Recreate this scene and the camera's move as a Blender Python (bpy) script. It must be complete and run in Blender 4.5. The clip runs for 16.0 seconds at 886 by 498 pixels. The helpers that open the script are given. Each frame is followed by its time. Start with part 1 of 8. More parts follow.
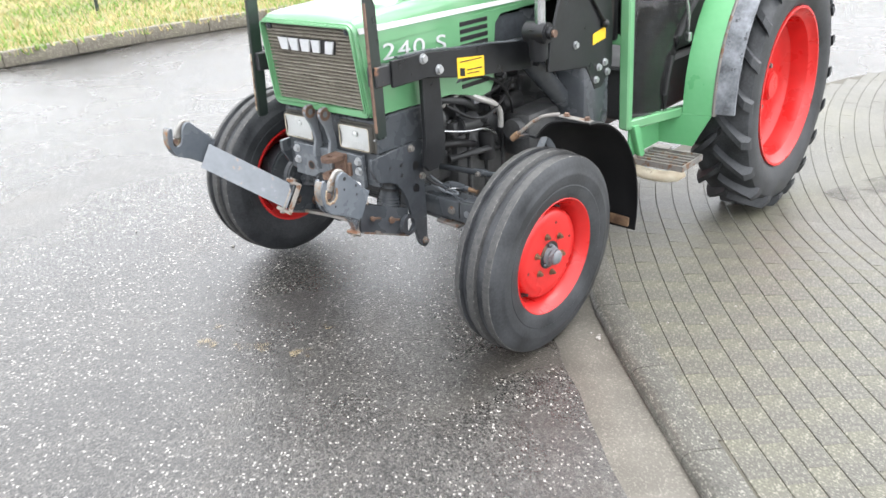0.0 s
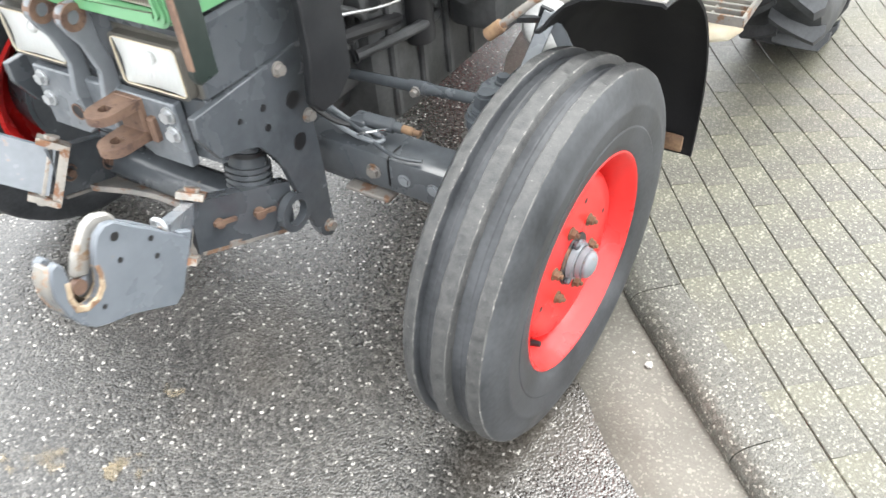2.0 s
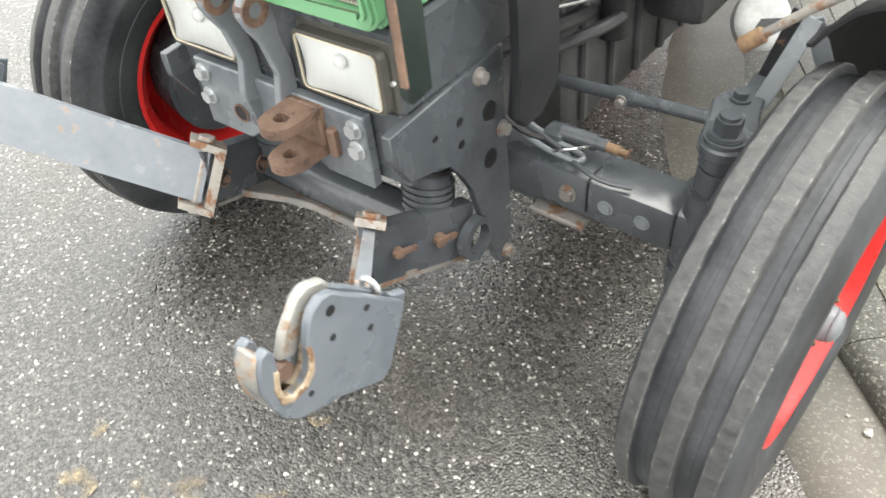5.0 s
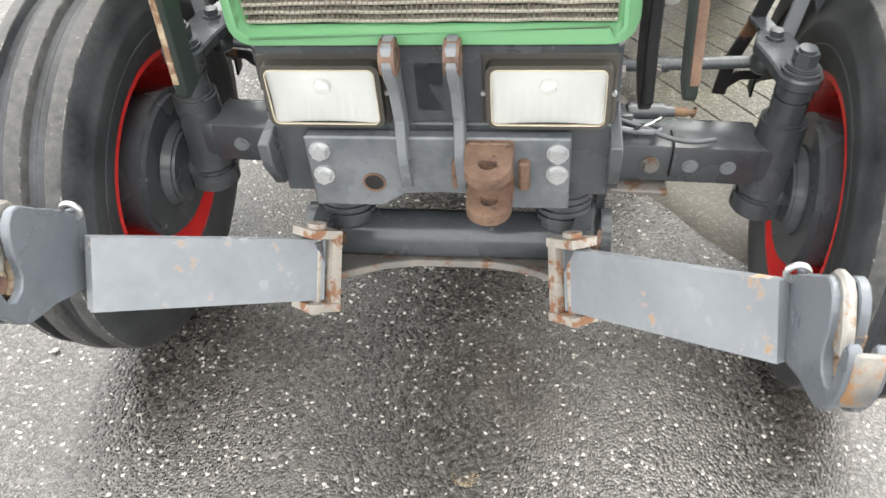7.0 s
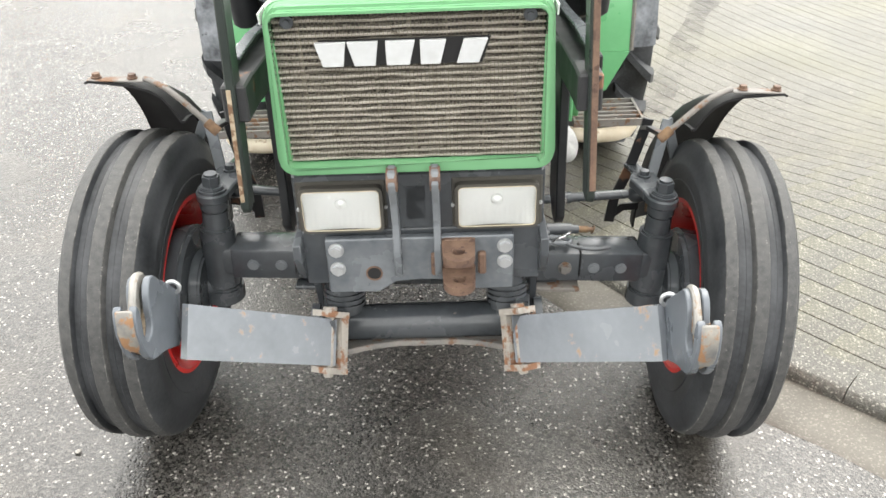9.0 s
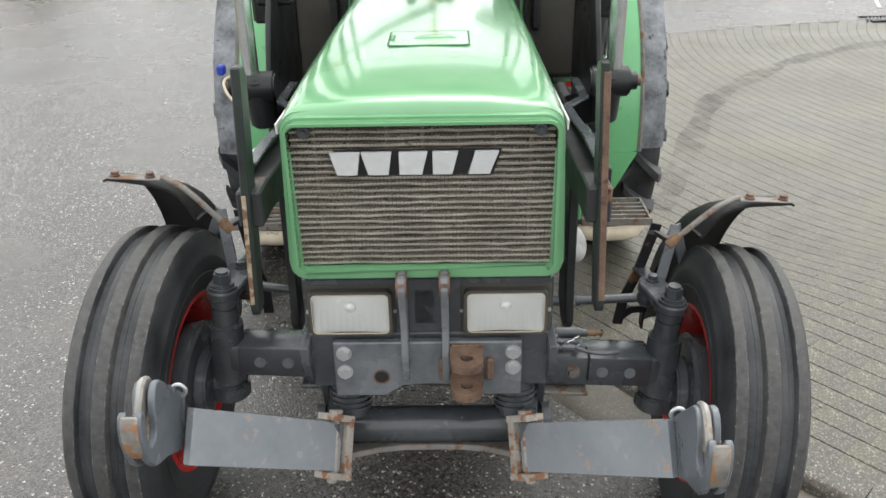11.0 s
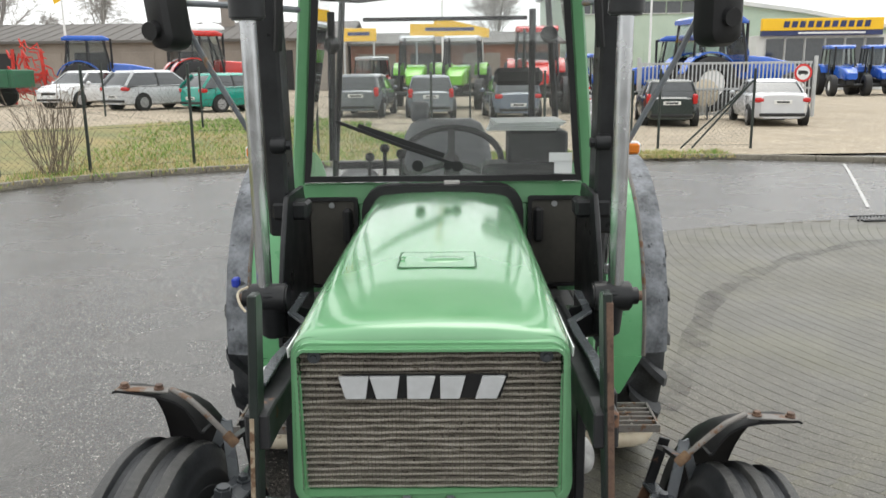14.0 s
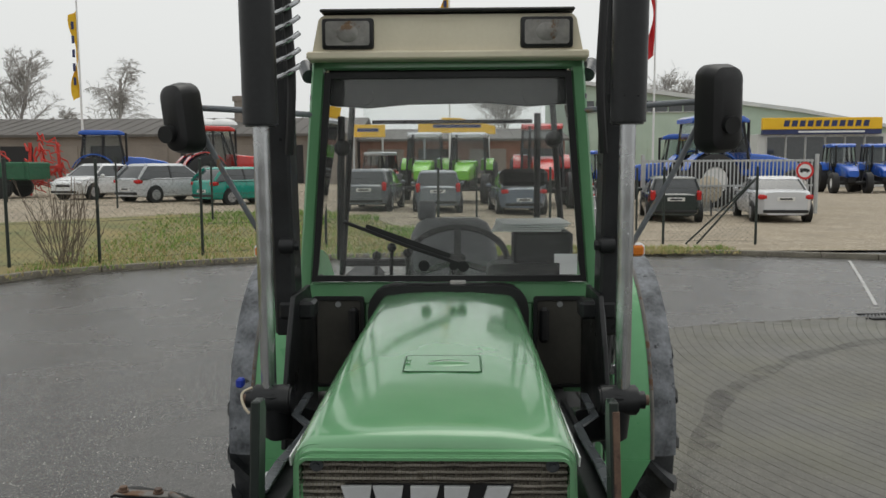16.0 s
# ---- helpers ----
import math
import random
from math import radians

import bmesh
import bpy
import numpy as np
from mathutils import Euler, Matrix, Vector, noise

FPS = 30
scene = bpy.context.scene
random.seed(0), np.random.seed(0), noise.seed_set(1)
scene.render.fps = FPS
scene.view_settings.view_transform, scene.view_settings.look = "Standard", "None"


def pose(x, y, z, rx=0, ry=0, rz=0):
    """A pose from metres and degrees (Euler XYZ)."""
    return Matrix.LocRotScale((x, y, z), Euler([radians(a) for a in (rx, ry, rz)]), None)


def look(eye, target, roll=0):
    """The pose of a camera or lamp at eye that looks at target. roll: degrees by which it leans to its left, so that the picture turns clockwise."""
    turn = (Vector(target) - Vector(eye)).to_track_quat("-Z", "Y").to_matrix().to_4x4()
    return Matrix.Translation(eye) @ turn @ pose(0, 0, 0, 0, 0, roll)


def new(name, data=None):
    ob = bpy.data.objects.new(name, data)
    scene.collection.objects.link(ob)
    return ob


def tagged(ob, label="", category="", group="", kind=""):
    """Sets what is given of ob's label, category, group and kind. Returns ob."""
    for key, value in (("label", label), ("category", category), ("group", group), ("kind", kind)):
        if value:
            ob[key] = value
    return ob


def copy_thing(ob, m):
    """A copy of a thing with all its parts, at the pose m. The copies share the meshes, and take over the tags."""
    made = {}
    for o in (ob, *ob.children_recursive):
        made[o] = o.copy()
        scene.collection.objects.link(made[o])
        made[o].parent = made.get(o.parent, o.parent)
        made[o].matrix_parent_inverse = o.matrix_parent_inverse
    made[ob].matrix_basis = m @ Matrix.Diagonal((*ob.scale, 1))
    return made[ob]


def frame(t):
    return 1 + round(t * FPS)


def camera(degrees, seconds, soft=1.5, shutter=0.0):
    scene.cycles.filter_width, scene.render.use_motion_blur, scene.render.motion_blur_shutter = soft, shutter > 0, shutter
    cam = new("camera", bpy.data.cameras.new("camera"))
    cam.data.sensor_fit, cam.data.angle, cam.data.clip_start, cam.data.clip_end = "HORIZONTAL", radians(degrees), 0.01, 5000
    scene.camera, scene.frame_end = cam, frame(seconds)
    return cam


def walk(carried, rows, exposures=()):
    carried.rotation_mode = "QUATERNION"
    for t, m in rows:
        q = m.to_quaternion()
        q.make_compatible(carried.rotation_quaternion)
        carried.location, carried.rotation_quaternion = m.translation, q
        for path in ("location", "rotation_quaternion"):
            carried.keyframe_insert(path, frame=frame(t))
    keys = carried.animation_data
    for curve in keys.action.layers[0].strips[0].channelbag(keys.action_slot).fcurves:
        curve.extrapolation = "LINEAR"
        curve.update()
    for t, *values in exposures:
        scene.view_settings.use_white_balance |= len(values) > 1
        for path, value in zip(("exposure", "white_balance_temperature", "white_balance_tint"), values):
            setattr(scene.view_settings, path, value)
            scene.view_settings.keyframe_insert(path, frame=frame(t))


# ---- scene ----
cam = camera(57.2, 16.0, shutter=0.3)
PATH = [
    (0, (2.413, -2.555, 1.766), (1.229, -1.166, 0.95), -3.5),
    (0.5, (1.975, -2.168, 1.707), (0.879, -0.754, 0.812), -3.5),
    (1, (1.669, -1.752, 1.624), (0.628, -0.342, 0.663), -5.5),
    (1.5, (1.464, -1.458, 1.592), (0.474, -0.186, 0.408), -6.0),
    (2, (1.308, -1.237, 1.525), (0.452, 0.031, 0.236), -5.8),
    (2.5, (1.357, -1.001, 1.452), (0.362, 0.106, 0.116), -6.2),
    (3, (1.417, -0.88, 1.437), (0.251, 0.044, 0.1), -8.2),
    (3.5, (1.395, -0.862, 1.437), (0.2, 0.014, 0.093), -8.7),
    (4, (1.298, -0.914, 1.444), (0.116, -0.02, 0.102), -8.1),
    (4.5, (1.117, -1.048, 1.478), (0.017, -0.023, 0.16), -8.4),
    (5, (0.956, -1.131, 1.484), (-0.025, -0.015, 0.145), -7.3),
    (5.2, (0.86, -1.13, 1.47), (-0.092, 0.005, 0.126), -6.9),
    (7.3, (0.067, -1.486, 1.579), (-0.075, -0.03, 0.215), -4.7),
    (7.5, (0.052, -1.56, 1.609), (-0.067, -0.064, 0.287), -4.2),
    (8, (-0.035, -1.717, 1.644), (-0.091, -0.109, 0.456), -3.3),
    (8.5, (-0.064, -1.85, 1.691), (-0.016, -0.195, 0.569), -2.1),
    (9, (-0.006, -1.919, 1.702), (0.012, -0.209, 0.665), -2.1),
    (9.2, (0.001, -1.912, 1.703), (0.01, -0.196, 0.675), -2.3),
    (11.5, (-0.012, -1.899, 1.761), (-0.006, -0.065, 0.962), -1.0),
    (12, (-0.016, -1.895, 1.774), (-0.009, -0.041, 1.024), -1.0),
    (12.5, (-0.017, -1.895, 1.786), (-0.015, -0.017, 1.099), -0.9),
    (13, (-0.016, -1.905, 1.799), (-0.015, 0.002, 1.195), -0.9),
    (13.5, (-0.012, -1.91, 1.816), (-0.015, 0.022, 1.3), -0.9),
    (14, (-0.013, -1.909, 1.831), (-0.01, 0.045, 1.403), -0.7),
    (14.5, (-0.013, -1.915, 1.843), (-0.007, 0.056, 1.5), -0.6),
    (15, (-0.015, -1.918, 1.849), (-0.016, 0.061, 1.565), -0.4),
    (15.5, (-0.015, -1.918, 1.856), (-0.023, 0.066, 1.606), -0.5),
    (16, (-0.012, -1.918, 1.861), (-0.022, 0.071, 1.657), -0.3),
]
walk(cam, [(t, look(eye, target, roll)) for t, eye, target, roll in PATH],
     exposures=[(0, 1.68, 6350, 10), (1.5, 2.1, 6430, 8.5), (2.5, 2.22, 6500, 7.5), (3.0, 1.92, 6560, 7.5), (3.5, 1.86, 6600, 7), (5, 1.98, 6760, 6.5), (7.5, 1.93, 6800, 9), (8, 1.7, 6800, 8), (9, 1.75, 6800, 8),
                (11.5, 0.84, 6600, 8), (12.5, 0.88, 6600, 8), (13, 0.75, 6600, 8), (14, 0.49, 6600, 7.5), (15, -0.18, 6640, 7), (16, -0.46, 6650, 6.5)])

# ---- light ----
world = bpy.data.worlds.new("overcast_sky")
scene.world = world
world.use_nodes = True
wn, wl = world.node_tree.nodes, world.node_tree.links
sky = wn.new("ShaderNodeTexSky")
sky.sky_type = 'NISHITA'
sky.sun_disc = False
sky.sun_elevation = radians(67)
sky.sun_rotation = radians(18)
sky.dust_density = 4.0
sky.air_density = 1.0
hs = wn.new("ShaderNodeHueSaturation")
hs.inputs["Saturation"].default_value = 0.10
wl.new(sky.outputs[0], hs.inputs["Color"])
cloud = wn.new("ShaderNodeMix")
cloud.data_type = 'RGBA'
cloud.inputs[0].default_value = 0.72
wl.new(hs.outputs[0], cloud.inputs[6])
cloud.inputs[7].default_value = (8.6, 8.7, 8.9, 1)
# an even overcast sky, a little brighter overhead
wco = wn.new("ShaderNodeTexCoord")
wsep = wn.new("ShaderNodeSeparateXYZ")
wl.new(wco.outputs["Generated"], wsep.inputs[0])
wmap = wn.new("ShaderNodeMapRange")
wmap.inputs[1].default_value, wmap.inputs[2].default_value = 0.05, 1.0
wmap.inputs[3].default_value, wmap.inputs[4].default_value = 1.36, 1.45
wl.new(wsep.outputs[2], wmap.inputs[0])
wmul = wn.new("ShaderNodeVectorMath")
wmul.operation = 'SCALE'
wl.new(cloud.outputs[2], wmul.inputs[0])
wl.new(wmap.outputs[0], wmul.inputs["Scale"])
bg = wn["Background"]
wl.new(wmul.outputs[0], bg.inputs["Color"])
bg.inputs["Strength"].default_value = 0.105

sun = new("sun", bpy.data.lights.new("sun", 'SUN'))
sun.data.energy = 0.75
sun.data.angle = radians(40)
sun.data.color = (1.0, 0.97, 0.93)
sun.matrix_world = look((2.0, 4.5, 12), (0, 0, 0))


# ---- materials ----
def surf(name, c1, c2, rough=(0.4, 0.6), metal=0.0, scale=6.0, fine=90.0, bump=0.15, spots=None, coat=0.0, spec=0.5, dist=0.004, obvar=0.0):
    """A two-scale surface: broad stains between c1 and c2, fine grain, optional patches (colour, amount, scale)."""
    m = bpy.data.materials.new(name)
    m.use_nodes = True
    n, l = m.node_tree.nodes, m.node_tree.links
    p = n["Principled BSDF"]
    co = n.new("ShaderNodeTexCoord")
    big = n.new("ShaderNodeTexNoise")
    big.inputs["Scale"].default_value, big.inputs["Detail"].default_value = scale, 5
    small = n.new("ShaderNodeTexNoise")
    small.inputs["Scale"].default_value, small.inputs["Detail"].default_value = fine, 3
    l.new(co.outputs["Object"], big.inputs["Vector"])
    l.new(co.outputs["Object"], small.inputs["Vector"])
    add = n.new("ShaderNodeMath")
    add.operation = 'MULTIPLY_ADD'
    l.new(small.outputs[0], add.inputs[0])
    add.inputs[1].default_value = 0.35
    l.new(big.outputs[0], add.inputs[2])
    rng = n.new("ShaderNodeMapRange")
    rng.inputs[1].default_value, rng.inputs[2].default_value = 0.45, 0.9
    l.new(add.outputs[0], rng.inputs[0])
    mix = n.new("ShaderNodeMix")
    mix.data_type = 'RGBA'
    mix.inputs[6].default_value, mix.inputs[7].default_value = (*c1, 1), (*c2, 1)
    l.new(rng.outputs[0], mix.inputs[0])
    col = mix.outputs[2]
    rr = n.new("ShaderNodeMapRange")
    rr.inputs[1].default_value, rr.inputs[2].default_value = 0.3, 0.7
    rr.inputs[3].default_value, rr.inputs[4].default_value = rough
    l.new(big.outputs[0], rr.inputs[0])
    ro = rr.outputs[0]
    if spots:
        sc, amount, size = spots
        st = n.new("ShaderNodeTexNoise")
        st.inputs["Scale"].default_value, st.inputs["Detail"].default_value = size, 8
        st.inputs["Roughness"].default_value = 0.65
        l.new(co.outputs["Object"], st.inputs["Vector"])
        sm = n.new("ShaderNodeMapRange")
        sm.inputs[1].default_value, sm.inputs[2].default_value = 0.72 - amount, 0.78 - amount
        l.new(st.outputs[0], sm.inputs[0])
        m2 = n.new("ShaderNodeMix")
        m2.data_type = 'RGBA'
        l.new(sm.outputs[0], m2.inputs[0])
        l.new(col, m2.inputs[6])
        m2.inputs[7].default_value = (*sc, 1)
        col = m2.outputs[2]
        m3 = n.new("ShaderNodeMix")
        l.new(sm.outputs[0], m3.inputs[0])
        l.new(ro, m3.inputs[2])
        m3.inputs[3].default_value = 0.8
        ro = m3.outputs[0]
    if obvar:
        oi = n.new("ShaderNodeObjectInfo")
        ge = n.new("ShaderNodeNewGeometry")
        ad = n.new("ShaderNodeMath")
        l.new(oi.outputs["Random"], ad.inputs[0])
        l.new(ge.outputs["Random Per Island"], ad.inputs[1])
        fr = n.new("ShaderNodeMath")
        fr.operation = 'FRACT'
        l.new(ad.outputs[0], fr.inputs[0])
        br = n.new("ShaderNodeMapRange")
        br.inputs[3].default_value, br.inputs[4].default_value = 1 - obvar, 1 + obvar
        l.new(fr.outputs[0], br.inputs[0])
        hv = n.new("ShaderNodeHueSaturation")
        l.new(br.outputs[0], hv.inputs["Value"])
        l.new(col, hv.inputs["Color"])
        col = hv.outputs[0]
    l.new(col, p.inputs["Base Color"])
    l.new(ro, p.inputs["Roughness"])
    p.inputs["Metallic"].default_value = metal
    p.inputs["Specular IOR Level"].default_value = spec
    p.inputs["Coat Weight"].default_value = coat
    p.inputs["Coat Roughness"].default_value = 0.08
    if bump:
        b = n.new("ShaderNodeBump")
        b.inputs["Strength"].default_value, b.inputs["Distance"].default_value = bump, dist
        l.new(add.outputs[0], b.inputs["Height"])
        l.new(b.outputs[0], p.inputs["Normal"])
    return m


def glass(name, tint=(0.9, 0.95, 0.93), rough=0.0, dust_haze=0.0, ior=1.5, film=0.5):
    m = bpy.data.materials.new(name)
    m.use_nodes = True
    n, l = m.node_tree.nodes, m.node_tree.links
    out = n["Material Output"]
    n.remove(n["Principled BSDF"])
    tr = n.new("ShaderNodeBsdfTransparent")
    tr.inputs[0].default_value = (*tint, 1)
    gl = n.new("ShaderNodeBsdfGlossy")
    gl.inputs["Roughness"].default_value = rough
    fr = n.new("ShaderNodeFresnel")
    fr.inputs[0].default_value = ior
    mx = n.new("ShaderNodeMixShader")
    l.new(fr.outputs[0], mx.inputs[0])
    l.new(tr.outputs[0], mx.inputs[1])
    l.new(gl.outputs[0], mx.inputs[2])
    last = mx.outputs[0]
    if dust_haze:
        # a thin uneven pale film: some dust, and reflected sky haze painted in
        df = n.new("ShaderNodeBsdfDiffuse")
        df.inputs[0].default_value = (film, film, film * 0.98, 1)
        co = n.new("ShaderNodeTexCoord")
        no = n.new("ShaderNodeTexNoise")
        no.inputs["Scale"].default_value, no.inputs["Detail"].default_value = 5.0, 6
        l.new(co.outputs["Object"], no.inputs["Vector"])
        mr = n.new("ShaderNodeMapRange")
        mr.inputs[1].default_value, mr.inputs[2].default_value = 0.3, 0.7
        mr.inputs[3].default_value, mr.inputs[4].default_value = dust_haze * 0.5, dust_haze * 1.6
        l.new(no.outputs[0], mr.inputs[0])
        m2 = n.new("ShaderNodeMixShader")
        l.new(mr.outputs[0], m2.inputs[0])
        l.new(last, m2.inputs[1])
        l.new(df.outputs[0], m2.inputs[2])
        last = m2.outputs[0]
    l.new(last, out.inputs[0])
    return m


def stones(name, dark, light, share, cell, rough, wet=0.5, tint=None, patch=(0.25, 0.75), stain=None, relief=0.55, grain=0.0):
    """Ground made of small stones: a cell pattern with a share of pale chips, finer grit, broad damp patches and dirt."""
    m = bpy.data.materials.new(name)
    m.use_nodes = True
    n, l = m.node_tree.nodes, m.node_tree.links
    p = n["Principled BSDF"]
    co = n.new("ShaderNodeTexCoord")
    vo = n.new("ShaderNodeTexVoronoi")
    vo.inputs["Scale"].default_value = 1 / cell
    l.new(co.outputs["Object"], vo.inputs["Vector"])
    sep = n.new("ShaderNodeSeparateColor")
    l.new(vo.outputs["Color"], sep.inputs[0])
    ramp = n.new("ShaderNodeValToRGB")
    e = ramp.color_ramp.elements
    e[0].position, e[0].color = 0.0, (*dark, 1)
    e[1].position, e[1].color = 1.0, (*light, 1)
    mid = ramp.color_ramp.elements.new(1 - share)
    mid.color = tuple(0.82 * d + 0.18 * k for d, k in zip(dark, light)) + (1,)
    l.new(sep.outputs[0], ramp.inputs[0])
    big = n.new("ShaderNodeTexNoise")
    big.inputs["Scale"].default_value, big.inputs["Detail"].default_value = 0.9, 6
    l.new(co.outputs["Object"], big.inputs["Vector"])
    med = n.new("ShaderNodeTexNoise")
    med.inputs["Scale"].default_value, med.inputs["Detail"].default_value = 5.5, 6
    l.new(co.outputs["Object"], med.inputs["Vector"])
    r1 = n.new("ShaderNodeMapRange")
    r1.inputs[1].default_value, r1.inputs[2].default_value = patch
    r1.inputs[3].default_value, r1.inputs[4].default_value = 0.8, 1.2
    l.new(big.outputs[0], r1.inputs[0])
    r2 = n.new("ShaderNodeMapRange")
    r2.inputs[1].default_value, r2.inputs[2].default_value = 0.3, 0.7
    r2.inputs[3].default_value, r2.inputs[4].default_value = 0.85, 1.15
    l.new(med.outputs[0], r2.inputs[0])
    mu = n.new("ShaderNodeMath")
    mu.operation = 'MULTIPLY'
    l.new(r1.outputs[0], mu.inputs[0])
    l.new(r2.outputs[0], mu.inputs[1])
    value = mu.outputs[0]
    if grain:
        fv = n.new("ShaderNodeTexVoronoi")
        fv.inputs["Scale"].default_value = 2.3 / cell
        l.new(co.outputs["Object"], fv.inputs["Vector"])
        fs = n.new("ShaderNodeSeparateColor")
        l.new(fv.outputs["Color"], fs.inputs[0])
        fr = n.new("ShaderNodeMapRange")
        fr.inputs[3].default_value, fr.inputs[4].default_value = 1 - grain, 1 + grain
        l.new(fs.outputs[1], fr.inputs[0])
        fm = n.new("ShaderNodeMath")
        fm.operation = 'MULTIPLY'
        l.new(value, fm.inputs[0])
        l.new(fr.outputs[0], fm.inputs[1])
        value = fm.outputs[0]
    hv = n.new("ShaderNodeHueSaturation")
    l.new(value, hv.inputs["Value"])
    l.new(ramp.outputs[0], hv.inputs["Color"])
    col = hv.outputs[0]
    if stain:
        sc, amount, size = stain
        st = n.new("ShaderNodeTexNoise")
        st.inputs["Scale"].default_value, st.inputs["Detail"].default_value = size, 5
        l.new(co.outputs["Object"], st.inputs["Vector"])
        sm = n.new("ShaderNodeMapRange")
        sm.inputs[1].default_value, sm.inputs[2].default_value = 0.58 - amount, 1.0 - amount
        sm.inputs[4].default_value = 0.6
        l.new(st.outputs[0], sm.inputs[0])
        m2 = n.new("ShaderNodeMix")
        m2.data_type = 'RGBA'
        l.new(sm.outputs[0], m2.inputs[0])
        l.new(col, m2.inputs[6])
        m2.inputs[7].default_value = (*sc, 1)
        col = m2.outputs[2]
    l.new(col, p.inputs["Base Color"])
    rr = n.new("ShaderNodeMapRange")
    rr.inputs[1].default_value, rr.inputs[2].default_value = 0.3, 0.7
    rr.inputs[3].default_value, rr.inputs[4].default_value = rough
    l.new(big.outputs[0], rr.inputs[0])
    l.new(rr.outputs[0], p.inputs["Roughness"])
    p.inputs["Specular IOR Level"].default_value = wet
    b = n.new("ShaderNodeBump")
    b.inputs["Strength"].default_value, b.inputs["Distance"].default_value = relief, cell * 0.45
    b.invert = True
    l.new(vo.outputs["Distance"], b.inputs["Height"])
    l.new(b.outputs[0], p.inputs["Normal"])
    return m


ASPHALT = stones("asphalt", (0.0115, 0.0105, 0.0095), (0.40, 0.38, 0.35), 0.047, 0.0068, (0.17, 0.34), 0.70, relief=0.55, stain=((0.085, 0.066, 0.045), 0.03, 1.7), grain=0.6)
PAVER = stones("concrete_paver", (0.060, 0.057, 0.045), (0.215, 0.205, 0.170), 0.20, 0.0050, (0.34, 0.56), 0.45, relief=0.45, stain=((0.125, 0.122, 0.058), 0.10, 1.3), grain=0.4)
KERB2 = stones("pale_kerb_concrete", (0.15, 0.135, 0.108), (0.32, 0.295, 0.245), 0.3, 0.012, (0.5, 0.7), 0.3, stain=((0.14, 0.14, 0.08), 0.1, 1.5))
KERB = stones("kerb_concrete", (0.056, 0.054, 0.046), (0.26, 0.25, 0.215), 0.15, 0.0052, (0.3, 0.5), 0.4, relief=0.5, grain=0.4)
GUTTER = stones("gutter_concrete", (0.100, 0.092, 0.078), (0.185, 0.172, 0.150), 0.22, 0.005, (0.38, 0.58), 0.32, stain=((0.050, 0.046, 0.038), 0.08, 3.2), relief=0.25)
JOINT = surf("joint_sand", (0.055, 0.051, 0.040), (0.095, 0.089, 0.068), (0.7, 0.9), fine=200)
FENDER = surf("fender_plastic", (0.006, 0.006, 0.007), (0.012, 0.012, 0.013), (0.5, 0.7), fine=140, bump=0.08, spec=0.25)
GRAVEL = stones("gravel", (0.27, 0.225, 0.165), (0.55, 0.48, 0.38), 0.3, 0.03, (0.7, 0.9), 0.3, stain=((0.22, 0.18, 0.12), 0.1, 0.4))
TURF = surf("turf_soil", (0.11, 0.13, 0.04), (0.27, 0.22, 0.10), (0.8, 1), scale=0.8, fine=25, bump=0.4)
GREEN = surf("green_paint", (0.128, 0.325, 0.155), (0.160, 0.362, 0.186), (0.14, 0.26), scale=4, fine=7, bump=0.05, coat=0.8, dist=0.01, spots=((0.09, 0.16, 0.09), -0.03, 26))
GREEN_DARK = surf("green_gap", (0.03, 0.10, 0.05), (0.04, 0.13, 0.06), (0.3, 0.5))
LATCH = surf("bare_latch", (0.20, 0.195, 0.185), (0.34, 0.325, 0.30), (0.35, 0.55), metal=0.3, scale=20, fine=90, bump=0.15, spots=((0.22, 0.14, 0.085), 0.14, 18))
GREEN_WORN = surf("green_paint_worn", (0.115, 0.36, 0.155), (0.145, 0.41, 0.19), (0.25, 0.42), scale=6, fine=40, bump=0.05, spots=((0.16, 0.11, 0.06), 0.02, 14))
RED = surf("red_paint", (0.54, 0.017, 0.016), (0.62, 0.026, 0.024), (0.22, 0.4), scale=7, fine=40, bump=0.03, spots=((0.2, 0.1, 0.06), -0.01, 22))
GREY = surf("grey_paint", (0.044, 0.049, 0.055), (0.076, 0.083, 0.091), (0.14, 0.34), scale=9, fine=50, bump=0.08, spots=((0.13, 0.095, 0.07), 0.02, 22))
GREY_LIGHT = surf("light_grey_paint", (0.125, 0.137, 0.15), (0.185, 0.197, 0.21), (0.22, 0.42), scale=8, fine=60, bump=0.05, spots=((0.15, 0.09, 0.055), 0.06, 15))
LINK = surf("link_grey_paint", (0.175, 0.19, 0.21), (0.24, 0.258, 0.28), (0.14, 0.32), scale=7, fine=60, bump=0.08, spots=((0.30, 0.19, 0.11), 0.105, 15))
LAMPWHITE = surf("pale_lamp_bowl", (0.86, 0.865, 0.85), (0.96, 0.96, 0.95), (0.12, 0.28), metal=0.15, scale=14, fine=140, bump=0.15, dist=0.002)
GREY_MID = surf("mid_grey_paint", (0.075, 0.084, 0.095), (0.165, 0.177, 0.19), (0.15, 0.34), scale=9, fine=60, bump=0.08, spots=((0.12, 0.08, 0.05), 0.05, 18))
BLACK = surf("black_steel", (0.010, 0.0105, 0.0115), (0.022, 0.023, 0.025), (0.26, 0.48), scale=8, fine=60, bump=0.05, spec=0.35, spots=((0.12, 0.085, 0.06), 0.0, 16))
BLACK_WORN = surf("worn_black_steel", (0.014, 0.015, 0.017), (0.03, 0.03, 0.032), (0.35, 0.55), scale=8, fine=60, bump=0.08, spots=((0.19, 0.10, 0.06), 0.165, 13))
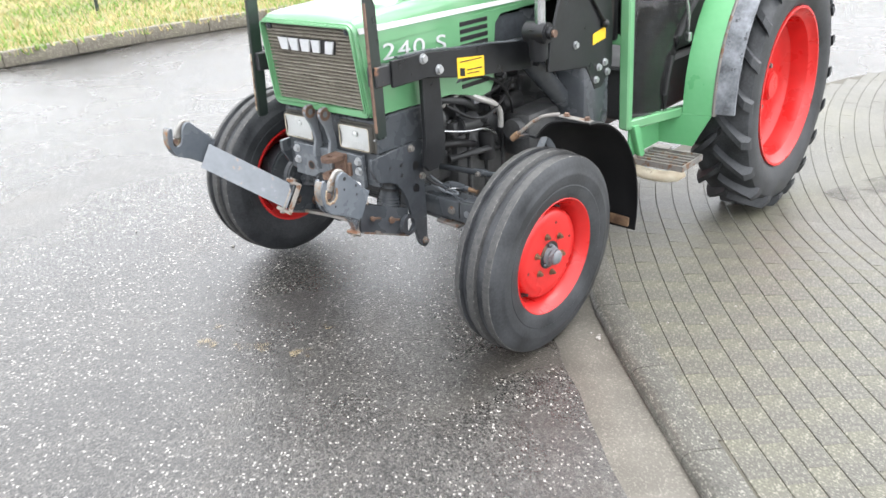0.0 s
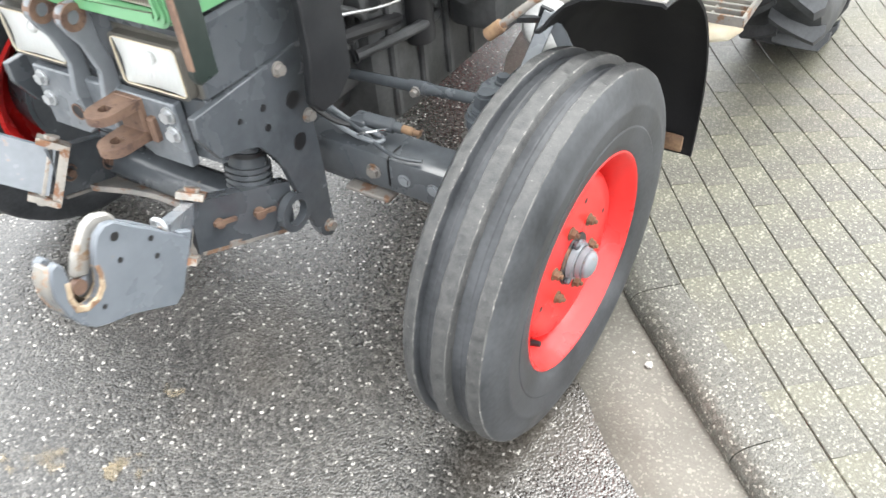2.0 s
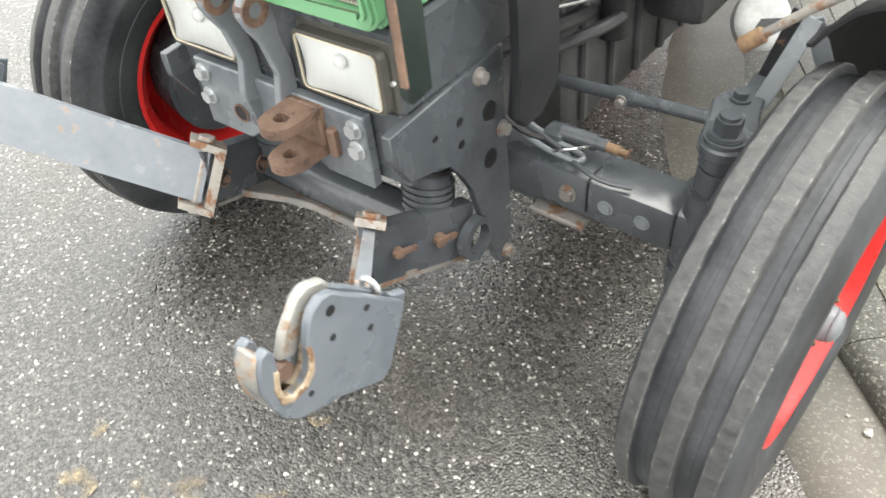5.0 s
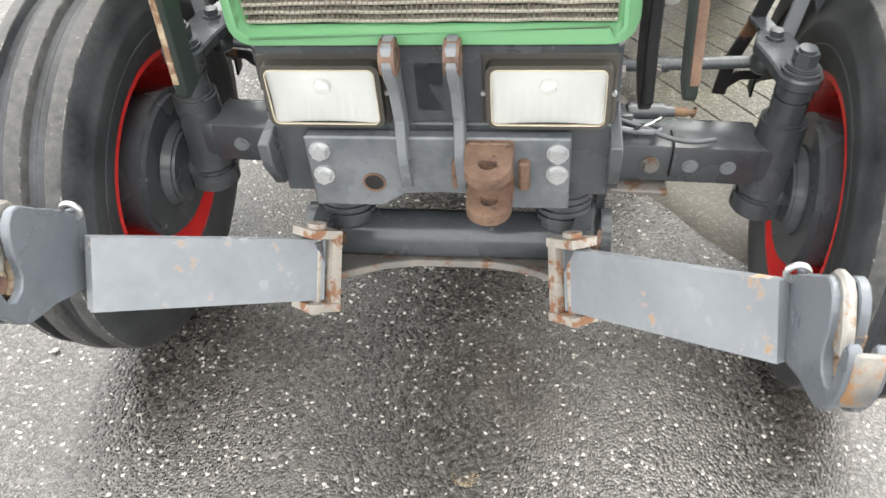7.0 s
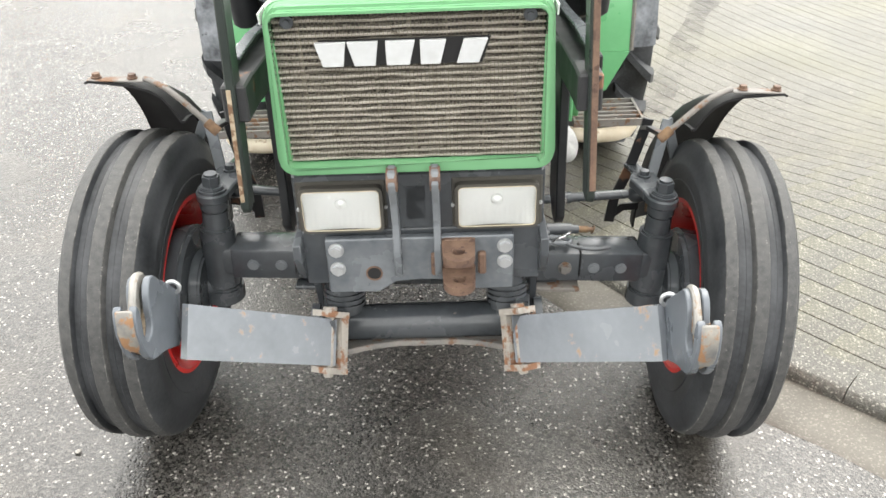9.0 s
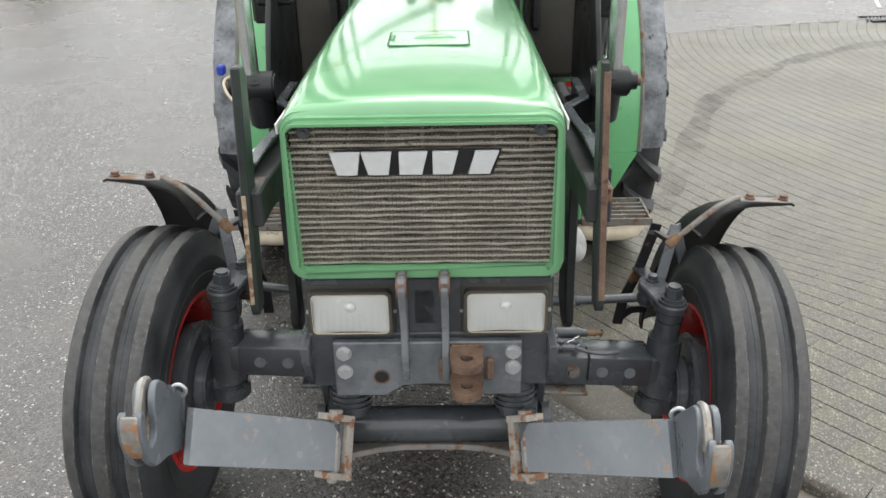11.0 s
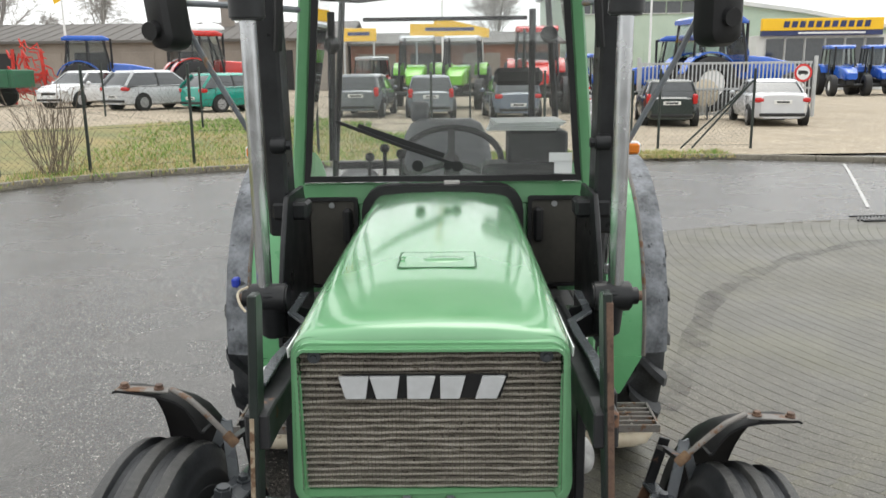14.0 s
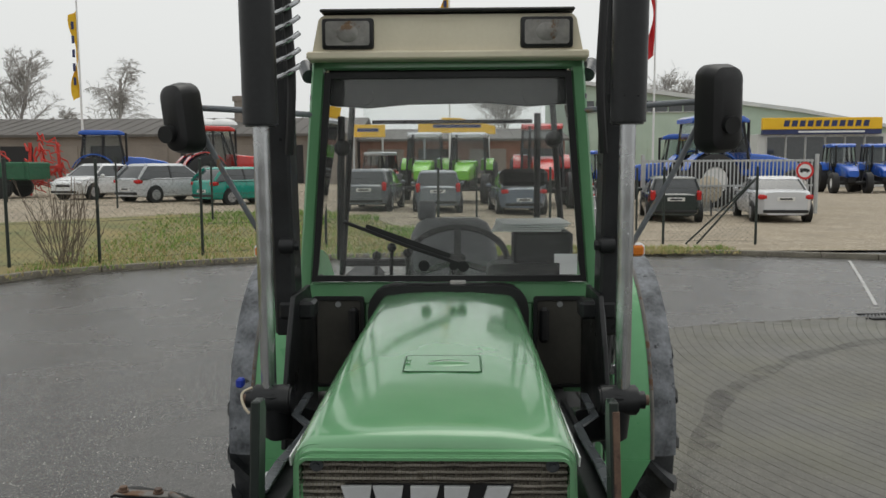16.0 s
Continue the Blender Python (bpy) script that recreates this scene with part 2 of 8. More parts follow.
GUARD = surf("guard_paint", (0.010, 0.016, 0.014), (0.024, 0.032, 0.028), (0.22, 0.42), scale=7, fine=60, bump=0.06, spots=((0.19, 0.11, 0.065), 0.055, 14))
PLASTIC = surf("black_plastic", (0.007, 0.007, 0.008), (0.014, 0.014, 0.015), (0.4, 0.6), fine=140, bump=0.08)
RUBBER = surf("tyre_rubber", (0.013, 0.0145, 0.0165), (0.062, 0.065, 0.070), (0.36, 0.62), scale=7, fine=90, bump=0.15, spots=((0.10, 0.095, 0.085), -0.01, 30), spec=0.35)
RUBBER_WORN = surf("worn_tread", (0.032, 0.033, 0.034), (0.080, 0.079, 0.077), (0.40, 0.70), scale=60, fine=420, bump=0.6, spec=0.4, spots=((0.21, 0.205, 0.193), 0.08, 160))
RUBBER_EDGE = surf("scuffed_rib_edge", (0.035, 0.036, 0.036), (0.16, 0.157, 0.15), (0.5, 0.8), scale=28, fine=300, bump=0.6, spec=0.3, spots=((0.26, 0.25, 0.235), 0.16, 60))
RUBBER_DUST = surf("dusty_rubber", (0.055, 0.06, 0.068), (0.27, 0.285, 0.31), (0.6, 0.8), scale=10, fine=60, bump=0.2, spots=((0.04, 0.042, 0.046), 0.12, 16))
RUST = surf("rust", (0.080, 0.046, 0.034), (0.185, 0.115, 0.078), (0.5, 0.8), scale=22, fine=140, bump=0.5, spots=((0.075, 0.044, 0.034), 0.16, 40))
ENGINE = surf("oily_engine", (0.018, 0.019, 0.020), (0.072, 0.073, 0.074), (0.3, 0.6), scale=9, fine=70, bump=0.25, spots=((0.10, 0.085, 0.065), 0.03, 20))
RUST_BRIGHT = surf("fresh_rust", (0.085, 0.045, 0.026), (0.20, 0.125, 0.070), (0.6, 0.85), scale=30, fine=150, bump=0.4, spots=((0.10, 0.05, 0.03), 0.12, 40))
RUST_GREY = surf("rusting_grey", (0.12, 0.117, 0.113), (0.22, 0.20, 0.18), (0.45, 0.7), scale=14, fine=100, bump=0.3, spots=((0.15, 0.085, 0.05), 0.19, 20))
BRACKET = surf("bracket_worn_paint", (0.22, 0.205, 0.185), (0.36, 0.33, 0.29), (0.4, 0.65), scale=22, fine=120, bump=0.35, spots=((0.20, 0.095, 0.05), 0.20, 24))
ZINC = surf("zinc", (0.40, 0.41, 0.42), (0.55, 0.56, 0.57), (0.3, 0.45), metal=0.7, scale=20, fine=120, bump=0.1)
STEEL = surf("steel", (0.45, 0.46, 0.47), (0.58, 0.59, 0.60), (0.16, 0.3), metal=0.95, scale=12, fine=120, bump=0.05)
SILVER = surf("silver_badge", (0.50, 0.51, 0.515), (0.58, 0.59, 0.60), (0.3, 0.4), scale=30, fine=100, bump=0.02)
HOOK = surf("hook_grey_paint", (0.085, 0.097, 0.112), (0.125, 0.139, 0.157), (0.18, 0.36), scale=9, fine=60, bump=0.10, spots=((0.20, 0.15, 0.10), 0.03, 30))
HOOK_LIP = surf("hook_lip_worn", (0.11, 0.112, 0.115), (0.26, 0.24, 0.205), (0.35, 0.65), scale=28, fine=140, bump=0.4, spots=((0.24, 0.13, 0.065), 0.22, 30))
HOOK_RUST = surf("hook_worn_paint", (0.20, 0.135, 0.080), (0.42, 0.35, 0.255), (0.4, 0.7), scale=34, fine=140, bump=0.5, spots=((0.15, 0.085, 0.05), 0.22, 45))
WIRE = surf("screen_wire", (0.13, 0.115, 0.09), (0.24, 0.215, 0.17), (0.35, 0.55), metal=0.2, scale=9, fine=120, bump=0.1, spots=((0.07, 0.05, 0.035), 0.10, 9))
BARS = surf("grille_bars", (0.25, 0.228, 0.195), (0.40, 0.37, 0.32), (0.35, 0.55), metal=0.2, scale=14, fine=120, bump=0.1, spots=((0.10, 0.075, 0.05), 0.06, 14))
MESHDARK = surf("radiator_dirt", (0.012, 0.010, 0.008), (0.03, 0.025, 0.018), (0.7, 0.9), scale=12, fine=160, bump=0.3)
CREAM = surf("cream_plastic", (0.74, 0.67, 0.50), (0.82, 0.75, 0.58), (0.35, 0.5), scale=5, fine=70, bump=0.03)
PEBBLE = surf("pale_stone", (0.26, 0.25, 0.23), (0.42, 0.40, 0.37), (0.6, 0.8), scale=60, fine=200, bump=0.2)
WHITE = surf("white_paint", (0.72, 0.73, 0.73), (0.80, 0.80, 0.80), (0.3, 0.5), fine=60, bump=0.02)
BOWL = surf("pale_grey_cap", (0.22, 0.22, 0.215), (0.42, 0.42, 0.41), (0.3, 0.5), scale=14, fine=90, bump=0.1, spots=((0.25, 0.22, 0.18), 0.06, 20))
YELLOW = surf("yellow_sticker", (0.80, 0.50, 0.02), (0.86, 0.55, 0.03), (0.3, 0.4), fine=60, bump=0.01)
PANEL = surf("dark_panel", (0.045, 0.042, 0.036), (0.07, 0.065, 0.055), (0.4, 0.6), scale=5, fine=60, bump=0.05)
INTERIOR = surf("cab_interior", (0.030, 0.031, 0.033), (0.055, 0.056, 0.058), (0.5, 0.7), fine=90, bump=0.1)
SEATCLOTH = surf("seat_vinyl", (0.13, 0.135, 0.145), (0.20, 0.205, 0.215), (0.4, 0.6), fine=120, bump=0.1)
ORANGE = surf("amber_lens", (0.75, 0.20, 0.02), (0.8, 0.25, 0.03), (0.15, 0.25), bump=0.0)
PAPER = surf("paper", (0.75, 0.77, 0.77), (0.82, 0.83, 0.83), (0.5, 0.6), bump=0.0)
ALU = surf("pale_hose", (0.45, 0.44, 0.42), (0.6, 0.58, 0.55), (0.35, 0.5), metal=0.4, scale=20)
BEIGE = surf("weathered_beige", (0.55, 0.46, 0.33), (0.66, 0.60, 0.48), (0.5, 0.7), scale=12, fine=60, spots=((0.3, 0.2, 0.12), 0.08, 12))
GLASS = glass("window_glass", (0.975, 0.985, 0.98), dust_haze=0.010, ior=1.35)
# the windscreen's paler film stands in for the veil of sky glare
SCREEN = glass("windscreen_glass", (0.99, 1.0, 1.0), dust_haze=0.028, ior=1.5, film=0.8)
CLEAR = glass("lamp_glass", (0.95, 0.96, 0.96))


# ---- mesh helpers ----
def part(name, bm, material, parent=None, label="", smooth=35, m=None):
    """Links a bmesh as one mesh object, under a thing or a part."""
    bmesh.ops.recalc_face_normals(bm, faces=bm.faces)
    me = bpy.data.meshes.new(name)
    bm.to_mesh(me)
    bm.free()
    if smooth:
        me.shade_smooth()
        me.set_sharp_from_angle(angle=radians(smooth))
    for k in (material if isinstance(material, (list, tuple)) else [material]):
        me.materials.append(k)
    ob = new(name, me)
    if parent is not None:
        ob.parent = parent
    if m is not None:
        ob.matrix_basis = m
    if label:
        ob["label"] = label
    return ob


def again(ob, m, parent=None):
    """One more object on the same mesh, with its children."""
    c = ob.copy()
    scene.collection.objects.link(c)
    c.parent = parent if parent is not None else ob.parent
    c.matrix_basis = m
    for k in ob.children:
        again(k, k.matrix_basis.copy(), c)
    return c


def box(bm, c, s, bevel=0.0, m=None, seg=1):
    """A bevelled box with centre c and sizes s."""
    t = bmesh.new()
    bmesh.ops.create_cube(t, size=1)
    bmesh.ops.scale(t, vec=s, verts=t.verts)
    if bevel:
        bmesh.ops.bevel(t, geom=t.edges[:], offset=bevel, segments=seg, affect='EDGES', profile=0.5)
    mm = Matrix.Translation(c)
    if m is not None:
        mm = mm @ m
    bmesh.ops.transform(t, matrix=mm, verts=t.verts)
    join(bm, t)
    return bm


def join(bm, t):
    me = bpy.data.meshes.new("tmp")
    t.to_mesh(me)
    t.free()
    bm.from_mesh(me)
    bpy.data.meshes.remove(me)


def cyl(bm, p0, p1, r0, r1=None, seg=20, bevel=0.0):
    """A capped cylinder or cone between two points."""
    a, b = Vector(p0), Vector(p1)
    d = b - a
    t = bmesh.new()
    bmesh.ops.create_cone(t, cap_ends=True, segments=seg, radius1=r0, radius2=r0 if r1 is None else r1, depth=d.length)
    if bevel:
        caps = [e for e in t.edges if any(len(f.verts) > 4 for f in e.link_faces)]
        bmesh.ops.bevel(t, geom=caps, offset=bevel, segments=2, affect='EDGES')
    q = d.to_track_quat('Z', 'Y').to_matrix().to_4x4()
    bmesh.ops.transform(t, matrix=Matrix.Translation((a + b) / 2) @ q, verts=t.verts)
    join(bm, t)
    return bm


def ball(bm, c, r, u=14, v=9, s=(1, 1, 1)):
    t = bmesh.new()
    bmesh.ops.create_uvsphere(t, u_segments=u, v_segments=v, radius=r)
    bmesh.ops.transform(t, matrix=Matrix.Translation(c) @ Matrix.Diagonal((*s, 1)), verts=t.verts)
    join(bm, t)
    return bm


def plate(bm, outline, thick, m=None, bevel=0.0):
    """A flat outline (u, v) in the plane z = 0, extruded by thick along z, then placed by m."""
    t = bmesh.new()
    f = t.faces.new([t.verts.new((u, v, 0)) for u, v in outline])
    r = bmesh.ops.extrude_face_region(t, geom=[f])
    bmesh.ops.translate(t, vec=(0, 0, thick), verts=[v for v in r["geom"] if isinstance(v, bmesh.types.BMVert)])
    if bevel:
        bmesh.ops.bevel(t, geom=t.edges[:], offset=bevel, segments=1, affect='EDGES')
    if m is not None:
        bmesh.ops.transform(t, matrix=m, verts=t.verts)
    join(bm, t)
    return bm


# (u, v) of an outline laid on y and z, extruded along +x from x = 0; and on x and z, extruded along -y
YZ = Matrix(((0, 0, 1, 0), (1, 0, 0, 0), (0, 1, 0, 0), (0, 0, 0, 1)))
XZ = Matrix(((1, 0, 0, 0), (0, 0, -1, 0), (0, 1, 0, 0), (0, 0, 0, 1)))


def tube(bm, pts, r, seg=10, smooth=0):
    """A round tube through points; smooth: rounds of corner cutting."""
    P = [Vector(p) for p in pts]
    for _ in range(smooth):
        Q = [P[0]]
        for a, b in zip(P, P[1:]):
            Q += [a * 0.75 + b * 0.25, a * 0.25 + b * 0.75]
        P = Q + [P[-1]]
    rings = []
    up = Vector((0.13, 0.31, 0.94)).normalized()
    for i, p in enumerate(P):
        d = (P[min(i + 1, len(P) - 1)] - P[max(i - 1, 0)]).normalized()
        u = d.cross(up)
        if u.length < 1e-3:
            u = d.cross(Vector((1, 0, 0)))
        u.normalize()
        v = d.cross(u)
        up = -u.cross(d) if False else up
        rings.append([bm.verts.new(p + (u * math.cos(k * 2 * math.pi / seg) + v * math.sin(k * 2 * math.pi / seg)) * r) for k in range(seg)])
    for a, b in zip(rings, rings[1:]):
        for k in range(seg):
            bm.faces.new((a[k], a[(k + 1) % seg], b[(k + 1) % seg], b[k]))
    bm.faces.new(rings[0])
    bm.faces.new(rings[-1][::-1])
    return bm


def bar(bm, pts, w, t, up=(0, 0, 1), bevel=0.0):
    """A flat bar along points: width w across, thickness t along up."""
    for a, b in zip(pts, pts[1:]):
        a, b = Vector(a), Vector(b)
        d = b - a
        x = d.normalized()
        z = (Vector(up) - x * x.dot(Vector(up))).normalized()
        y = z.cross(x)
        R = Matrix((x, y, z)).transposed().to_4x4()
        box(bm, (a + b) / 2, (d.length + t * 0.6, w, t), bevel, R)
    return bm


def slab(bm, a, b, h, half, thick):
    """A flat bar from a to b whose ends are cut along h."""
    n = (b - a).cross(h).normalized() * thick / 2
    V = [[bm.verts.new(q + h * half * k + n * j) for k, j in ((-1, -1), (1, -1), (1, 1), (-1, 1))] for q in (a, b)]
    for i in range(4):
        bm.faces.new((V[0][i], V[0][(i + 1) % 4], V[1][(i + 1) % 4], V[1][i]))
    bm.faces.new(V[0])
    bm.faces.new(V[1][::-1])
    return bm


def lathe(bm, profile, seg=48, a0=0.0, a1=2 * math.pi, closed=True):
    """Turns a profile of (x, r) round the x axis."""
    full = abs(a1 - a0 - 2 * math.pi) < 1e-6
    n = seg if full else seg + 1
    rings = []
    for k in range(n):
        a = a0 + (a1 - a0) * k / seg
        rings.append([bm.verts.new((x, r * math.cos(a), r * math.sin(a))) for x, r in profile])
    for k in range(seg):
        A, B = rings[k], rings[(k + 1) % n]
        for i in range(len(profile) - (0 if closed else 1)):
            j = (i + 1) % len(profile)
            bm.faces.new((A[i], A[j], B[j], B[i]))
    return bm


def loft(bm, sections, cap=True, closed=True):
    rows = [[bm.verts.new(p) for p in s] for s in sections]
    for A, B in zip(rows, rows[1:]):
        k = len(A)
        for i in range(k if closed else k - 1):
            bm.faces.new((A[i], A[(i + 1) % k], B[(i + 1) % k], B[i]))
    if cap:
        bm.faces.new(rows[0])
        bm.faces.new(rows[-1][::-1])
    return bm


def round_rect(hw, z0, z1, r, seg=4, cx=0.0):
    """An outline with rounded corners, anticlockwise from the lower right."""
    out = []
    for (x, z, a) in ((cx + hw - r, z0 + r, -90), (cx + hw - r, z1 - r, 0), (cx - hw + r, z1 - r, 90), (cx - hw + r, z0 + r, 180)):
        for k in range(seg + 1):
            b = radians(a + 90 * k / seg)
            out.append((x + r * math.cos(b), z + r * math.sin(b)))
    return out


def ring_plate(bm, outer, inner, thick, m=None):
    """A frame between two outlines of the same number of points."""
    t = bmesh.new()
    n = len(outer)
    V = [[t.verts.new((u, v, z)) for u, v in o] for z in (0, thick) for o in (outer, inner)]
    for i in range(n):
        j = (i + 1) % n
        t.faces.new((V[0][i], V[0][j], V[1][j], V[1][i]))
        t.faces.new((V[2][i], V[2][j], V[3][j], V[3][i]))
        t.faces.new((V[0][i], V[0][j], V[2][j], V[2][i]))
        t.faces.new((V[1][i], V[1][j], V[3][j], V[3][i]))
    if m is not None:
        bmesh.ops.transform(t, matrix=m, verts=t.verts)
    join(bm, t)
    return bm


def hexbolt(bm, p, d, r=0.011, h=0.009):
    p, d = Vector(p), Vector(d).normalized()
    cyl(bm, p, p + d * h * 0.3, r * 1.35, seg=14)
    cyl(bm, p + d * h * 0.25, p + d * h, r, seg=6)
    return bm


def smoothstep(a, b, v):
    k = min(1, max(0, (v - a) / (b - a)))
    return k * k * (3 - 2 * k)


# ---- ground ----
def dip(y):
    """A shallow hollow across the yard behind the front axle."""
    return -0.11 * smoothstep(0.8, 2.6, y) * (1 - smoothstep(6.0, 13.0, y)) - 0.03 * smoothstep(1.2, 2.1, y) * (1 - smoothstep(2.6, 4.4, y))


def ground_z(x, y):
    """The road falls gently towards the gutter near the tractor and is level farther off."""
    w = (1 - smoothstep(0.5, 3.5, y)) * (1 - smoothstep(2.5, 6.0, -x))
    return 0.03 + dip(y) + w * (0.018 - 0.052 * min(1.05, max(-1.6, x)) - 0.03)


# the flush kerb between road and paved yard
KERBLINE = [Vector(p) for p in ((6.0, -4.85), (3.2, -2.03), (1.74, -0.58), (1.19, -0.04), (0.82, 0.33), (0.61, 0.60), (0.35, 0.96), (0.16, 1.41), (0.02, 1.89),
                                (-0.06, 2.5), (0.0, 3.6), (0.20, 4.9), (0.60, 5.9), (1.4, 6.9), (2.6, 7.6), (4.2, 8.0), (5.4, 8.2), (9.0, 8.6), (18.0, 9.2))]


def along(line, step):
    """Even points on a line, corners cut once."""
    P = [line[0]]
    for a, b in zip(line, line[1:]):
        P += [a * 0.75 + b * 0.25, a * 0.25 + b * 0.75]
    P.append(line[-1])
    out, left = [P[0]], step
    for a, b in zip(P, P[1:]):
        d, pos = (b - a).length, 0.0
        while d - pos >= left:
            pos += left
            out.append(a + (b - a) * (pos / d))
            left = step
        left -= d - pos
    return out


KERBPTS = along(KERBLINE, 0.125)


def side(x, y):
    """Signed distance to the kerb line: positive on the paved side."""
    best, sg = 1e9, 1
    p = Vector((x, y))
    for a, b in zip(KERBPTS[::4], KERBPTS[4::4]):
        d = b - a
        t = max(0, min(1, (p - a).dot(d) / d.length_squared))
        q = p - (a + d * t)
        if q.length < best:
            best, sg = q.length, (1 if d.x * q.y - d.y * q.x < 0 else -1)
    return best * sg


def axis_steps(lo, hi, near_lo, near_hi, fine, grow=1.35):
    s = [near_lo]
    while s[-1] < near_hi:
        s.append(s[-1] + fine)
    d = fine
    while s[-1] < hi:
        d *= grow
        s.append(min(hi, s[-1] + d))
    d, pre = fine, [near_lo]
    while pre[-1] > lo:
        d *= grow
        pre.append(max(lo, pre[-1] - d))
    return pre[:0:-1] + s


xs, ys = axis_steps(-900, 900, -4, 4, 0.25), axis_steps(-300, 1600, -4, 5, 0.25)
bm = bmesh.new()
rows = [[bm.verts.new((x, y, ground_z(x, y))) for x in xs] for y in ys]
for A, B in zip(rows, rows[1:]):
    for i in range(len(xs) - 1):
        bm.faces.new((A[i], A[i + 1], B[i + 1], B[i]))
ground = tagged(part("ground", bm, ASPHALT, smooth=180), "wet dark asphalt yard road with pale stone chips", "road", kind="structure")


def yard_z(x, y):
    return 0.020 + 0.030 * smoothstep(1.0, 5.0, y) + dip(y)


bm = bmesh.new()
rows = []
for i, p in enumerate(KERBPTS):
    d = (KERBPTS[min(i + 1, len(KERBPTS) - 1)] - KERBPTS[max(i - 1, 0)]).normalized()
    p = p + Vector((d.y, -d.x)) * 0.06
    reach = [p.x + (22 - p.x) * (k / 14) ** 1.6 for k in range(15)]
    rows.append([bm.verts.new((x, p.y, yard_z(x, p.y) - 0.0045)) for x in reach])
for A, B in zip(rows, rows[1:]):
    for i in range(14):
        bm.faces.new((A[i], A[i + 1], B[i + 1], B[i]))
pavement = tagged(part("pavement", bm, JOINT, smooth=180), "damp grey concrete block paving of the yard", "pavement", kind="structure")

# ================= the tractor =================
tractor = tagged(new("tractor"), "green narrow tractor with black front loader brackets and red wheels", "tractor")
tractor.matrix_basis = pose(-0.03, 0, 0, 0, 0, -1.2)


def both(name, make, material, label="", parent=None):
    """The same part on the right and, mirrored, on the left."""
    obs = []
    for s in (1, -1):
        bm = bmesh.new()
        make(bm)
        if s < 0:
            bmesh.ops.scale(bm, vec=(-1, 1, 1), verts=bm.verts)
        obs.append(part(name, bm, material, parent or tractor, label))
    return obs


# ---- hood ----
def hood_section(y, hw, z0, zt, r=0.05, crown=0.012):
    pts = [(hw, y, z0)]
    for k in range(6):
        a = radians(90 * k / 5)
        pts.append((hw - r + r * math.cos(a), y, zt - r + r * math.sin(a)))
    pts.append((hw * 0.45, y, zt + crown * 0.8))
    pts.append((0, y, zt + crown))
    return pts + [(-x, yy, z) for x, yy, z in pts[-2::-1]]


bm = bmesh.new()
outer, under = [], []
for y, hw, zt, r in ((-0.4135, 0.264, 1.302, 0.03), (-0.4125, 0.267, 1.314, 0.035), (-0.408, 0.270, 1.326, 0.04), (-0.398, 0.273, 1.335, 0.045), (-0.38, 0.275, 1.340, 0.05), (-0.33, 0.276, 1.346, 0.05), (-0.1, 0.274, 1.357, 0.05),
                     (0.3, 0.268, 1.371, 0.05), (0.7, 0.262, 1.383, 0.05), (1.02, 0.256, 1.392, 0.05)):
    outer.append(hood_section(y, hw, 1.235, zt, r))
loft(bm, outer, cap=False, closed=False)
bmesh.ops.recalc_face_normals(bm, faces=bm.faces)
bm.normal_update()
bmesh.ops.solidify(bm, geom=bm.faces[:], thickness=0.012)
hood = part("hood", bm, GREEN, tractor, "dented glossy green engine hood", 50)
bm = bmesh.new()
ring_plate(bm, round_rect(0.096, -0.073, 0.073, 0.012), round_rect(0.0935, -0.0705, 0.0705, 0.010), 0.002, pose(0.005, 0.05, 1.3742, 2.0))
part("filler_flap_edge", bm, GREEN_DARK, hood)
bm = bmesh.new()
plate(bm, round_rect(0.092, -0.069, 0.069, 0.010), 0.003, pose(0.005, 0.05, 1.3732, 2.0), 0.001)
for dx, dy in ((-0.08, 0.018), (-0.08, -0.012)):
    cyl(bm, (dx, 0.05 + dy, 1.375), (dx, 0.05 + dy, 1.380), 0.006, seg=10)
ball(bm, (0.02, 0.055, 1.373), 0.06, 20, 8, (1, 0.6, 0.12))
part("filler_flap", bm, GREEN, hood)


def side_panel(bm):
    o = [(-0.372, 0.962), (-0.02, 0.952), (0.12, 0.948), (0.33, 0.895), (0.39, 0.905), (0.42, 0.945), (0.425, 1.10), (0.44, 1.20), (0.48, 1.232), (0.95, 1.245), (0.95, 1.262), (-0.405, 1.25)]
    plate(bm, o, 0.014, Matrix.Translation((0.256, 0, 0)) @ YZ, 0.002)


for sp in both("side_panel", side_panel, GREEN, "green side panel with louvres"):
    s = 1 if sp.data.vertices[0].co.x > 0 else -1
    for z0, n in ((1.125, 4), (0.955, 2)):
        for k in range(n):
            bm = bmesh.new()
            box(bm, (s * 0.2705, 0.285, z0 + 0.031 * k + 0.01), (0.004, 0.19, 0.019), 0.0015)
            part("louvre", bm, PLASTIC, sp, "black louvre slot")
    bm = bmesh.new()
    plate(bm, [(-0.398, 1.283), (0.93, 1.268), (0.93, 1.286), (-0.407, 1.305)], 0.003, Matrix.Translation((s * 0.2775 - (0.003 if s < 0 else 0), 0, 0)) @ YZ)
    part("stripe", bm, WHITE, sp, "silver white side stripe")
    tc = bpy.data.curves.new("model_number", 'FONT')
    tc.body, tc.size, tc.extrude, tc.space_character = "240 S", 0.088, 0.0015, 1.12
    tc.materials.append(SILVER)
    tx = new("model_number", tc)
    tx.parent = sp
    tx.matrix_basis = pose(s * 0.273, -0.285 if s > 0 else 0.13, 1.168, 90, 3.5 * s, 90 * s) @ Matrix.Diagonal((1.75, 1, 1, 1))

both("filter_panel", lambda bm: box(bm, (0.225, 0.62, 1.14), (0.06, 0.34, 0.17), 0.02, None, 2), GREY, "grey filter cover behind the hood")

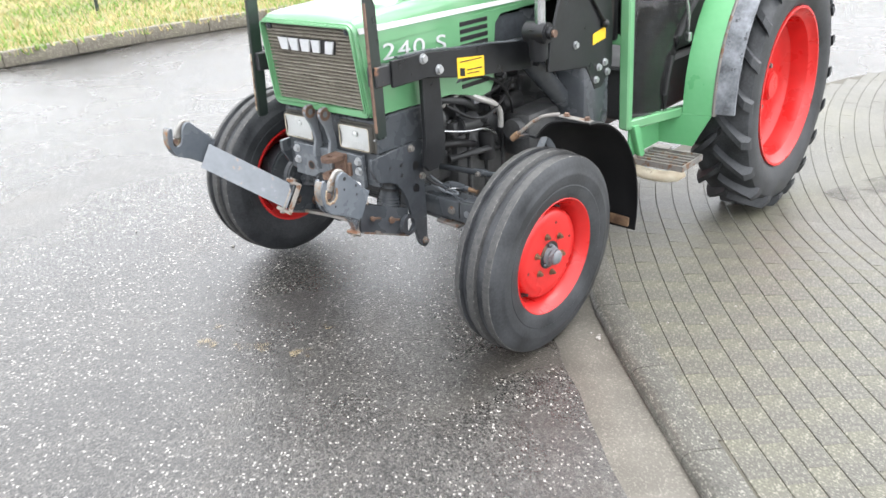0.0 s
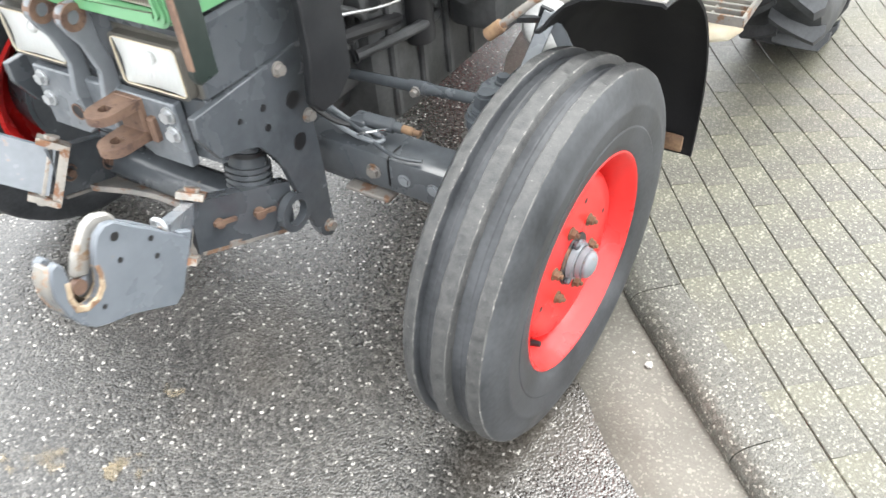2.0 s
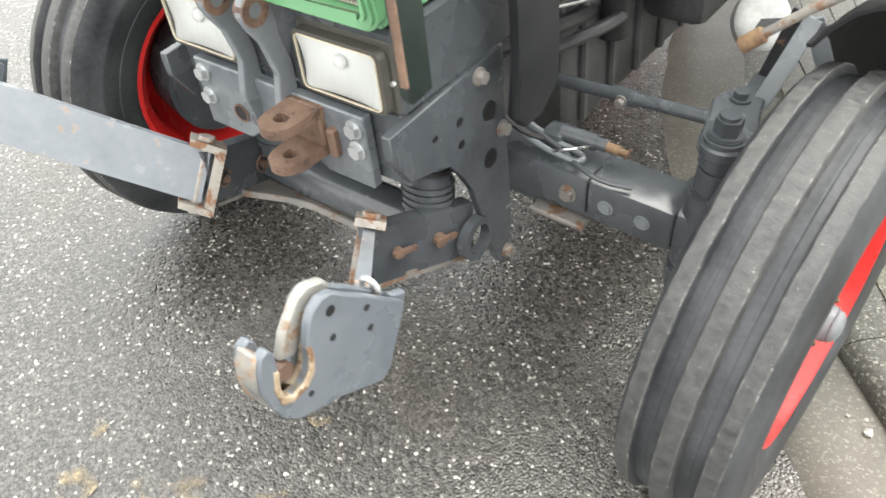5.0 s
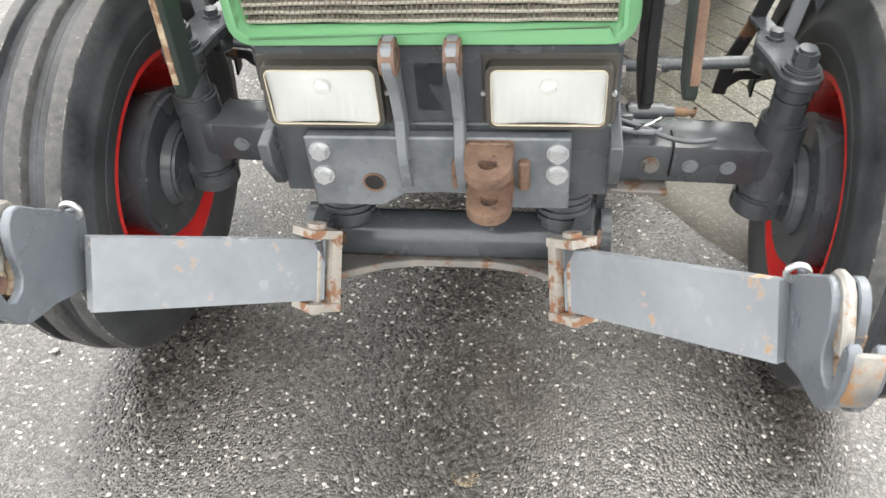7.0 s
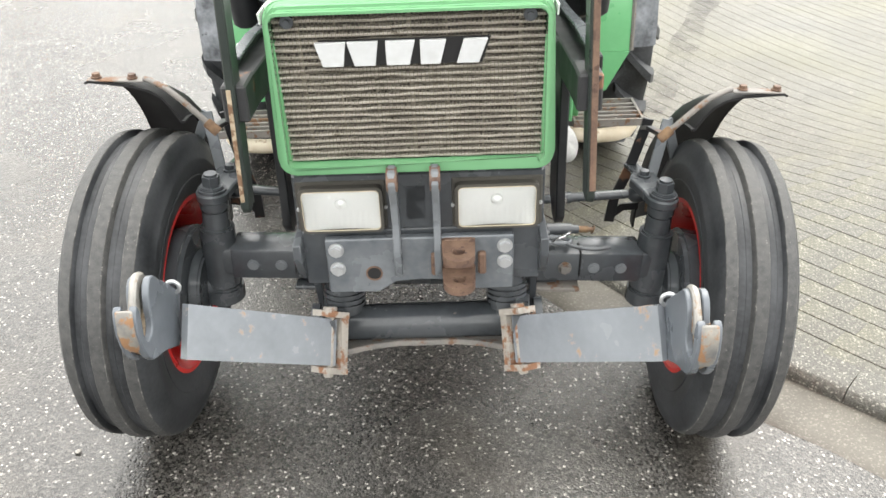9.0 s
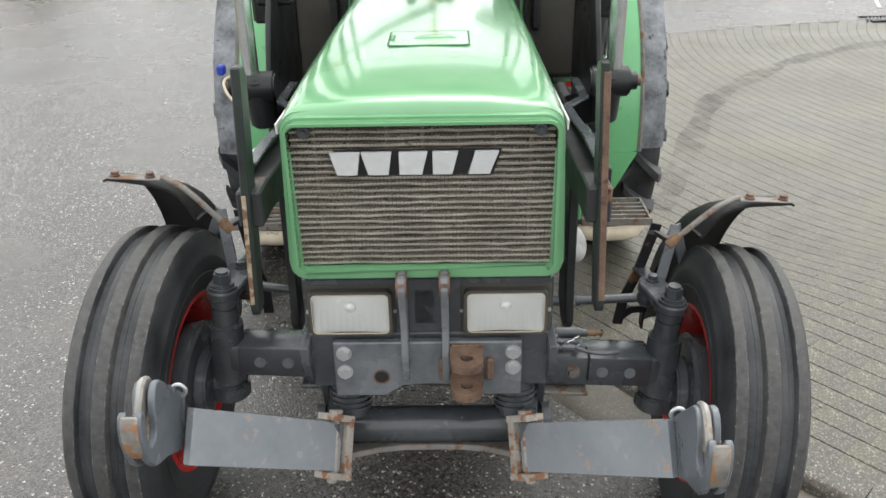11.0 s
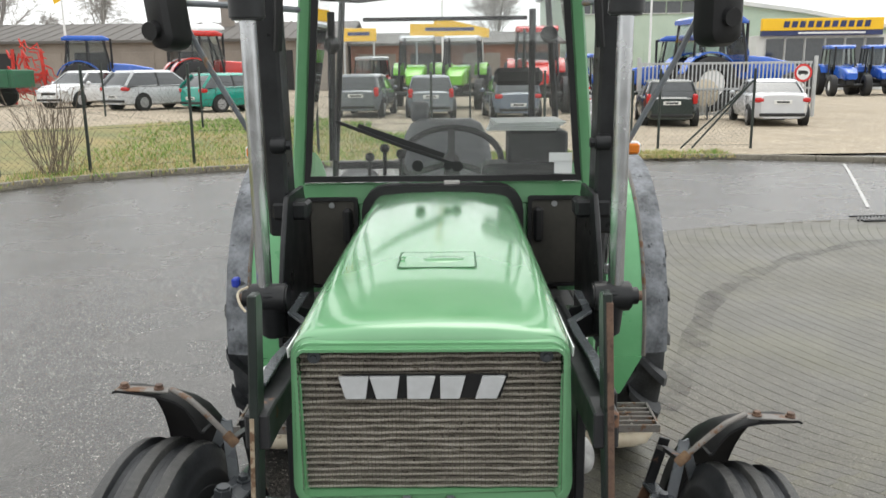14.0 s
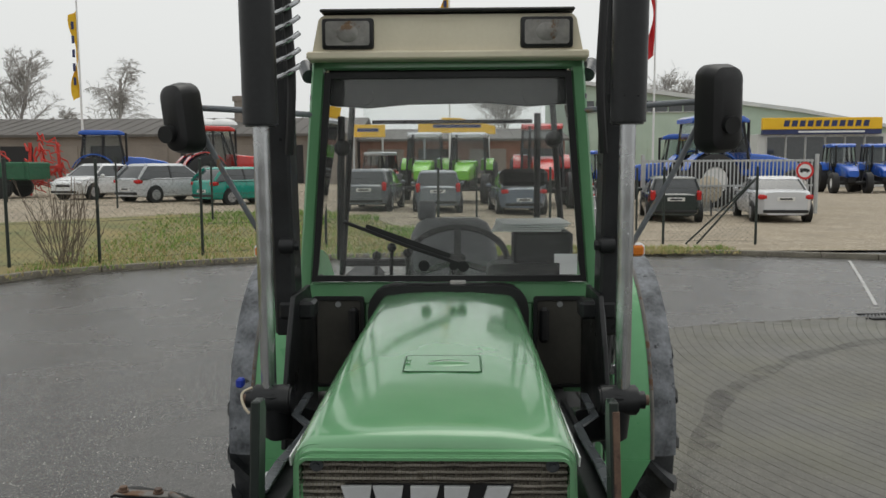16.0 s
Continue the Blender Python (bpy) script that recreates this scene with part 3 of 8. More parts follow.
# ---- grille ----
bm = bmesh.new()
tilt = Matrix.Translation((0, -0.372, 0.967)) @ pose(0, 0, 0, 6.3) @ Matrix.Translation((0, 0.012, 0)) @ XZ
H = 0.368
o, i = round_rect(0.284, -0.004, H - 0.010, 0.035, 5), round_rect(0.264, 0.020, H - 0.024, 0.016, 5)
o = [(u * (1 - 0.065 * v / H), v) for u, v in o]
i = [(u * (1 - 0.03 * v / H), v) for u, v in i]
ring_plate(bm, o, i, 0.03, tilt)
bmesh.ops.bevel(bm, geom=[e for e in bm.edges if len(e.link_faces) == 2 and e.calc_face_angle(0) > 1.0], offset=0.006, segments=4, affect='EDGES')
grille = part("grille", bm, GREEN, tractor, "green grille surround with dusty bars", 80)
bm = bmesh.new()
plate(bm, i, 0.004, tilt @ Matrix.Translation((0, 0, -0.012)))
part("radiator_screen", bm, MESHDARK, grille, "dirty radiator screen")
wire = bmesh.new()
for k in range(70):
    x = -0.258 + k * 0.00748
    box(wire, (x, H / 2, 0.0122), (0.0013, H - 0.055, 0.0014))
for k in range(43):
    z = 0.030 + k * 0.00735
    box(wire, (0, z, -0.004), (0.516, 0.0018, 0.002))
bmesh.ops.transform(wire, matrix=tilt, verts=wire.verts)
part("wire_screen", wire, WIRE, grille, "fine wire screen", 0)
NB = 23
grng = random.Random(4)
for k in range(NB):
    v = 0.027 + (H - 0.058) * k / (NB - 1)
    hwk = 0.262 * (1 - 0.03 * v / H)
    bm = bmesh.new()
    secs = []
    for q in range(15):
        x = -hwk + 2 * hwk * q / 14
        dv_, dd = grng.gauss(0, 0.0007), grng.gauss(0, 0.0006)
        secs.append([(x, v + dv_ + a_, 0.006 + dd + b_) for a_, b_ in ((-0.0026, -0.006), (0.0026, -0.006), (0.0026, 0.005), (0.0013, 0.006), (-0.0013, 0.006), (-0.0026, 0.005))])
    loft(bm, secs)
    bmesh.ops.transform(bm, matrix=tilt, verts=bm.verts)
    part("grille_bar", bm, BARS, grille, smooth=30)
for k in range(7):
    x = -0.21 + k * 0.07
    bm = bmesh.new()
    box(bm, (x, H / 2, 0.001), (0.004, H - 0.05, 0.005))
    bmesh.ops.transform(bm, matrix=tilt, verts=bm.verts)
    part("grille_rib", bm, WIRE, grille)
for sx in (-1, 1):
    bm = bmesh.new()
    cyl(bm, (sx * 0.226, H - 0.042, 0.01), (sx * 0.226, H - 0.042, 0.020), 0.013, seg=16)
    cyl(bm, (sx * 0.226, H - 0.042, 0.018), (sx * 0.226, H - 0.042, 0.026), 0.007, seg=6)
    bmesh.ops.transform(bm, matrix=tilt, verts=bm.verts)
    part("grille_screw", bm, GREY, grille, "grille screw")
# the badge: five plain slanted silver blocks on a dark backing
bm = bmesh.new()
plate(bm, [(-0.155, 0.234), (0.137, 0.234), (0.153, 0.286), (-0.173, 0.286)], 0.004, tilt @ Matrix.Translation((0, 0, 0.012)))
part("badge_backing", bm, PLASTIC, grille, "black badge backing")
BX = ((-0.168, 0.052), (-0.107, 0.052), (-0.046, 0.056), (0.019, 0.050), (0.088, 0.054))
for k, (x0, w) in enumerate(BX):
    lean = -0.012 if k < 2 else (0.014 if k > 3 else 0.0)
    bm = bmesh.new()
    a, b = 0.236, 0.284
    plate(bm, [(x0 - lean * (0.0), a), (x0 + w - 0.012, a), (x0 + w + lean * 0.4, b), (x0 + lean, b)], 0.008, tilt @ Matrix.Translation((0, 0, 0.016)), 0.001)
    part("badge_block", bm, SILVER, grille, "plain silver badge block")

# ---- lamp box and headlights ----
bm = bmesh.new()
box(bm, (0, -0.205, 0.878), (0.545, 0.30, 0.145), 0.008)
part("lamp_box", bm, GREY, tractor, "grey steel lamp box under the grille")
for sx in (-1, 1):
    cx = sx * 0.168
    bm = bmesh.new()
    box(bm, (cx, -0.352, 0.873), (0.20, 0.010, 0.125), 0.005)
    part("lamp_panel", bm, PANEL, tractor, "dark grey headlight panel")
    bm = bmesh.new()
    box(bm, (cx, -0.358, 0.870), (0.172, 0.004, 0.100), 0.001)
    ring_plate(bm, round_rect(0.0905, -0.054, 0.054, 0.014), round_rect(0.0835, -0.0475, 0.0475, 0.011), 0.020, pose(cx, -0.356, 0.870) @ XZ)
    hl = part("headlight", bm, PANEL, tractor, "rectangular headlight in a thin black surround")
    bm = bmesh.new()
    # bowl, its lower half pressed into upright flutes
    prev = None
    for j in range(15):
        z = -0.047 + 0.094 * j / 14
        row = []
        for i in range(49):
            x = -0.083 + 0.166 * i / 48
            low = smoothstep(0.012, -0.012, z) if z < 0.012 else 0.0
            row.append(bm.verts.new((cx + x, -0.3620 - 0.9 * x * x - 3.2 * z * z + 0.0006 * low * math.cos(i * math.pi / 2), 0.870 + z)))
        if prev:
            for i in range(48):
                bm.faces.new((prev[i], prev[i + 1], row[i + 1], row[i]))
        prev = row
    part("reflector", bm, LAMPWHITE, hl, "pale fluted headlight reflector", 30)
    bm = bmesh.new()
    lathe(bm, [(0.0, 0.001), (0.0, 0.012), (0.003, 0.013), (0.008, 0.011), (0.011, 0.006), (0.012, 0.001)], 24)
    part("bulb_cap", bm, LAMPWHITE, hl, "pale bulb shade", m=pose(cx, -0.3655, 0.884, 0, 0, -90))
    bm = bmesh.new()
    t = bmesh.new()
    bmesh.ops.create_grid(t, x_segments=16, y_segments=10, size=1)
    for v in t.verts:
        x, z = v.co.x * 0.0825, v.co.y * 0.0465
        v.co = (cx + x, -0.377 - 0.007 * (1 - v.co.x ** 2) * (1 - v.co.y ** 2), 0.870 + z)
    join(bm, t)
    part("lens", bm, CLEAR, hl, "clear ribbed headlight lens")
    bm = bmesh.new()
    ring_plate(bm, round_rect(0.0834, -0.0474, 0.0474, 0.010), round_rect(0.0826, -0.0466, 0.0466, 0.0095), 0.005, pose(cx, -0.3735, 0.870) @ XZ)
    part("lens_rim", bm, BEIGE, hl, "thin yellowed lens seal")
    for dx in (-0.0955, 0.0955):
        bm = bmesh.new()
        cyl(bm, (cx + dx, -0.356, 0.868), (cx + dx, -0.362, 0.868), 0.004, seg=8)
        part("lamp_screw", bm, ZINC, hl)

# ---- hitch block ----
bm = bmesh.new()
plate(bm, [(-0.265, 0.67), (-0.13, 0.67), (-0.10, 0.70), (0.10, 0.70), (0.13, 0.67), (0.265, 0.67), (0.265, 0.81), (-0.265, 0.81)], 0.02, pose(0, -0.335, 0) @ XZ, 0.003)
box(bm, (0, -0.20, 0.755), (0.52, 0.26, 0.09), 0.006)
part("hitch_block", bm, GREY, tractor, "grey front hitch block")
bm = bmesh.new()
plate(bm, [(-0.212, 0.660), (-0.10, 0.660), (-0.06, 0.686), (0.0, 0.690), (0.06, 0.686), (0.10, 0.660), (0.205, 0.660), (0.205, 0.800), (-0.212, 0.800)], 0.022, pose(0, -0.358, 0) @ XZ, 0.003)
hplate = part("hitch_plate", bm, GREY_MID, tractor, "blue-grey bolted hitch plate")
for x, z in ((-0.188, 0.775), (-0.188, 0.727), (0.185, 0.775), (0.185, 0.735)):
    bm = bmesh.new()
    hexbolt(bm, (x, -0.380, z), (0, -1, 0), 0.013, 0.014)
    part("plate_bolt", bm, ZINC, hplate, "zinc hexagon bolt")
bm = bmesh.new()
cyl(bm, (-0.108, -0.378, 0.712), (-0.108, -0.3815, 0.712), 0.018, seg=20)
part("plate_hole", bm, PLASTIC, hplate, "round hole in the plate")
bm = bmesh.new()
ring_plate(bm, [(0.019 * math.cos(a), 0.019 * math.sin(a)) for a in [k * math.pi / 10 for k in range(20)]],
           [(0.0155 * math.cos(a), 0.0155 * math.sin(a)) for a in [k * math.pi / 10 for k in range(20)]], 0.002, pose(-0.108, -0.381, 0.712) @ XZ)
part("hole_edge", bm, RUST, hplate, "rusty hole edge")
# two curved lugs
for x in (-0.052, 0.037):
    bm = bmesh.new()
    o = [(-0.36, 0.70), (-0.395, 0.71), (-0.407, 0.78), (-0.392, 0.84), (-0.407, 0.90), (-0.425, 0.93), (-0.435, 0.955), (-0.425, 0.98), (-0.395, 0.985), (-0.372, 0.965), (-0.372, 0.90), (-0.36, 0.85)]
    plate(bm, o, 0.016, Matrix.Translation((x - 0.008, 0, 0)) @ YZ, 0.002)
    lug = part("top_link_lug", bm, GREY_LIGHT, tractor, "curved top link lug with rusty eye")
    bm = bmesh.new()
    ring_plate(bm, [(-0.407 + 0.026 * math.cos(a), 0.957 + 0.026 * math.sin(a)) for a in [k * math.pi / 9 for k in range(18)]],
               [(-0.407 + 0.013 * math.cos(a), 0.957 + 0.013 * math.sin(a)) for a in [k * math.pi / 9 for k in range(18)]], 0.022, Matrix.Translation((x - 0.011, 0, 0)) @ YZ)
    part("lug_eye", bm, RUST, lug, "rusty eye")
bm = bmesh.new()
box(bm, (-0.008, -0.34, 0.875), (0.05, 0.03, 0.09), 0.004)
part("lug_spacer", bm, GREY, tractor)
# clevis
bm = bmesh.new()
ear = [(0.035 * math.cos(a), -0.05 + 0.035 * math.sin(a)) for a in [math.pi + k * math.pi / 8 for k in range(9)]] + [(0.038, 0.03), (-0.038, 0.03)]
hole = [(0.014 * math.cos(a), -0.045 + 0.014 * math.sin(a)) for a in [math.pi + k * math.pi / 8 for k in range(9)]] + [(0.013, -0.036), (-0.013, -0.036)]
for z in (0.778, 0.708):
    ring_plate(bm, ear, hole, 0.018, pose(0.082, -0.392, z))
box(bm, (0.082, -0.380, 0.750), (0.070, 0.025, 0.095), 0.004)
clevis = part("clevis", bm, RUST, tractor, "rusty brown towing clevis")
for sx in (-1, 1):
    bm = bmesh.new()
    box(bm, (0.082 + sx * 0.052, -0.385, 0.735), (0.018, 0.018, 0.055), 0.004)
    part("clevis_stop", bm, RUST, clevis)


# side plates of the hitch frame
def frame_plate(bm):
    o = [(-0.402, 0.800), (-0.402, 0.756), (-0.369, 0.696), (-0.300, 0.676), (-0.268, 0.662), (-0.238, 0.622), (-0.213, 0.575), (-0.182, 0.455), (-0.160, 0.370), (-0.143, 0.340), (-0.120, 0.328), (-0.104, 0.338), (-0.100, 0.51), (-0.106, 0.765), (-0.110, 0.815)]
    plate(bm, o, 0.018, Matrix.Translation((0.262, 0, 0)) @ YZ, 0.002)


for fp in both("frame_plate", frame_plate, GREY, "grey frame side plate with round holes"):
    s = 1 if fp.data.vertices[0].co.x > 0 else -1
    for y, z, r in ((-0.152, 0.71, 0.019), (-0.157, 0.612, 0.019), (-0.235, 0.735, 0.008), (-0.235, 0.69, 0.008), (-0.30, 0.74, 0.006)):
        bm = bmesh.new()
        cyl(bm, (s * 0.2785, y, z), (s * 0.2815, y, z), r, seg=18)
        part("hole", bm, PLASTIC, fp)
    for y, z in ((-0.118, 0.655), (-0.124, 0.362), (-0.175, 0.79)):
        bm = bmesh.new()
        hexbolt(bm, (s * 0.279, y, z), (s, 0, 0), 0.012, 0.016)
        part("frame_bolt", bm, RUST_GREY, fp)

# ---- lower hitch: cross tube and folding arms ----
bm = bmesh.new()
cyl(bm, (-0.235, -0.255, 0.485), (0.235, -0.255, 0.485), 0.046, seg=28, bevel=0.004)
for s in (-1, 1):
    ring_plate(bm, [(0.045 * math.cos(a), 0.045 * math.sin(a)) for a in [k * math.pi / 14 for k in range(28)]],
               [(0.030 * math.cos(a), 0.030 * math.sin(a)) for a in [k * math.pi / 14 for k in range(28)]], 0.02, pose(s * 0.272 - (0.02 if s < 0 else 0), -0.222, 0.470) @ YZ)
hitch = part("hitch_shaft", bm, GREY, tractor, "dark grey hitch cross shaft")
bm = bmesh.new()
plate(bm, [(-0.245, -0.100), (-0.20, -0.085), (-0.13, -0.040), (-0.07, -0.022), (0.07, -0.022), (0.13, -0.040), (0.20, -0.085), (0.245, -0.100), (0.245, 0.06), (-0.245, 0.06)], 0.014, pose(0, -0.290, 0.440, -20), 0.002)
part("shaft_plate", bm, RUST_GREY, hitch, "rust-edged stiffening plate")
for s in (-1, 1):
    bm = bmesh.new()
    cyl(bm, (s * 0.20, -0.23, 0.66), (s * 0.20, -0.255, 0.525), 0.043, seg=22)
    for k in range(4):
        cyl(bm, (s * 0.20, -0.243 - 0.002 * k, 0.590 - 0.014 * k), (s * 0.20, -0.245 - 0.002 * k, 0.582 - 0.014 * k), 0.050, seg=22)
    hc = part("hitch_cylinder", bm, GREY, tractor, "short hydraulic cylinder of the hitch")
    for k, z in enumerate((0.642, 0.617)):
        bm = bmesh.new()
        ring_plate(bm, [(0.047 * math.cos(a), 0.047 * math.sin(a)) for a in [q * math.pi / 12 for q in range(24)]],
                   [(0.0425 * math.cos(a), 0.0425 * math.sin(a)) for a in [q * math.pi / 12 for q in range(24)]], 0.011, pose(s * 0.20, -0.233 - 0.005 * k, z, -10, 4 * s))
        part("strap", bm, PLASTIC, hc, "black strap")


def arm(s):
    """One folding lower link: hinge bracket, flat arm, hook with its latch and pull cord."""
    dz, dy = (0.033, 0.045) if s < 0 else (0.0, 0.0)
    a = Vector((s * 0.215, -0.442, 0.568 - (0.006 if s > 0 else 0)))
    b = Vector((s * 0.455, -0.676, 0.785)) if s < 0 else Vector((0.462, -0.690, 0.757))
    # arm blade: tall and thin
    d = (b - a).normalized()
    upw = (Vector((0, 0, 1)) - d * d.z).normalized()
    bm = bmesh.new()
    hin = Vector((s * -0.06, 0.52, 0.85)).normalized()
    slab(bm, a - d * 0.008, b - d * (0.012 if s < 0 else 0.0), hin, 0.053, 0.020)
    link = part("lower_link", bm, LINK, tractor, "light grey folding lower link with rust marks")
    bm = bmesh.new()
    c = a - d * 0.012
    for k in (-1, 1):
        slab(bm, c + hin * 0.064 * k - d * 0.020, c + hin * 0.064 * k + d * 0.046, hin, 0.007, 0.052)
    slab(bm, c - d * 0.024, c - d * 0.004, hin, 0.070, 0.040)
    hb = part("hinge_bracket", bm, BRACKET, link, "cream and rust coloured hinge bracket")
    bm = bmesh.new()
    cyl(bm, c - hin * 0.080 + d * 0.016, c + hin * 0.080 + d * 0.016, 0.011, seg=14, bevel=0.002)
    cyl(bm, c + hin * 0.072 + d * 0.016, c + hin * 0.080 + d * 0.016, 0.016, seg=14)
    part("hinge_pin", bm, BRACKET, hb)
    bm = bmesh.new()
    h0, h1 = Vector((s * 0.216, -0.440, 0.560)), Vector((s * 0.250, -0.205, 0.472))
    slab(bm, h0, h1, Vector((0, 0.12, 0.99)), 0.060, 0.030)
    ha = part("hinge_arm", bm, GREY, link)
    bm = bmesh.new()
    slab(bm, h0 + Vector((0, 0.0, -0.062)), h1 + Vector((0, 0, -0.062)), Vector((0, 0.12, 0.99)), 0.004, 0.036)
    part("arm_edge", bm, RUST_GREY, ha, "rusty lower edge")
    for f, r in ((0.22, 0.010), (0.62, 0.013)):
        q = h0.lerp(h1, f) + Vector((s * 0.016, 0, 0.004))
        bm = bmesh.new()
        cyl(bm, q, q + Vector((s * 0.012, -0.004, 0)), r, seg=12)
        bar(bm, [q + Vector((s * 0.010, -0.016, 0.008)), q + Vector((s * 0.016, 0.030, -0.006))], 0.008, 0.008)
        part("arm_pin", bm, RUST, ha, "rusty pin")
    for f in (0.14, 0.60):
        q = h0.lerp(h1, f) - Vector((s * 0.018, 0, 0.0))
        bm = bmesh.new()
        tube(bm, [q + Vector((-s * 0.006, 0.017 * math.cos(t), 0.019 * math.sin(t))) for t in [k * math.pi / 8 for k in range(15)]], 0.0024, 6)
        cyl(bm, q, q - Vector((s * 0.016, 0, 0)), 0.009, seg=10)
        part("lynch_pin", bm, RUST, ha, "rusty lynch pin with ring")
    # hook plates: a flat five-sided plate that ends in an open throat
    def hk(pts):
        return [(y + dy, z + dz) for y, z in pts]
    X0, X1 = 0.4745, 0.5015
    o = hk([(-0.641, 0.790), (-0.684, 0.712), (-0.702, 0.703), (-0.768, 0.743), (-0.806, 0.758), (-0.826, 0.768), (-0.842, 0.787), (-0.853, 0.815), (-0.857, 0.845), (-0.853, 0.872), (-0.846, 0.888), (-0.835, 0.892),
            (-0.829, 0.880), (-0.831, 0.856), (-0.836, 0.834), (-0.834, 0.817), (-0.824, 0.809), (-0.808, 0.811), (-0.797, 0.821), (-0.792, 0.836), (-0.791, 0.852), (-0.782, 0.876), (-0.772, 0.890), (-0.757, 0.897),
            (-0.742, 0.893), (-0.712, 0.862), (-0.700, 0.852)])
    for x in (X0, X1):
        bm = bmesh.new()
        plate(bm, o, 0.013, Matrix.Translation((s * x - 0.0065, 0, 0)) @ YZ, 0.002)
        hp = part("hook_plate", bm, HOOK, link, "blue-grey painted hook plate with holes")
    # worn web between the two plates, set back from their rims
    bm = bmesh.new()
    web = hk([(-0.66, 0.78), (-0.690, 0.722), (-0.768, 0.752), (-0.812, 0.768), (-0.834, 0.790), (-0.845, 0.820), (-0.849, 0.848), (-0.843, 0.868), (-0.838, 0.866), (-0.843, 0.832),
              (-0.839, 0.810), (-0.824, 0.801), (-0.804, 0.803), (-0.790, 0.816), (-0.782, 0.84), (-0.72, 0.84)])
    plate(bm, web, 0.016, Matrix.Translation((s * (X0 + X1) / 2 - 0.008, 0, 0)) @ YZ, 0.002)
    part("hook_throat", bm, HOOK_RUST, link, "rust-brown worn hook throat")
    # rust-worn bearing face that lines the throat
    for x in (X1 + 0.0005,):
        bm = bmesh.new()
        inner = hk([(-0.831, 0.856), (-0.836, 0.834), (-0.834, 0.817), (-0.824, 0.809), (-0.808, 0.811), (-0.797, 0.821), (-0.792, 0.836), (-0.791, 0.852)])
        outer_ = hk([(-0.838, 0.860), (-0.844, 0.834), (-0.841, 0.810), (-0.826, 0.800), (-0.805, 0.802), (-0.790, 0.815), (-0.785, 0.836), (-0.786, 0.852)])
        plate(bm, inner + outer_[::-1], 0.0145, Matrix.Translation((s * x - 0.00725, 0, 0)) @ YZ, 0.001)
        part("throat_face", bm, HOOK_RUST, link, "rusty worn edge of the throat")
    bm = bmesh.new()
    lip = hk([(-0.846, 0.800), (-0.857, 0.822), (-0.861, 0.848), (-0.857, 0.874), (-0.848, 0.890), (-0.840, 0.886), (-0.838, 0.866), (-0.843, 0.836), (-0.840, 0.815)])
    plate(bm, lip, 0.030, Matrix.Translation((s * (X0 + X1) / 2 - 0.015, 0, 0)) @ YZ, 0.003)
    part("hook_lip", bm, HOOK_LIP, link, "rust-worn lip of the hook")
    # pale latch lying between the plates over the throat
    bm = bmesh.new()
    plate(bm, hk(((-0.818, 0.842), (-0.803, 0.872), (-0.775, 0.902), (-0.757, 0.907), (-0.735, 0.897), (-0.725, 0.880), (-0.765, 0.855), (-0.797, 0.832))), 0.0135, Matrix.Translation((s * (X0 + X1) / 2 - 0.01175, 0, 0)) @ YZ, 0.004)
    part("hook_latch", bm, LATCH, link, "bare metal hook latch")
    bm = bmesh.new()
    cyl(bm, (s * (X0 + 0.008), -0.815 + dy, 0.828 + dz), (s * (X1 - 0.008), -0.815 + dy, 0.828 + dz), 0.011, seg=14)
    part("latch_tongue", bm, RUST, link)
    bm = bmesh.new()
    (ry_, rz_), = hk(((-0.657, 0.812),))
    cx = Vector((s * 0.472, ry_, rz_))
    tube(bm, [cx + Vector((s * 0.013 * math.cos(t), -0.003, 0.013 * math.sin(t))) for t in [k * math.pi / 8 for k in range(-3, 13)]], 0.0042, 8)
    part("pull_ring", bm, ZINC, link, "bent steel pull ring")
    # weld plate that joins link and hook
    bm = bmesh.new()
    (wy, wz), (wy2, wz2) = hk(((-0.638, 0.792), (-0.686, 0.708)))
    bar(bm, [(s * 0.490, wy, wz), (s * 0.490, wy2, wz2)], 0.026, 0.012, (s, 0, 0), 0.002)
    part("end_plate", bm, HOOK, link)
    for y, z, r in ((-0.750, 0.873, 0.0068), (-0.756, 0.836, 0.0045), (-0.702, 0.802, 0.0045), (-0.701, 0.834, 0.0045), (-0.803, 0.789, 0.004)):
        (y, z), = hk(((y, z),))
        bm = bmesh.new()
        cyl(bm, (s * 0.5070, y, z), (s * 0.5086, y, z), r, seg=14)
        part("hook_hole", bm, PLASTIC, link)


arm(1)
arm(-1)

# ---- front axle (tilted, it swings on its pivot) ----
AX = pose(0.03, 0, 0.51, 0, 3.5, 1.2)


def axle_part(name, bm, material, label="", parent=None):
    return part(name, bm, material, parent or tractor, label, 35, AX if parent is None else None)


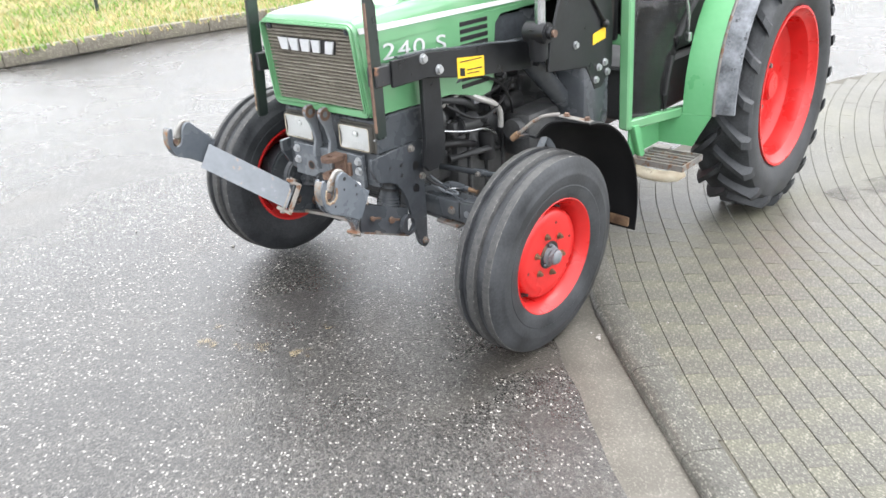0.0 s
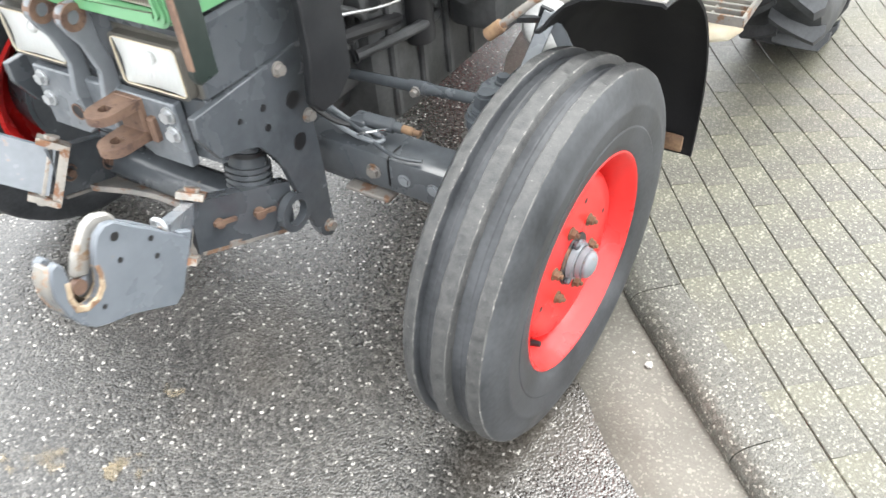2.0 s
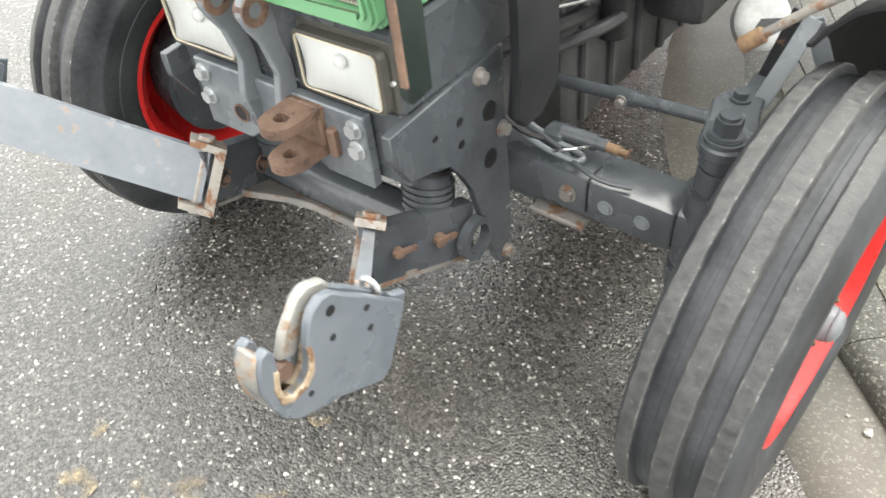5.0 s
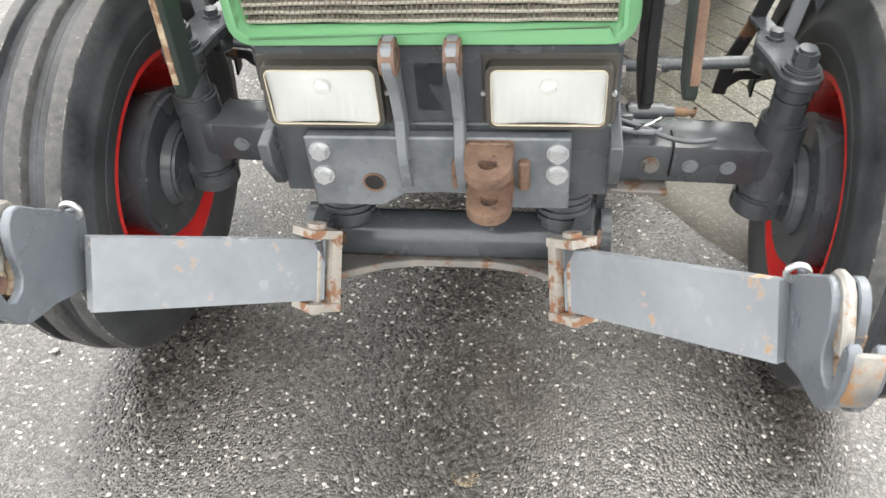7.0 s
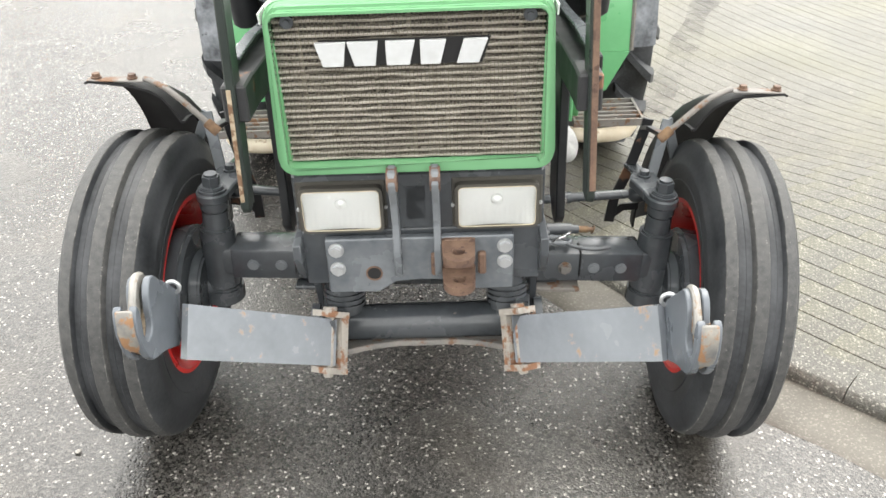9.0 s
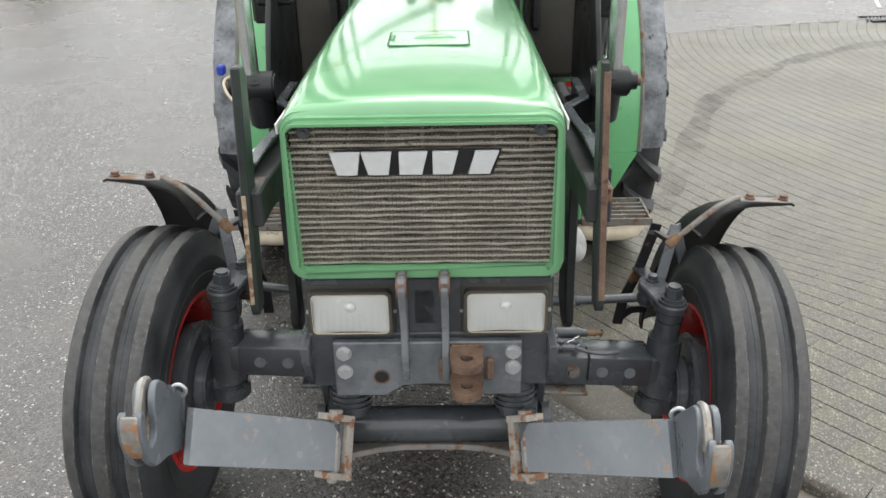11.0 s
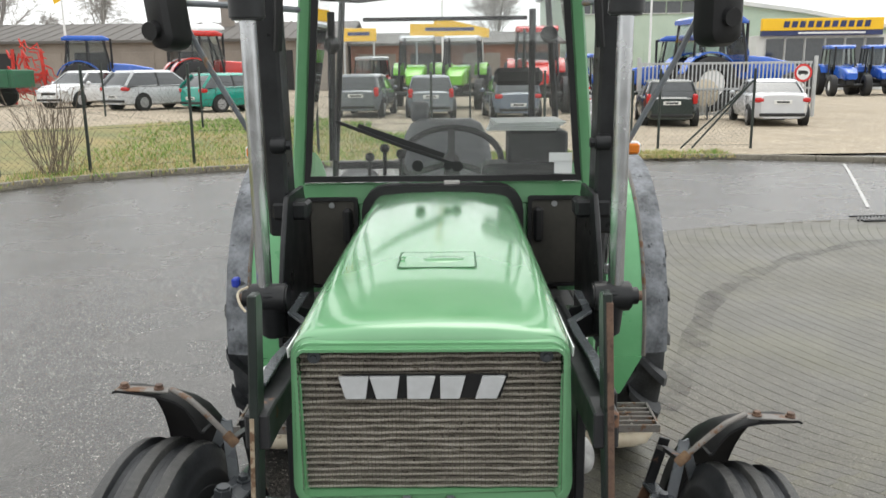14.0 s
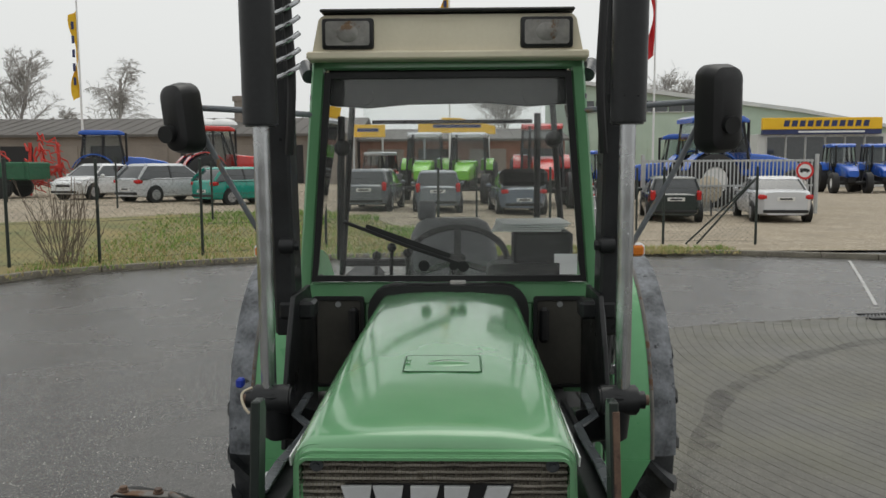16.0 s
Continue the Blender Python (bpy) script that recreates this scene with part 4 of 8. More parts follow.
bm = bmesh.new()
box(bm, (0, 0.0, 0.005), (1.12, 0.105, 0.092), 0.010, None, 2)
box(bm, (0, 0.0, -0.055), (0.66, 0.075, 0.02), 0.004)
axle = axle_part("front_axle", bm, GREY, "dark grey swinging front axle beam")
for s in (-1, 1):
    for x, y in ((0.345, -0.052), (0.425, -0.052), (0.50, -0.052)):
        bm = bmesh.new()
        hexbolt(bm, (s * x, y, 0.005), (0, -1, 0), 0.014 if x < 0.4 else 0.012, 0.014 if x < 0.4 else 0.006)
        part("axle_bolt", bm, RUST_GREY if x < 0.4 else GREY_LIGHT, axle)
    bm = bmesh.new()
    tube(bm, [(s * 0.385, 0.0, 0.053), (s * 0.385, -0.045, 0.056), (s * 0.385, -0.0555, 0.045), (s * 0.387, -0.0555, -0.02)], 0.0022, 8, 1)
    part("wire_clip", bm, PLASTIC, axle, "black wire clip")
    bm = bmesh.new()
    box(bm, (s * 0.33, -0.02, -0.058), (0.12, 0.10, 0.012), 0.003)
    part("clamp_plate", bm, RUST_GREY if s > 0 else GREY, axle)
    # kingpin housing and stub axle
    bm = bmesh.new()
    cyl(bm, (s * 0.598, 0, -0.085), (s * 0.598, 0, 0.10), 0.050, 0.046, 28, 0.006)
    cyl(bm, (s * 0.598, 0, 0.095), (s * 0.598, 0, 0.15), 0.036, 0.034, 24, 0.004)
    box(bm, (s * 0.57, 0, 0.005), (0.09, 0.09, 0.085), 0.014, None, 2)
    kp = axle_part("kingpin_housing", bm, GREY, "grey kingpin housing")
    bm = bmesh.new()
    cyl(bm, (s * 0.598, 0, 0.15), (s * 0.598, 0, 0.215), 0.037, 0.037, 24, 0.005)
    cyl(bm, (s * 0.598, 0, 0.178), (s * 0.598, 0, 0.181), 0.0385, seg=24)
    cyl(bm, (s * 0.598, 0, 0.213), (s * 0.598, 0, 0.218), 0.03, seg=18)
    part("kingpin_cap", bm, GREY, kp)
    bm = bmesh.new()
    cyl(bm, (s * 0.598, 0, 0.215), (s * 0.598, 0, 0.245), 0.0235, seg=6)
    cyl(bm, (s * 0.598, 0, 0.24), (s * 0.598, 0, 0.252), 0.017, seg=16)
    part("kingpin_nut", bm, GREY, kp, "large hexagon nut")
    bm = bmesh.new()
    cyl(bm, (s * 0.598, 0, -0.135), (s * 0.598, 0, -0.085), 0.056, 0.054, 24, 0.006)
    cyl(bm, (s * 0.60, 0, -0.085), (s * 0.75, -0.01, -0.085), 0.045, 0.035, 20)
    part("stub_axle", bm, GREY, kp)
    # steering arm
    bm = bmesh.new()
    o = [(0.043 * math.cos(t), 0.043 * math.sin(t)) for t in [math.pi + k * math.pi / 10 for k in range(11)]] + [(0.039, 0.045), (0.020, 0.110), (0.012, 0.150), (-0.052, 0.150), (-0.066, 0.105), (-0.050, 0.045)]
    plate(bm, o if s > 0 else [(-u, v) for u, v in o[::-1]], 0.026, pose(s * 0.598, 0, 0.176), 0.004)
    sa = axle_part("steering_arm", bm, GREY, "cast steering arm")
    bm = bmesh.new()
    hexbolt(bm, (s * 0.575, 0.122, 0.202), (0, 0, 1), 0.014, 0.018)
    part("arm_nut", bm, GREY, sa)
    # tie rod
    bm = bmesh.new()
    cyl(bm, (s * 0.54, 0.127, 0.143), (s * 0.10, 0.150, 0.092), 0.0135, seg=14)
    cyl(bm, (s * 0.38, 0.1354, 0.1245), (s * 0.33, 0.138, 0.1187), 0.0175, seg=14)
    ball(bm, (s * 0.565, 0.124, 0.145), 0.027)
    tr = axle_part("tie_rod", bm, GREY, "grey steering tie rod")
    bm = bmesh.new()
    hexbolt(bm, (s * 0.355, 0.121, 0.120), (0, -1, 0), 0.009, 0.016)
    part("clamp_bolt", bm, RUST_GREY, tr)
    # fender bracket: a bent rod with an open rusty end, and an A-shaped stay behind the tyre
    bm = bmesh.new()
    tube(bm, [(s * 0.592, 0.050, 0.361), (s * 0.687, 0.062, 0.452), (s * 0.735, 0.085, 0.466), (s * 0.76, 0.10, 0.468)], 0.0078, 16, 1)
    fb = axle_part("fender_bracket", bm, RUST_GREY, "bent fender rod turning rusty")
    bm = bmesh.new()
    cyl(bm, (s * 0.575, 0.047, 0.345), (s * 0.604, 0.0515, 0.3725), 0.0135, seg=20, bevel=0.002)
    part("bracket_end", bm, RUST_BRIGHT, fb, "rusty rod end")
    bm = bmesh.new()
    bar(bm, [(s * 0.590, 0.056, 0.352), (s * 0.578, 0.15, 0.335), (s * 0.590, 0.245, 0.296)], 0.020, 0.012, (0, 0, 1), 0.001)
    part("rod_link", bm, BLACK_WORN, fb, "dark flat link")
    bm = bmesh.new()
    apex = Vector((s * 0.640, 0.20, 0.338))
    bar(bm, [apex, (s * 0.604, 0.145, 0.19)], 0.030, 0.007, (0.1 * s, -1, 0.4), 0.001)
    bar(bm, [apex, (s * 0.700, 0.235, 0.19)], 0.030, 0.007, (0.1 * s, -1, 0.4), 0.001)
    part("fender_stay", bm, GREY_LIGHT, fb, "pale A-shaped flat stay")
    bm = bmesh.new()
    bar(bm, [(s * 0.605, 0.262, 0.315), (s * 0.572, 0.262, 0.16), (s * 0.540, 0.26, 0.06), (s * 0.534, 0.26, -0.018)], 0.030, 0.009, (0, -1, 0), 0.001)
    bar(bm, [(s * 0.537, 0.262, 0.0), (s * 0.570, 0.262, 0.03), (s * 0.615, 0.26, 0.035)], 0.024, 0.009, (0, -1, 0), 0.001)
    part("bent_strut", bm, BLACK_WORN, fb, "rusty black bent flat strut")
    bm = bmesh.new()
    bar(bm, [(s * 0.585, 0.135, 0.19), (s * 0.575, 0.262, 0.17)], 0.04, 0.01, (0, 0, 1), 0.001)
    part("stay_foot", bm, GREY, fb)

# hoses on the axle
for r, mt, pts in ((0.006, GREY_LIGHT, [(0.22, -0.02, 0.60), (0.30, -0.035, 0.575), (0.375, -0.035, 0.563), (0.397, -0.02, 0.562), (0.375, -0.005, 0.565), (0.31, -0.01, 0.578), (0.22, 0.0, 0.61)]),
                   (0.005, GREY, [(0.24, -0.01, 0.60), (0.34, -0.02, 0.575), (0.40, -0.040, 0.556), (0.45, -0.045, 0.548), (0.50, -0.03, 0.545)]),
                   (0.006, PLASTIC, [(0.19, -0.06, 0.69), (0.24, -0.055, 0.625), (0.29, -0.03, 0.583), (0.34, 0.01, 0.570)]),
                   (0.0035, STEEL, [(0.33, -0.03, 0.565), (0.35, -0.045, 0.585), (0.385, -0.03, 0.592), (0.395, 0.0, 0.58), (0.375, 0.02, 0.565)])):
    bm = bmesh.new()
    tube(bm, pts, r, 8, 2)
    part("axle_hose", bm, mt, tractor, "thin looped hydraulic line on the axle")
bm = bmesh.new()
box(bm, (0.315, 0.012, 0.572), (0.045, 0.05, 0.035), 0.006, None, 2)
cyl(bm, (0.325, 0.012, 0.585), (0.40, 0.022, 0.577), 0.017, seg=16, bevel=0.003)
cyl(bm, (0.398, 0.022, 0.577), (0.418, 0.024, 0.575), 0.0125, seg=12)
st = part("steering_ram", bm, GREY, tractor, "short steering ram with rusty rod end")
bm = bmesh.new()
cyl(bm, (0.418, 0.024, 0.575), (0.445, 0.026, 0.572), 0.0095, seg=12)
cyl(bm, (0.443, 0.026, 0.572), (0.462, 0.028, 0.570), 0.0065, seg=10)
tube(bm, [Vector((0.460, 0.028, 0.570)) + Vector((0.004 * math.sin(t), 0.010 * math.cos(t), 0.010 * math.sin(t))) for t in [k * math.pi / 6 for k in range(12)]], 0.0018, 6)
part("rod_end", bm, RUST_BRIGHT, st, "rusty rod end with a ring")


# ---- wheels ----
def tyre_ribbed():
    """A front tyre with three long ribs, a thin ridge in each groove, and flat sidewalls."""
    R, ri = 0.418, 0.239
    tw = 0.090

    def crown(u, dep):
        return (u * tw, R - 0.010 * abs(u) ** 2.2 - dep)

    tread = []
    for a, b in ((-1.0, -0.68), (-0.19, 0.19), (0.68, 1.0)):
        if a > -0.9:
            tread += [crown(a - 0.30, 0.0165), crown(a - 0.27, 0.0153), crown(a - 0.235, 0.0153), crown(a - 0.205, 0.017)]
        tread += [crown(a - 0.055, 0.017), crown(a, 0.002), crown(a + 0.02, 0.0), crown((a + b) / 2, -0.001), crown(b - 0.02, 0.0), crown(b, 0.002), crown(b + 0.055, 0.017)]
    tread = tread[1:-1]
    right = [(0.098, R - 0.022), (0.106, R - 0.045), (0.1115, R - 0.070), (0.1135, R - 0.073), (0.114, R - 0.080), (0.113, R - 0.105), (0.1105, R - 0.118), (0.112, R - 0.121),
             (0.108, R - 0.145), (0.103, R - 0.165), (0.100, ri + 0.008), (0.096, ri), (0.06, ri - 0.004)]
    return [(-x, r) for x, r in right[::-1]] + tread + right


SEGS = 144
bm = bmesh.new()
prof = tyre_ribbed()
lathe(bm, prof, SEGS)
# worn, chipped rib edges
for v in bm.verts:
    rr = math.hypot(v.co.y, v.co.z)
    u = abs(v.co.x) / 0.090
    if abs(v.co.x) < 0.095 and rr > 0.402:
        k = noise.noise(v.co * 55.0) * 0.5 + noise.noise(v.co * 140.0) * 0.5
        edge = min(abs(u - e) for e in (0.19, 0.68, 1.0))
        if edge < 0.03:
            v.co.y *= 1 - max(0, k) * 0.007
            v.co.z *= 1 - max(0, k) * 0.007
            v.co.x += 0.0022 * k
for f in bm.faces:
    c = f.calc_center_median()
    u, rr = abs(c.x) / 0.090, math.hypot(c.y, c.z)
    f.material_index = 1 if rr > 0.4065 and u < 1.03 else 0
    if rr > 0.4035 and min(abs(u - e) for e in (0.185, 0.69, 0.99)) < 0.026:
        f.material_index = 2
# narrower towards the tractor, and resting flat on the ground
for v in bm.verts:
    v.co.x = v.co.x * 0.93 + 0.007
    if v.co.z < -0.413:
        v.co.z = -0.413 + (v.co.z + 0.413) * 0.15
for s in (1, -1):
    wm = AX @ pose(s * 0.757, -0.027, -0.068, 0, 0, -3.6 if s > 0 else 176.4)
    # dished steel disc in a drop-centre rim
    b2 = bmesh.new()
    dp = [(0.078, 0.252), (0.098, 0.252), (0.101, 0.247), (0.097, 0.241), (0.084, 0.236), (0.078, 0.228), (0.066, 0.224), (0.058, 0.218), (0.030, 0.213), (0.004, 0.208), (0.004, 0.197), (0.030, 0.195), (0.054, 0.191),
          (0.065, 0.180), (0.068, 0.150), (0.067, 0.10), (0.067, 0.0), (0.057, 0.0), (0.057, 0.15), (0.045, 0.17), (0.0, 0.188), (-0.03, 0.200), (-0.06, 0.212), (-0.075, 0.232), (-0.086, 0.240), (-0.086, 0.252), (-0.075, 0.252),
          (-0.06, 0.228), (0.055, 0.228)]
    lathe(b2, [(x, max(r * 0.98, 0.0005)) for x, r in dp], 64)
    w = part("front_wheel", b2, RED, tractor, "red steel front wheel", 40, wm)
    if s > 0:
        ty = part("tyre", bm, [RUBBER, RUBBER_WORN, RUBBER_EDGE], w, "black ribbed front tyre with worn grey ribs", 30)
    else:
        again(ty, Matrix.Identity(4), w)
    # dark slots between disc and rim
    for a in (63, 183, 303):
        b2 = bmesh.new()
        box(b2, (0.030, 0, 0.1965), (0.003, 0.05, 0.009), 0.002)
        bmesh.ops.transform(b2, matrix=pose(0, 0, 0, a - 90), verts=b2.verts)
        part("disc_slot", b2, PLASTIC, w, "dark slot in the wheel disc")
    b2 = bmesh.new()
    cyl(b2, (0.066, 0, 0), (0.071, 0, 0), 0.060, 0.058, 28, 0.002)
    part("hub_plate", b2, BLACK_WORN, w, "dark ring round the hub")
    b2 = bmesh.new()
    cyl(b2, (0.050, -0.155, -0.125), (0.080, -0.150, -0.120), 0.0085, 0.006, 12)
    part("valve", b2, PLASTIC, w, "black tyre valve")
    b2 = bmesh.new()
    cyl(b2, (0.070, 0, 0), (0.086, 0, 0), 0.046, 0.041, 32, 0.003)
    cyl(b2, (0.085, 0, 0), (0.104, 0, 0), 0.036, 0.033, 32, 0.004)
    ball(b2, (0.104, 0, 0), 0.031, 24, 12, (0.5, 1, 1))
    part("hub_cap", b2, GREY_LIGHT, w, "grey hub cap")
    for a in (100, 220, 340):
        b2 = bmesh.new()
        box(b2, (0.076, 0.047 * math.cos(radians(a)), 0.047 * math.sin(radians(a))), (0.014, 0.018, 0.018), 0.004, pose(0, 0, 0, a))
        part("hub_tab", b2, GREY, w)
    b2 = bmesh.new()
    cyl(b2, (-0.10, 0, 0), (0.02, 0, 0), 0.165, 0.150, 36, 0.012)
    cyl(b2, (-0.125, 0, 0), (-0.10, 0, 0), 0.085, 0.10, 24, 0.006)
    part("brake_drum", b2, GREY, w, "dark drum inside the wheel")
    for k in range(6):
        a = radians(45 + 60 * k)
        b2 = bmesh.new()
        y, z = 0.088 * math.cos(a), 0.088 * math.sin(a)
        cyl(b2, (0.066, y, z), (0.070, y, z), 0.014, seg=16)
        cyl(b2, (0.069, y, z), (0.080, y, z), 0.0105, seg=6)
        cyl(b2, (0.079, y, z), (0.087, y, z), 0.005, seg=8)
        part("wheel_nut", b2, RUST_BRIGHT, w, "rusty wheel nut")
    for a, r0 in ((75, 0.135), (15, 0.14), (195, 0.14)):
        b2 = bmesh.new()
        y, z = r0 * math.cos(radians(a)), r0 * math.sin(radians(a))
        cyl(b2, (0.0665, y, z), (0.0685, y, z), 0.006, seg=10)
        part("disc_hole", b2, PLASTIC, w)


# front fenders
def fender(s):
    bm = bmesh.new()
    R0 = 0.538
    secs = []
    for k in range(17):
        a = radians(81 - 89 * k / 16)
        rr = R0 + 0.03 * (k / 16)
        droop = 1 - 0.20 * min(1, k / 7)
        c = []
        for x, dr in ((0.664, -0.090 - 0.075 * smoothstep(2, 6, k)), (0.672, -0.088), (0.690, -0.058), (0.715, -0.028), (0.745, -0.010), (0.79, 0.002), (0.85, 0.008), (0.895, 0.012), (0.905, 0.008)):
            dr *= droop if dr < 0 else 1
            c.append((s * x, rr * math.cos(a) + dr * math.cos(a), -0.078 + (rr + dr) * math.sin(a)))
        secs.append(c)
    # swept-out front tip
    for x in range(9):
        p = secs[0][x]
        secs[0][x] = (p[0], p[1] - 0.001 * x, p[2] + 0.001)
    loft(bm, secs, cap=False, closed=False)
    bmesh.ops.recalc_face_normals(bm, faces=bm.faces)
    bm.normal_update()
    bmesh.ops.solidify(bm, geom=bm.faces[:], thickness=0.006)
    f = axle_part("front_fender", bm, FENDER, "curved black front fender")
    for x in (0.79, 0.88):
        bm = bmesh.new()
        hexbolt(bm, (s * x, 0.10, 0.468), (0, 0, 1), 0.010, 0.012)
        part("fender_bolt", bm, RUST, f, "rusty fender bolt")
    bm = bmesh.new()
    box(bm, (s * 0.83, 0.10, 0.4645), (0.14, 0.034, 0.005), 0.002)
    part("fender_strap", bm, RUST_GREY, f, "pale rusty fender strap")
    bm = bmesh.new()
    box(bm, (s * 0.805, 0.551, -0.118), (0.150, 0.016, 0.046), 0.006, None, 2)
    part("fender_end", bm, RUST_BRIGHT, f, "rusty end of the fender")
    return f


fender(1)
fender(-1)


# ---- loader brackets ----
for s in (1, -1):
    # upright guard bar in front of the grille corner, leaning inwards
    def lean(bm):
        for v in bm.verts:
            v.co.x -= s * 0.036 * (v.co.z - 1.18)

    bm = bmesh.new()
    plate(bm, [(-0.436, 0.915), (-0.428, 0.900), (-0.385, 0.905), (-0.375, 1.15), (-0.372, 1.39), (-0.385, 1.415), (-0.425, 1.418), (-0.432, 1.16)], 0.018, Matrix.Translation((s * 0.347 - 0.009, 0, 0)) @ YZ, 0.003)
    lean(bm)
    g = part("guard_bar", bm, GUARD, tractor, "black angle guard bar with chipped rusty edge")
    bm = bmesh.new()
    top = 1.40 if s > 0 else 1.17
    plate(bm, [(-0.4375, 0.93), (-0.4315, 0.93), (-0.4275, 1.16), (-0.4215 - 0.025 * (1.40 - top), top), (-0.4275 - 0.025 * (1.40 - top), top), (-0.4335, 1.16)], 0.013 if s > 0 else 0.009, Matrix.Translation((s * 0.349 - 0.0055, 0, 0)) @ YZ, 0.001)
    lean(bm)
    part("chipped_edge", bm, RUST if s > 0 else HOOK_RUST, g, "rusty front edge" if s > 0 else "front edge chipped to pale primer")
    # beam along the hood
    bm = bmesh.new()
    o = [(-0.345, 1.085), (-0.345, 1.185), (-0.16, 1.185), (0.10, 1.155), (0.45, 1.135), (0.62, 1.12), (0.62, 0.985), (0.45, 0.995), (0.05, 1.045), (-0.15, 1.085)]
    plate(bm, o, 0.016, Matrix.Translation((s * 0.372 - 0.008, 0, 0)) @ YZ, 0.003)
    o2 = [(-0.345, 1.10), (-0.345, 1.17), (0.55, 1.12), (0.55, 1.01)]
    plate(bm, o2, 0.05, Matrix.Translation((s * 0.345 - 0.025, 0, 0)) @ YZ, 0.003)
    beam = part("loader_beam", bm, BLACK, tractor, "black loader bracket beam along the hood")
    for y, z in ((-0.175, 1.163), (-0.085, 1.105)):
        bm = bmesh.new()
        hexbolt(bm, (s * 0.380, y, z), (s, 0, 0), 0.015, 0.016)
        part("beam_bolt", bm, ZINC, beam, "bright hexagon bolt")
    for y, z in ((-0.30, 1.155), (-0.235, 1.115)):
        bm = bmesh.new()
        cyl(bm, (s * 0.379, y, z), (s * 0.3812, y, z), 0.009, seg=12)
        part("beam_hole", bm, PLASTIC, beam)
    bm = bmesh.new()
    box(bm, (s * 0.345, -0.375, 1.135), (0.05, 0.09, 0.075), 0.004)
    part("guard_mount", bm, BLACK_WORN, beam)
    if s > 0:
        bm = bmesh.new()
        plate(bm, [(0.03, 1.045), (0.205, 1.025), (0.205, 1.108), (0.03, 1.128)], 0.0015, Matrix.Translation((0.3805, 0, 0)) @ YZ)
        stk = part("warning_sticker", bm, YELLOW, beam, "yellow warning sticker")
        for y0, y1, z0, z1 in ((0.045, 0.075, 1.052, 1.085), (0.09, 0.19, 1.066, 1.071), (0.045, 0.19, 1.106, 1.110), (0.09, 0.17, 1.052, 1.056)):
            bm = bmesh.new()
            plate(bm, [(y0, z0), (y1, z0 - 0.006), (y1, z1 - 0.006), (y0, z1)], 0.001, Matrix.Translation((0.382, 0, 0)) @ YZ)
            part("print_bar", bm, PLASTIC, stk)
    # bar from the beam down to the frame
    bm = bmesh.new()
    plate(bm, [(-0.150, 1.09), (-0.150, 0.82), (-0.165, 0.72), (-0.14, 0.69), (-0.09, 0.69), (-0.035, 0.73), (-0.03, 0.82), (-0.045, 1.09)], 0.022, Matrix.Translation((s * 0.338 - 0.011, 0, 0)) @ YZ, 0.003)
    part("loader_leg", bm, BLACK, tractor, "black leg of the loader bracket")
    # triangular mast plate
    bm = bmesh.new()
    o = [(0.50, 0.99), (0.52, 1.12), (0.60, 1.30), (0.69, 1.44), (0.95, 1.44), (1.03, 1.28), (1.06, 1.10), (1.06, 0.92), (0.97, 0.83), (0.90, 0.83), (0.82, 0.95)]
    plate(bm, o, 0.016, Matrix.Translation((s * 0.500 - 0.008, 0, 0)) @ YZ, 0.003)
    mp = part("mast_plate", bm, BLACK, tractor, "black loader mast plate")
    for y, z in ((0.905, 0.875), (0.93, 0.93), (0.985, 0.945), (1.01, 0.895), (0.72, 1.07)):
        bm = bmesh.new()
        hexbolt(bm, (s * 0.508, y, z), (s, 0, 0), 0.014, 0.014)
        part("mast_bolt", bm, ZINC, mp)
    if s > 0:
        bm = bmesh.new()
        plate(bm, [(0.87, 1.045), (0.985, 1.06), (0.985, 1.115), (0.87, 1.095)], 0.0015, Matrix.Translation((0.5095, 0, 0)) @ YZ)
        part("mast_sticker", bm, YELLOW, mp, "small yellow sticker")
    # pivot with lift cylinder standing upright
    bm = bmesh.new()
    cyl(bm, (s * 0.45, 0.42, 1.175), (s * 0.565, 0.42, 1.175), 0.044, seg=24, bevel=0.006)
    cyl(bm, (s * 0.565, 0.42, 1.175), (s * 0.585, 0.42, 1.175), 0.026, seg=16)
    cyl(bm, (s * 0.500, 0.44, 1.055), (s * 0.505, 0.42, 1.205), 0.040, 0.046, 24, 0.008)
    bar(bm, [(s * 0.50, 0.45, 1.10), (s * 0.42, 0.55, 1.05)], 0.10, 0.03, (s, 0, 0), 0.004)
    pv = part("cylinder_pivot", bm, BLACK, tractor, "black pivot of the lift cylinder")
    bm = bmesh.new()
    cyl(bm, (s * 0.585, 0.42, 1.175), (s * 0.597, 0.42, 1.175), 0.016, seg=12)
    part("pivot_cap", bm, RUST, pv)
    bm = bmesh.new()
    cyl(bm, (s * 0.52, 0.42, 1.20), (s * 0.523, 0.42, 2.0), 0.023, seg=24)
    cy = part("lift_rod", bm, STEEL, tractor, "bright steel lift cylinder rod")
    bm = bmesh.new()
    cyl(bm, (s * 0.523, 0.42, 1.975), (s * 0.53, 0.42, 2.75), 0.050, seg=28, bevel=0.006)
    part("lift_sleeve", bm, BLACK, tractor, "black lift cylinder sleeve")
    # mast column behind it
    bm = bmesh.new()
    box(bm, (s * 0.548, 0.80, 2.06), (0.072, 0.13, 1.53), 0.010, pose(0, 0, 0, 2, s * 0.4))
    for z in (1.38,):
        box(bm, (s * 0.505, 0.80, z), (0.12, 0.10, 0.06), 0.01)
    mast = part("mast_column", bm, BLACK, tractor, "black loader mast column")
    bm = bmesh.new()
    cyl(bm, (s * 0.55, 0.74, 1.60), (s * 0.50, 0.74, 1.60), 0.026, seg=18, bevel=0.004)
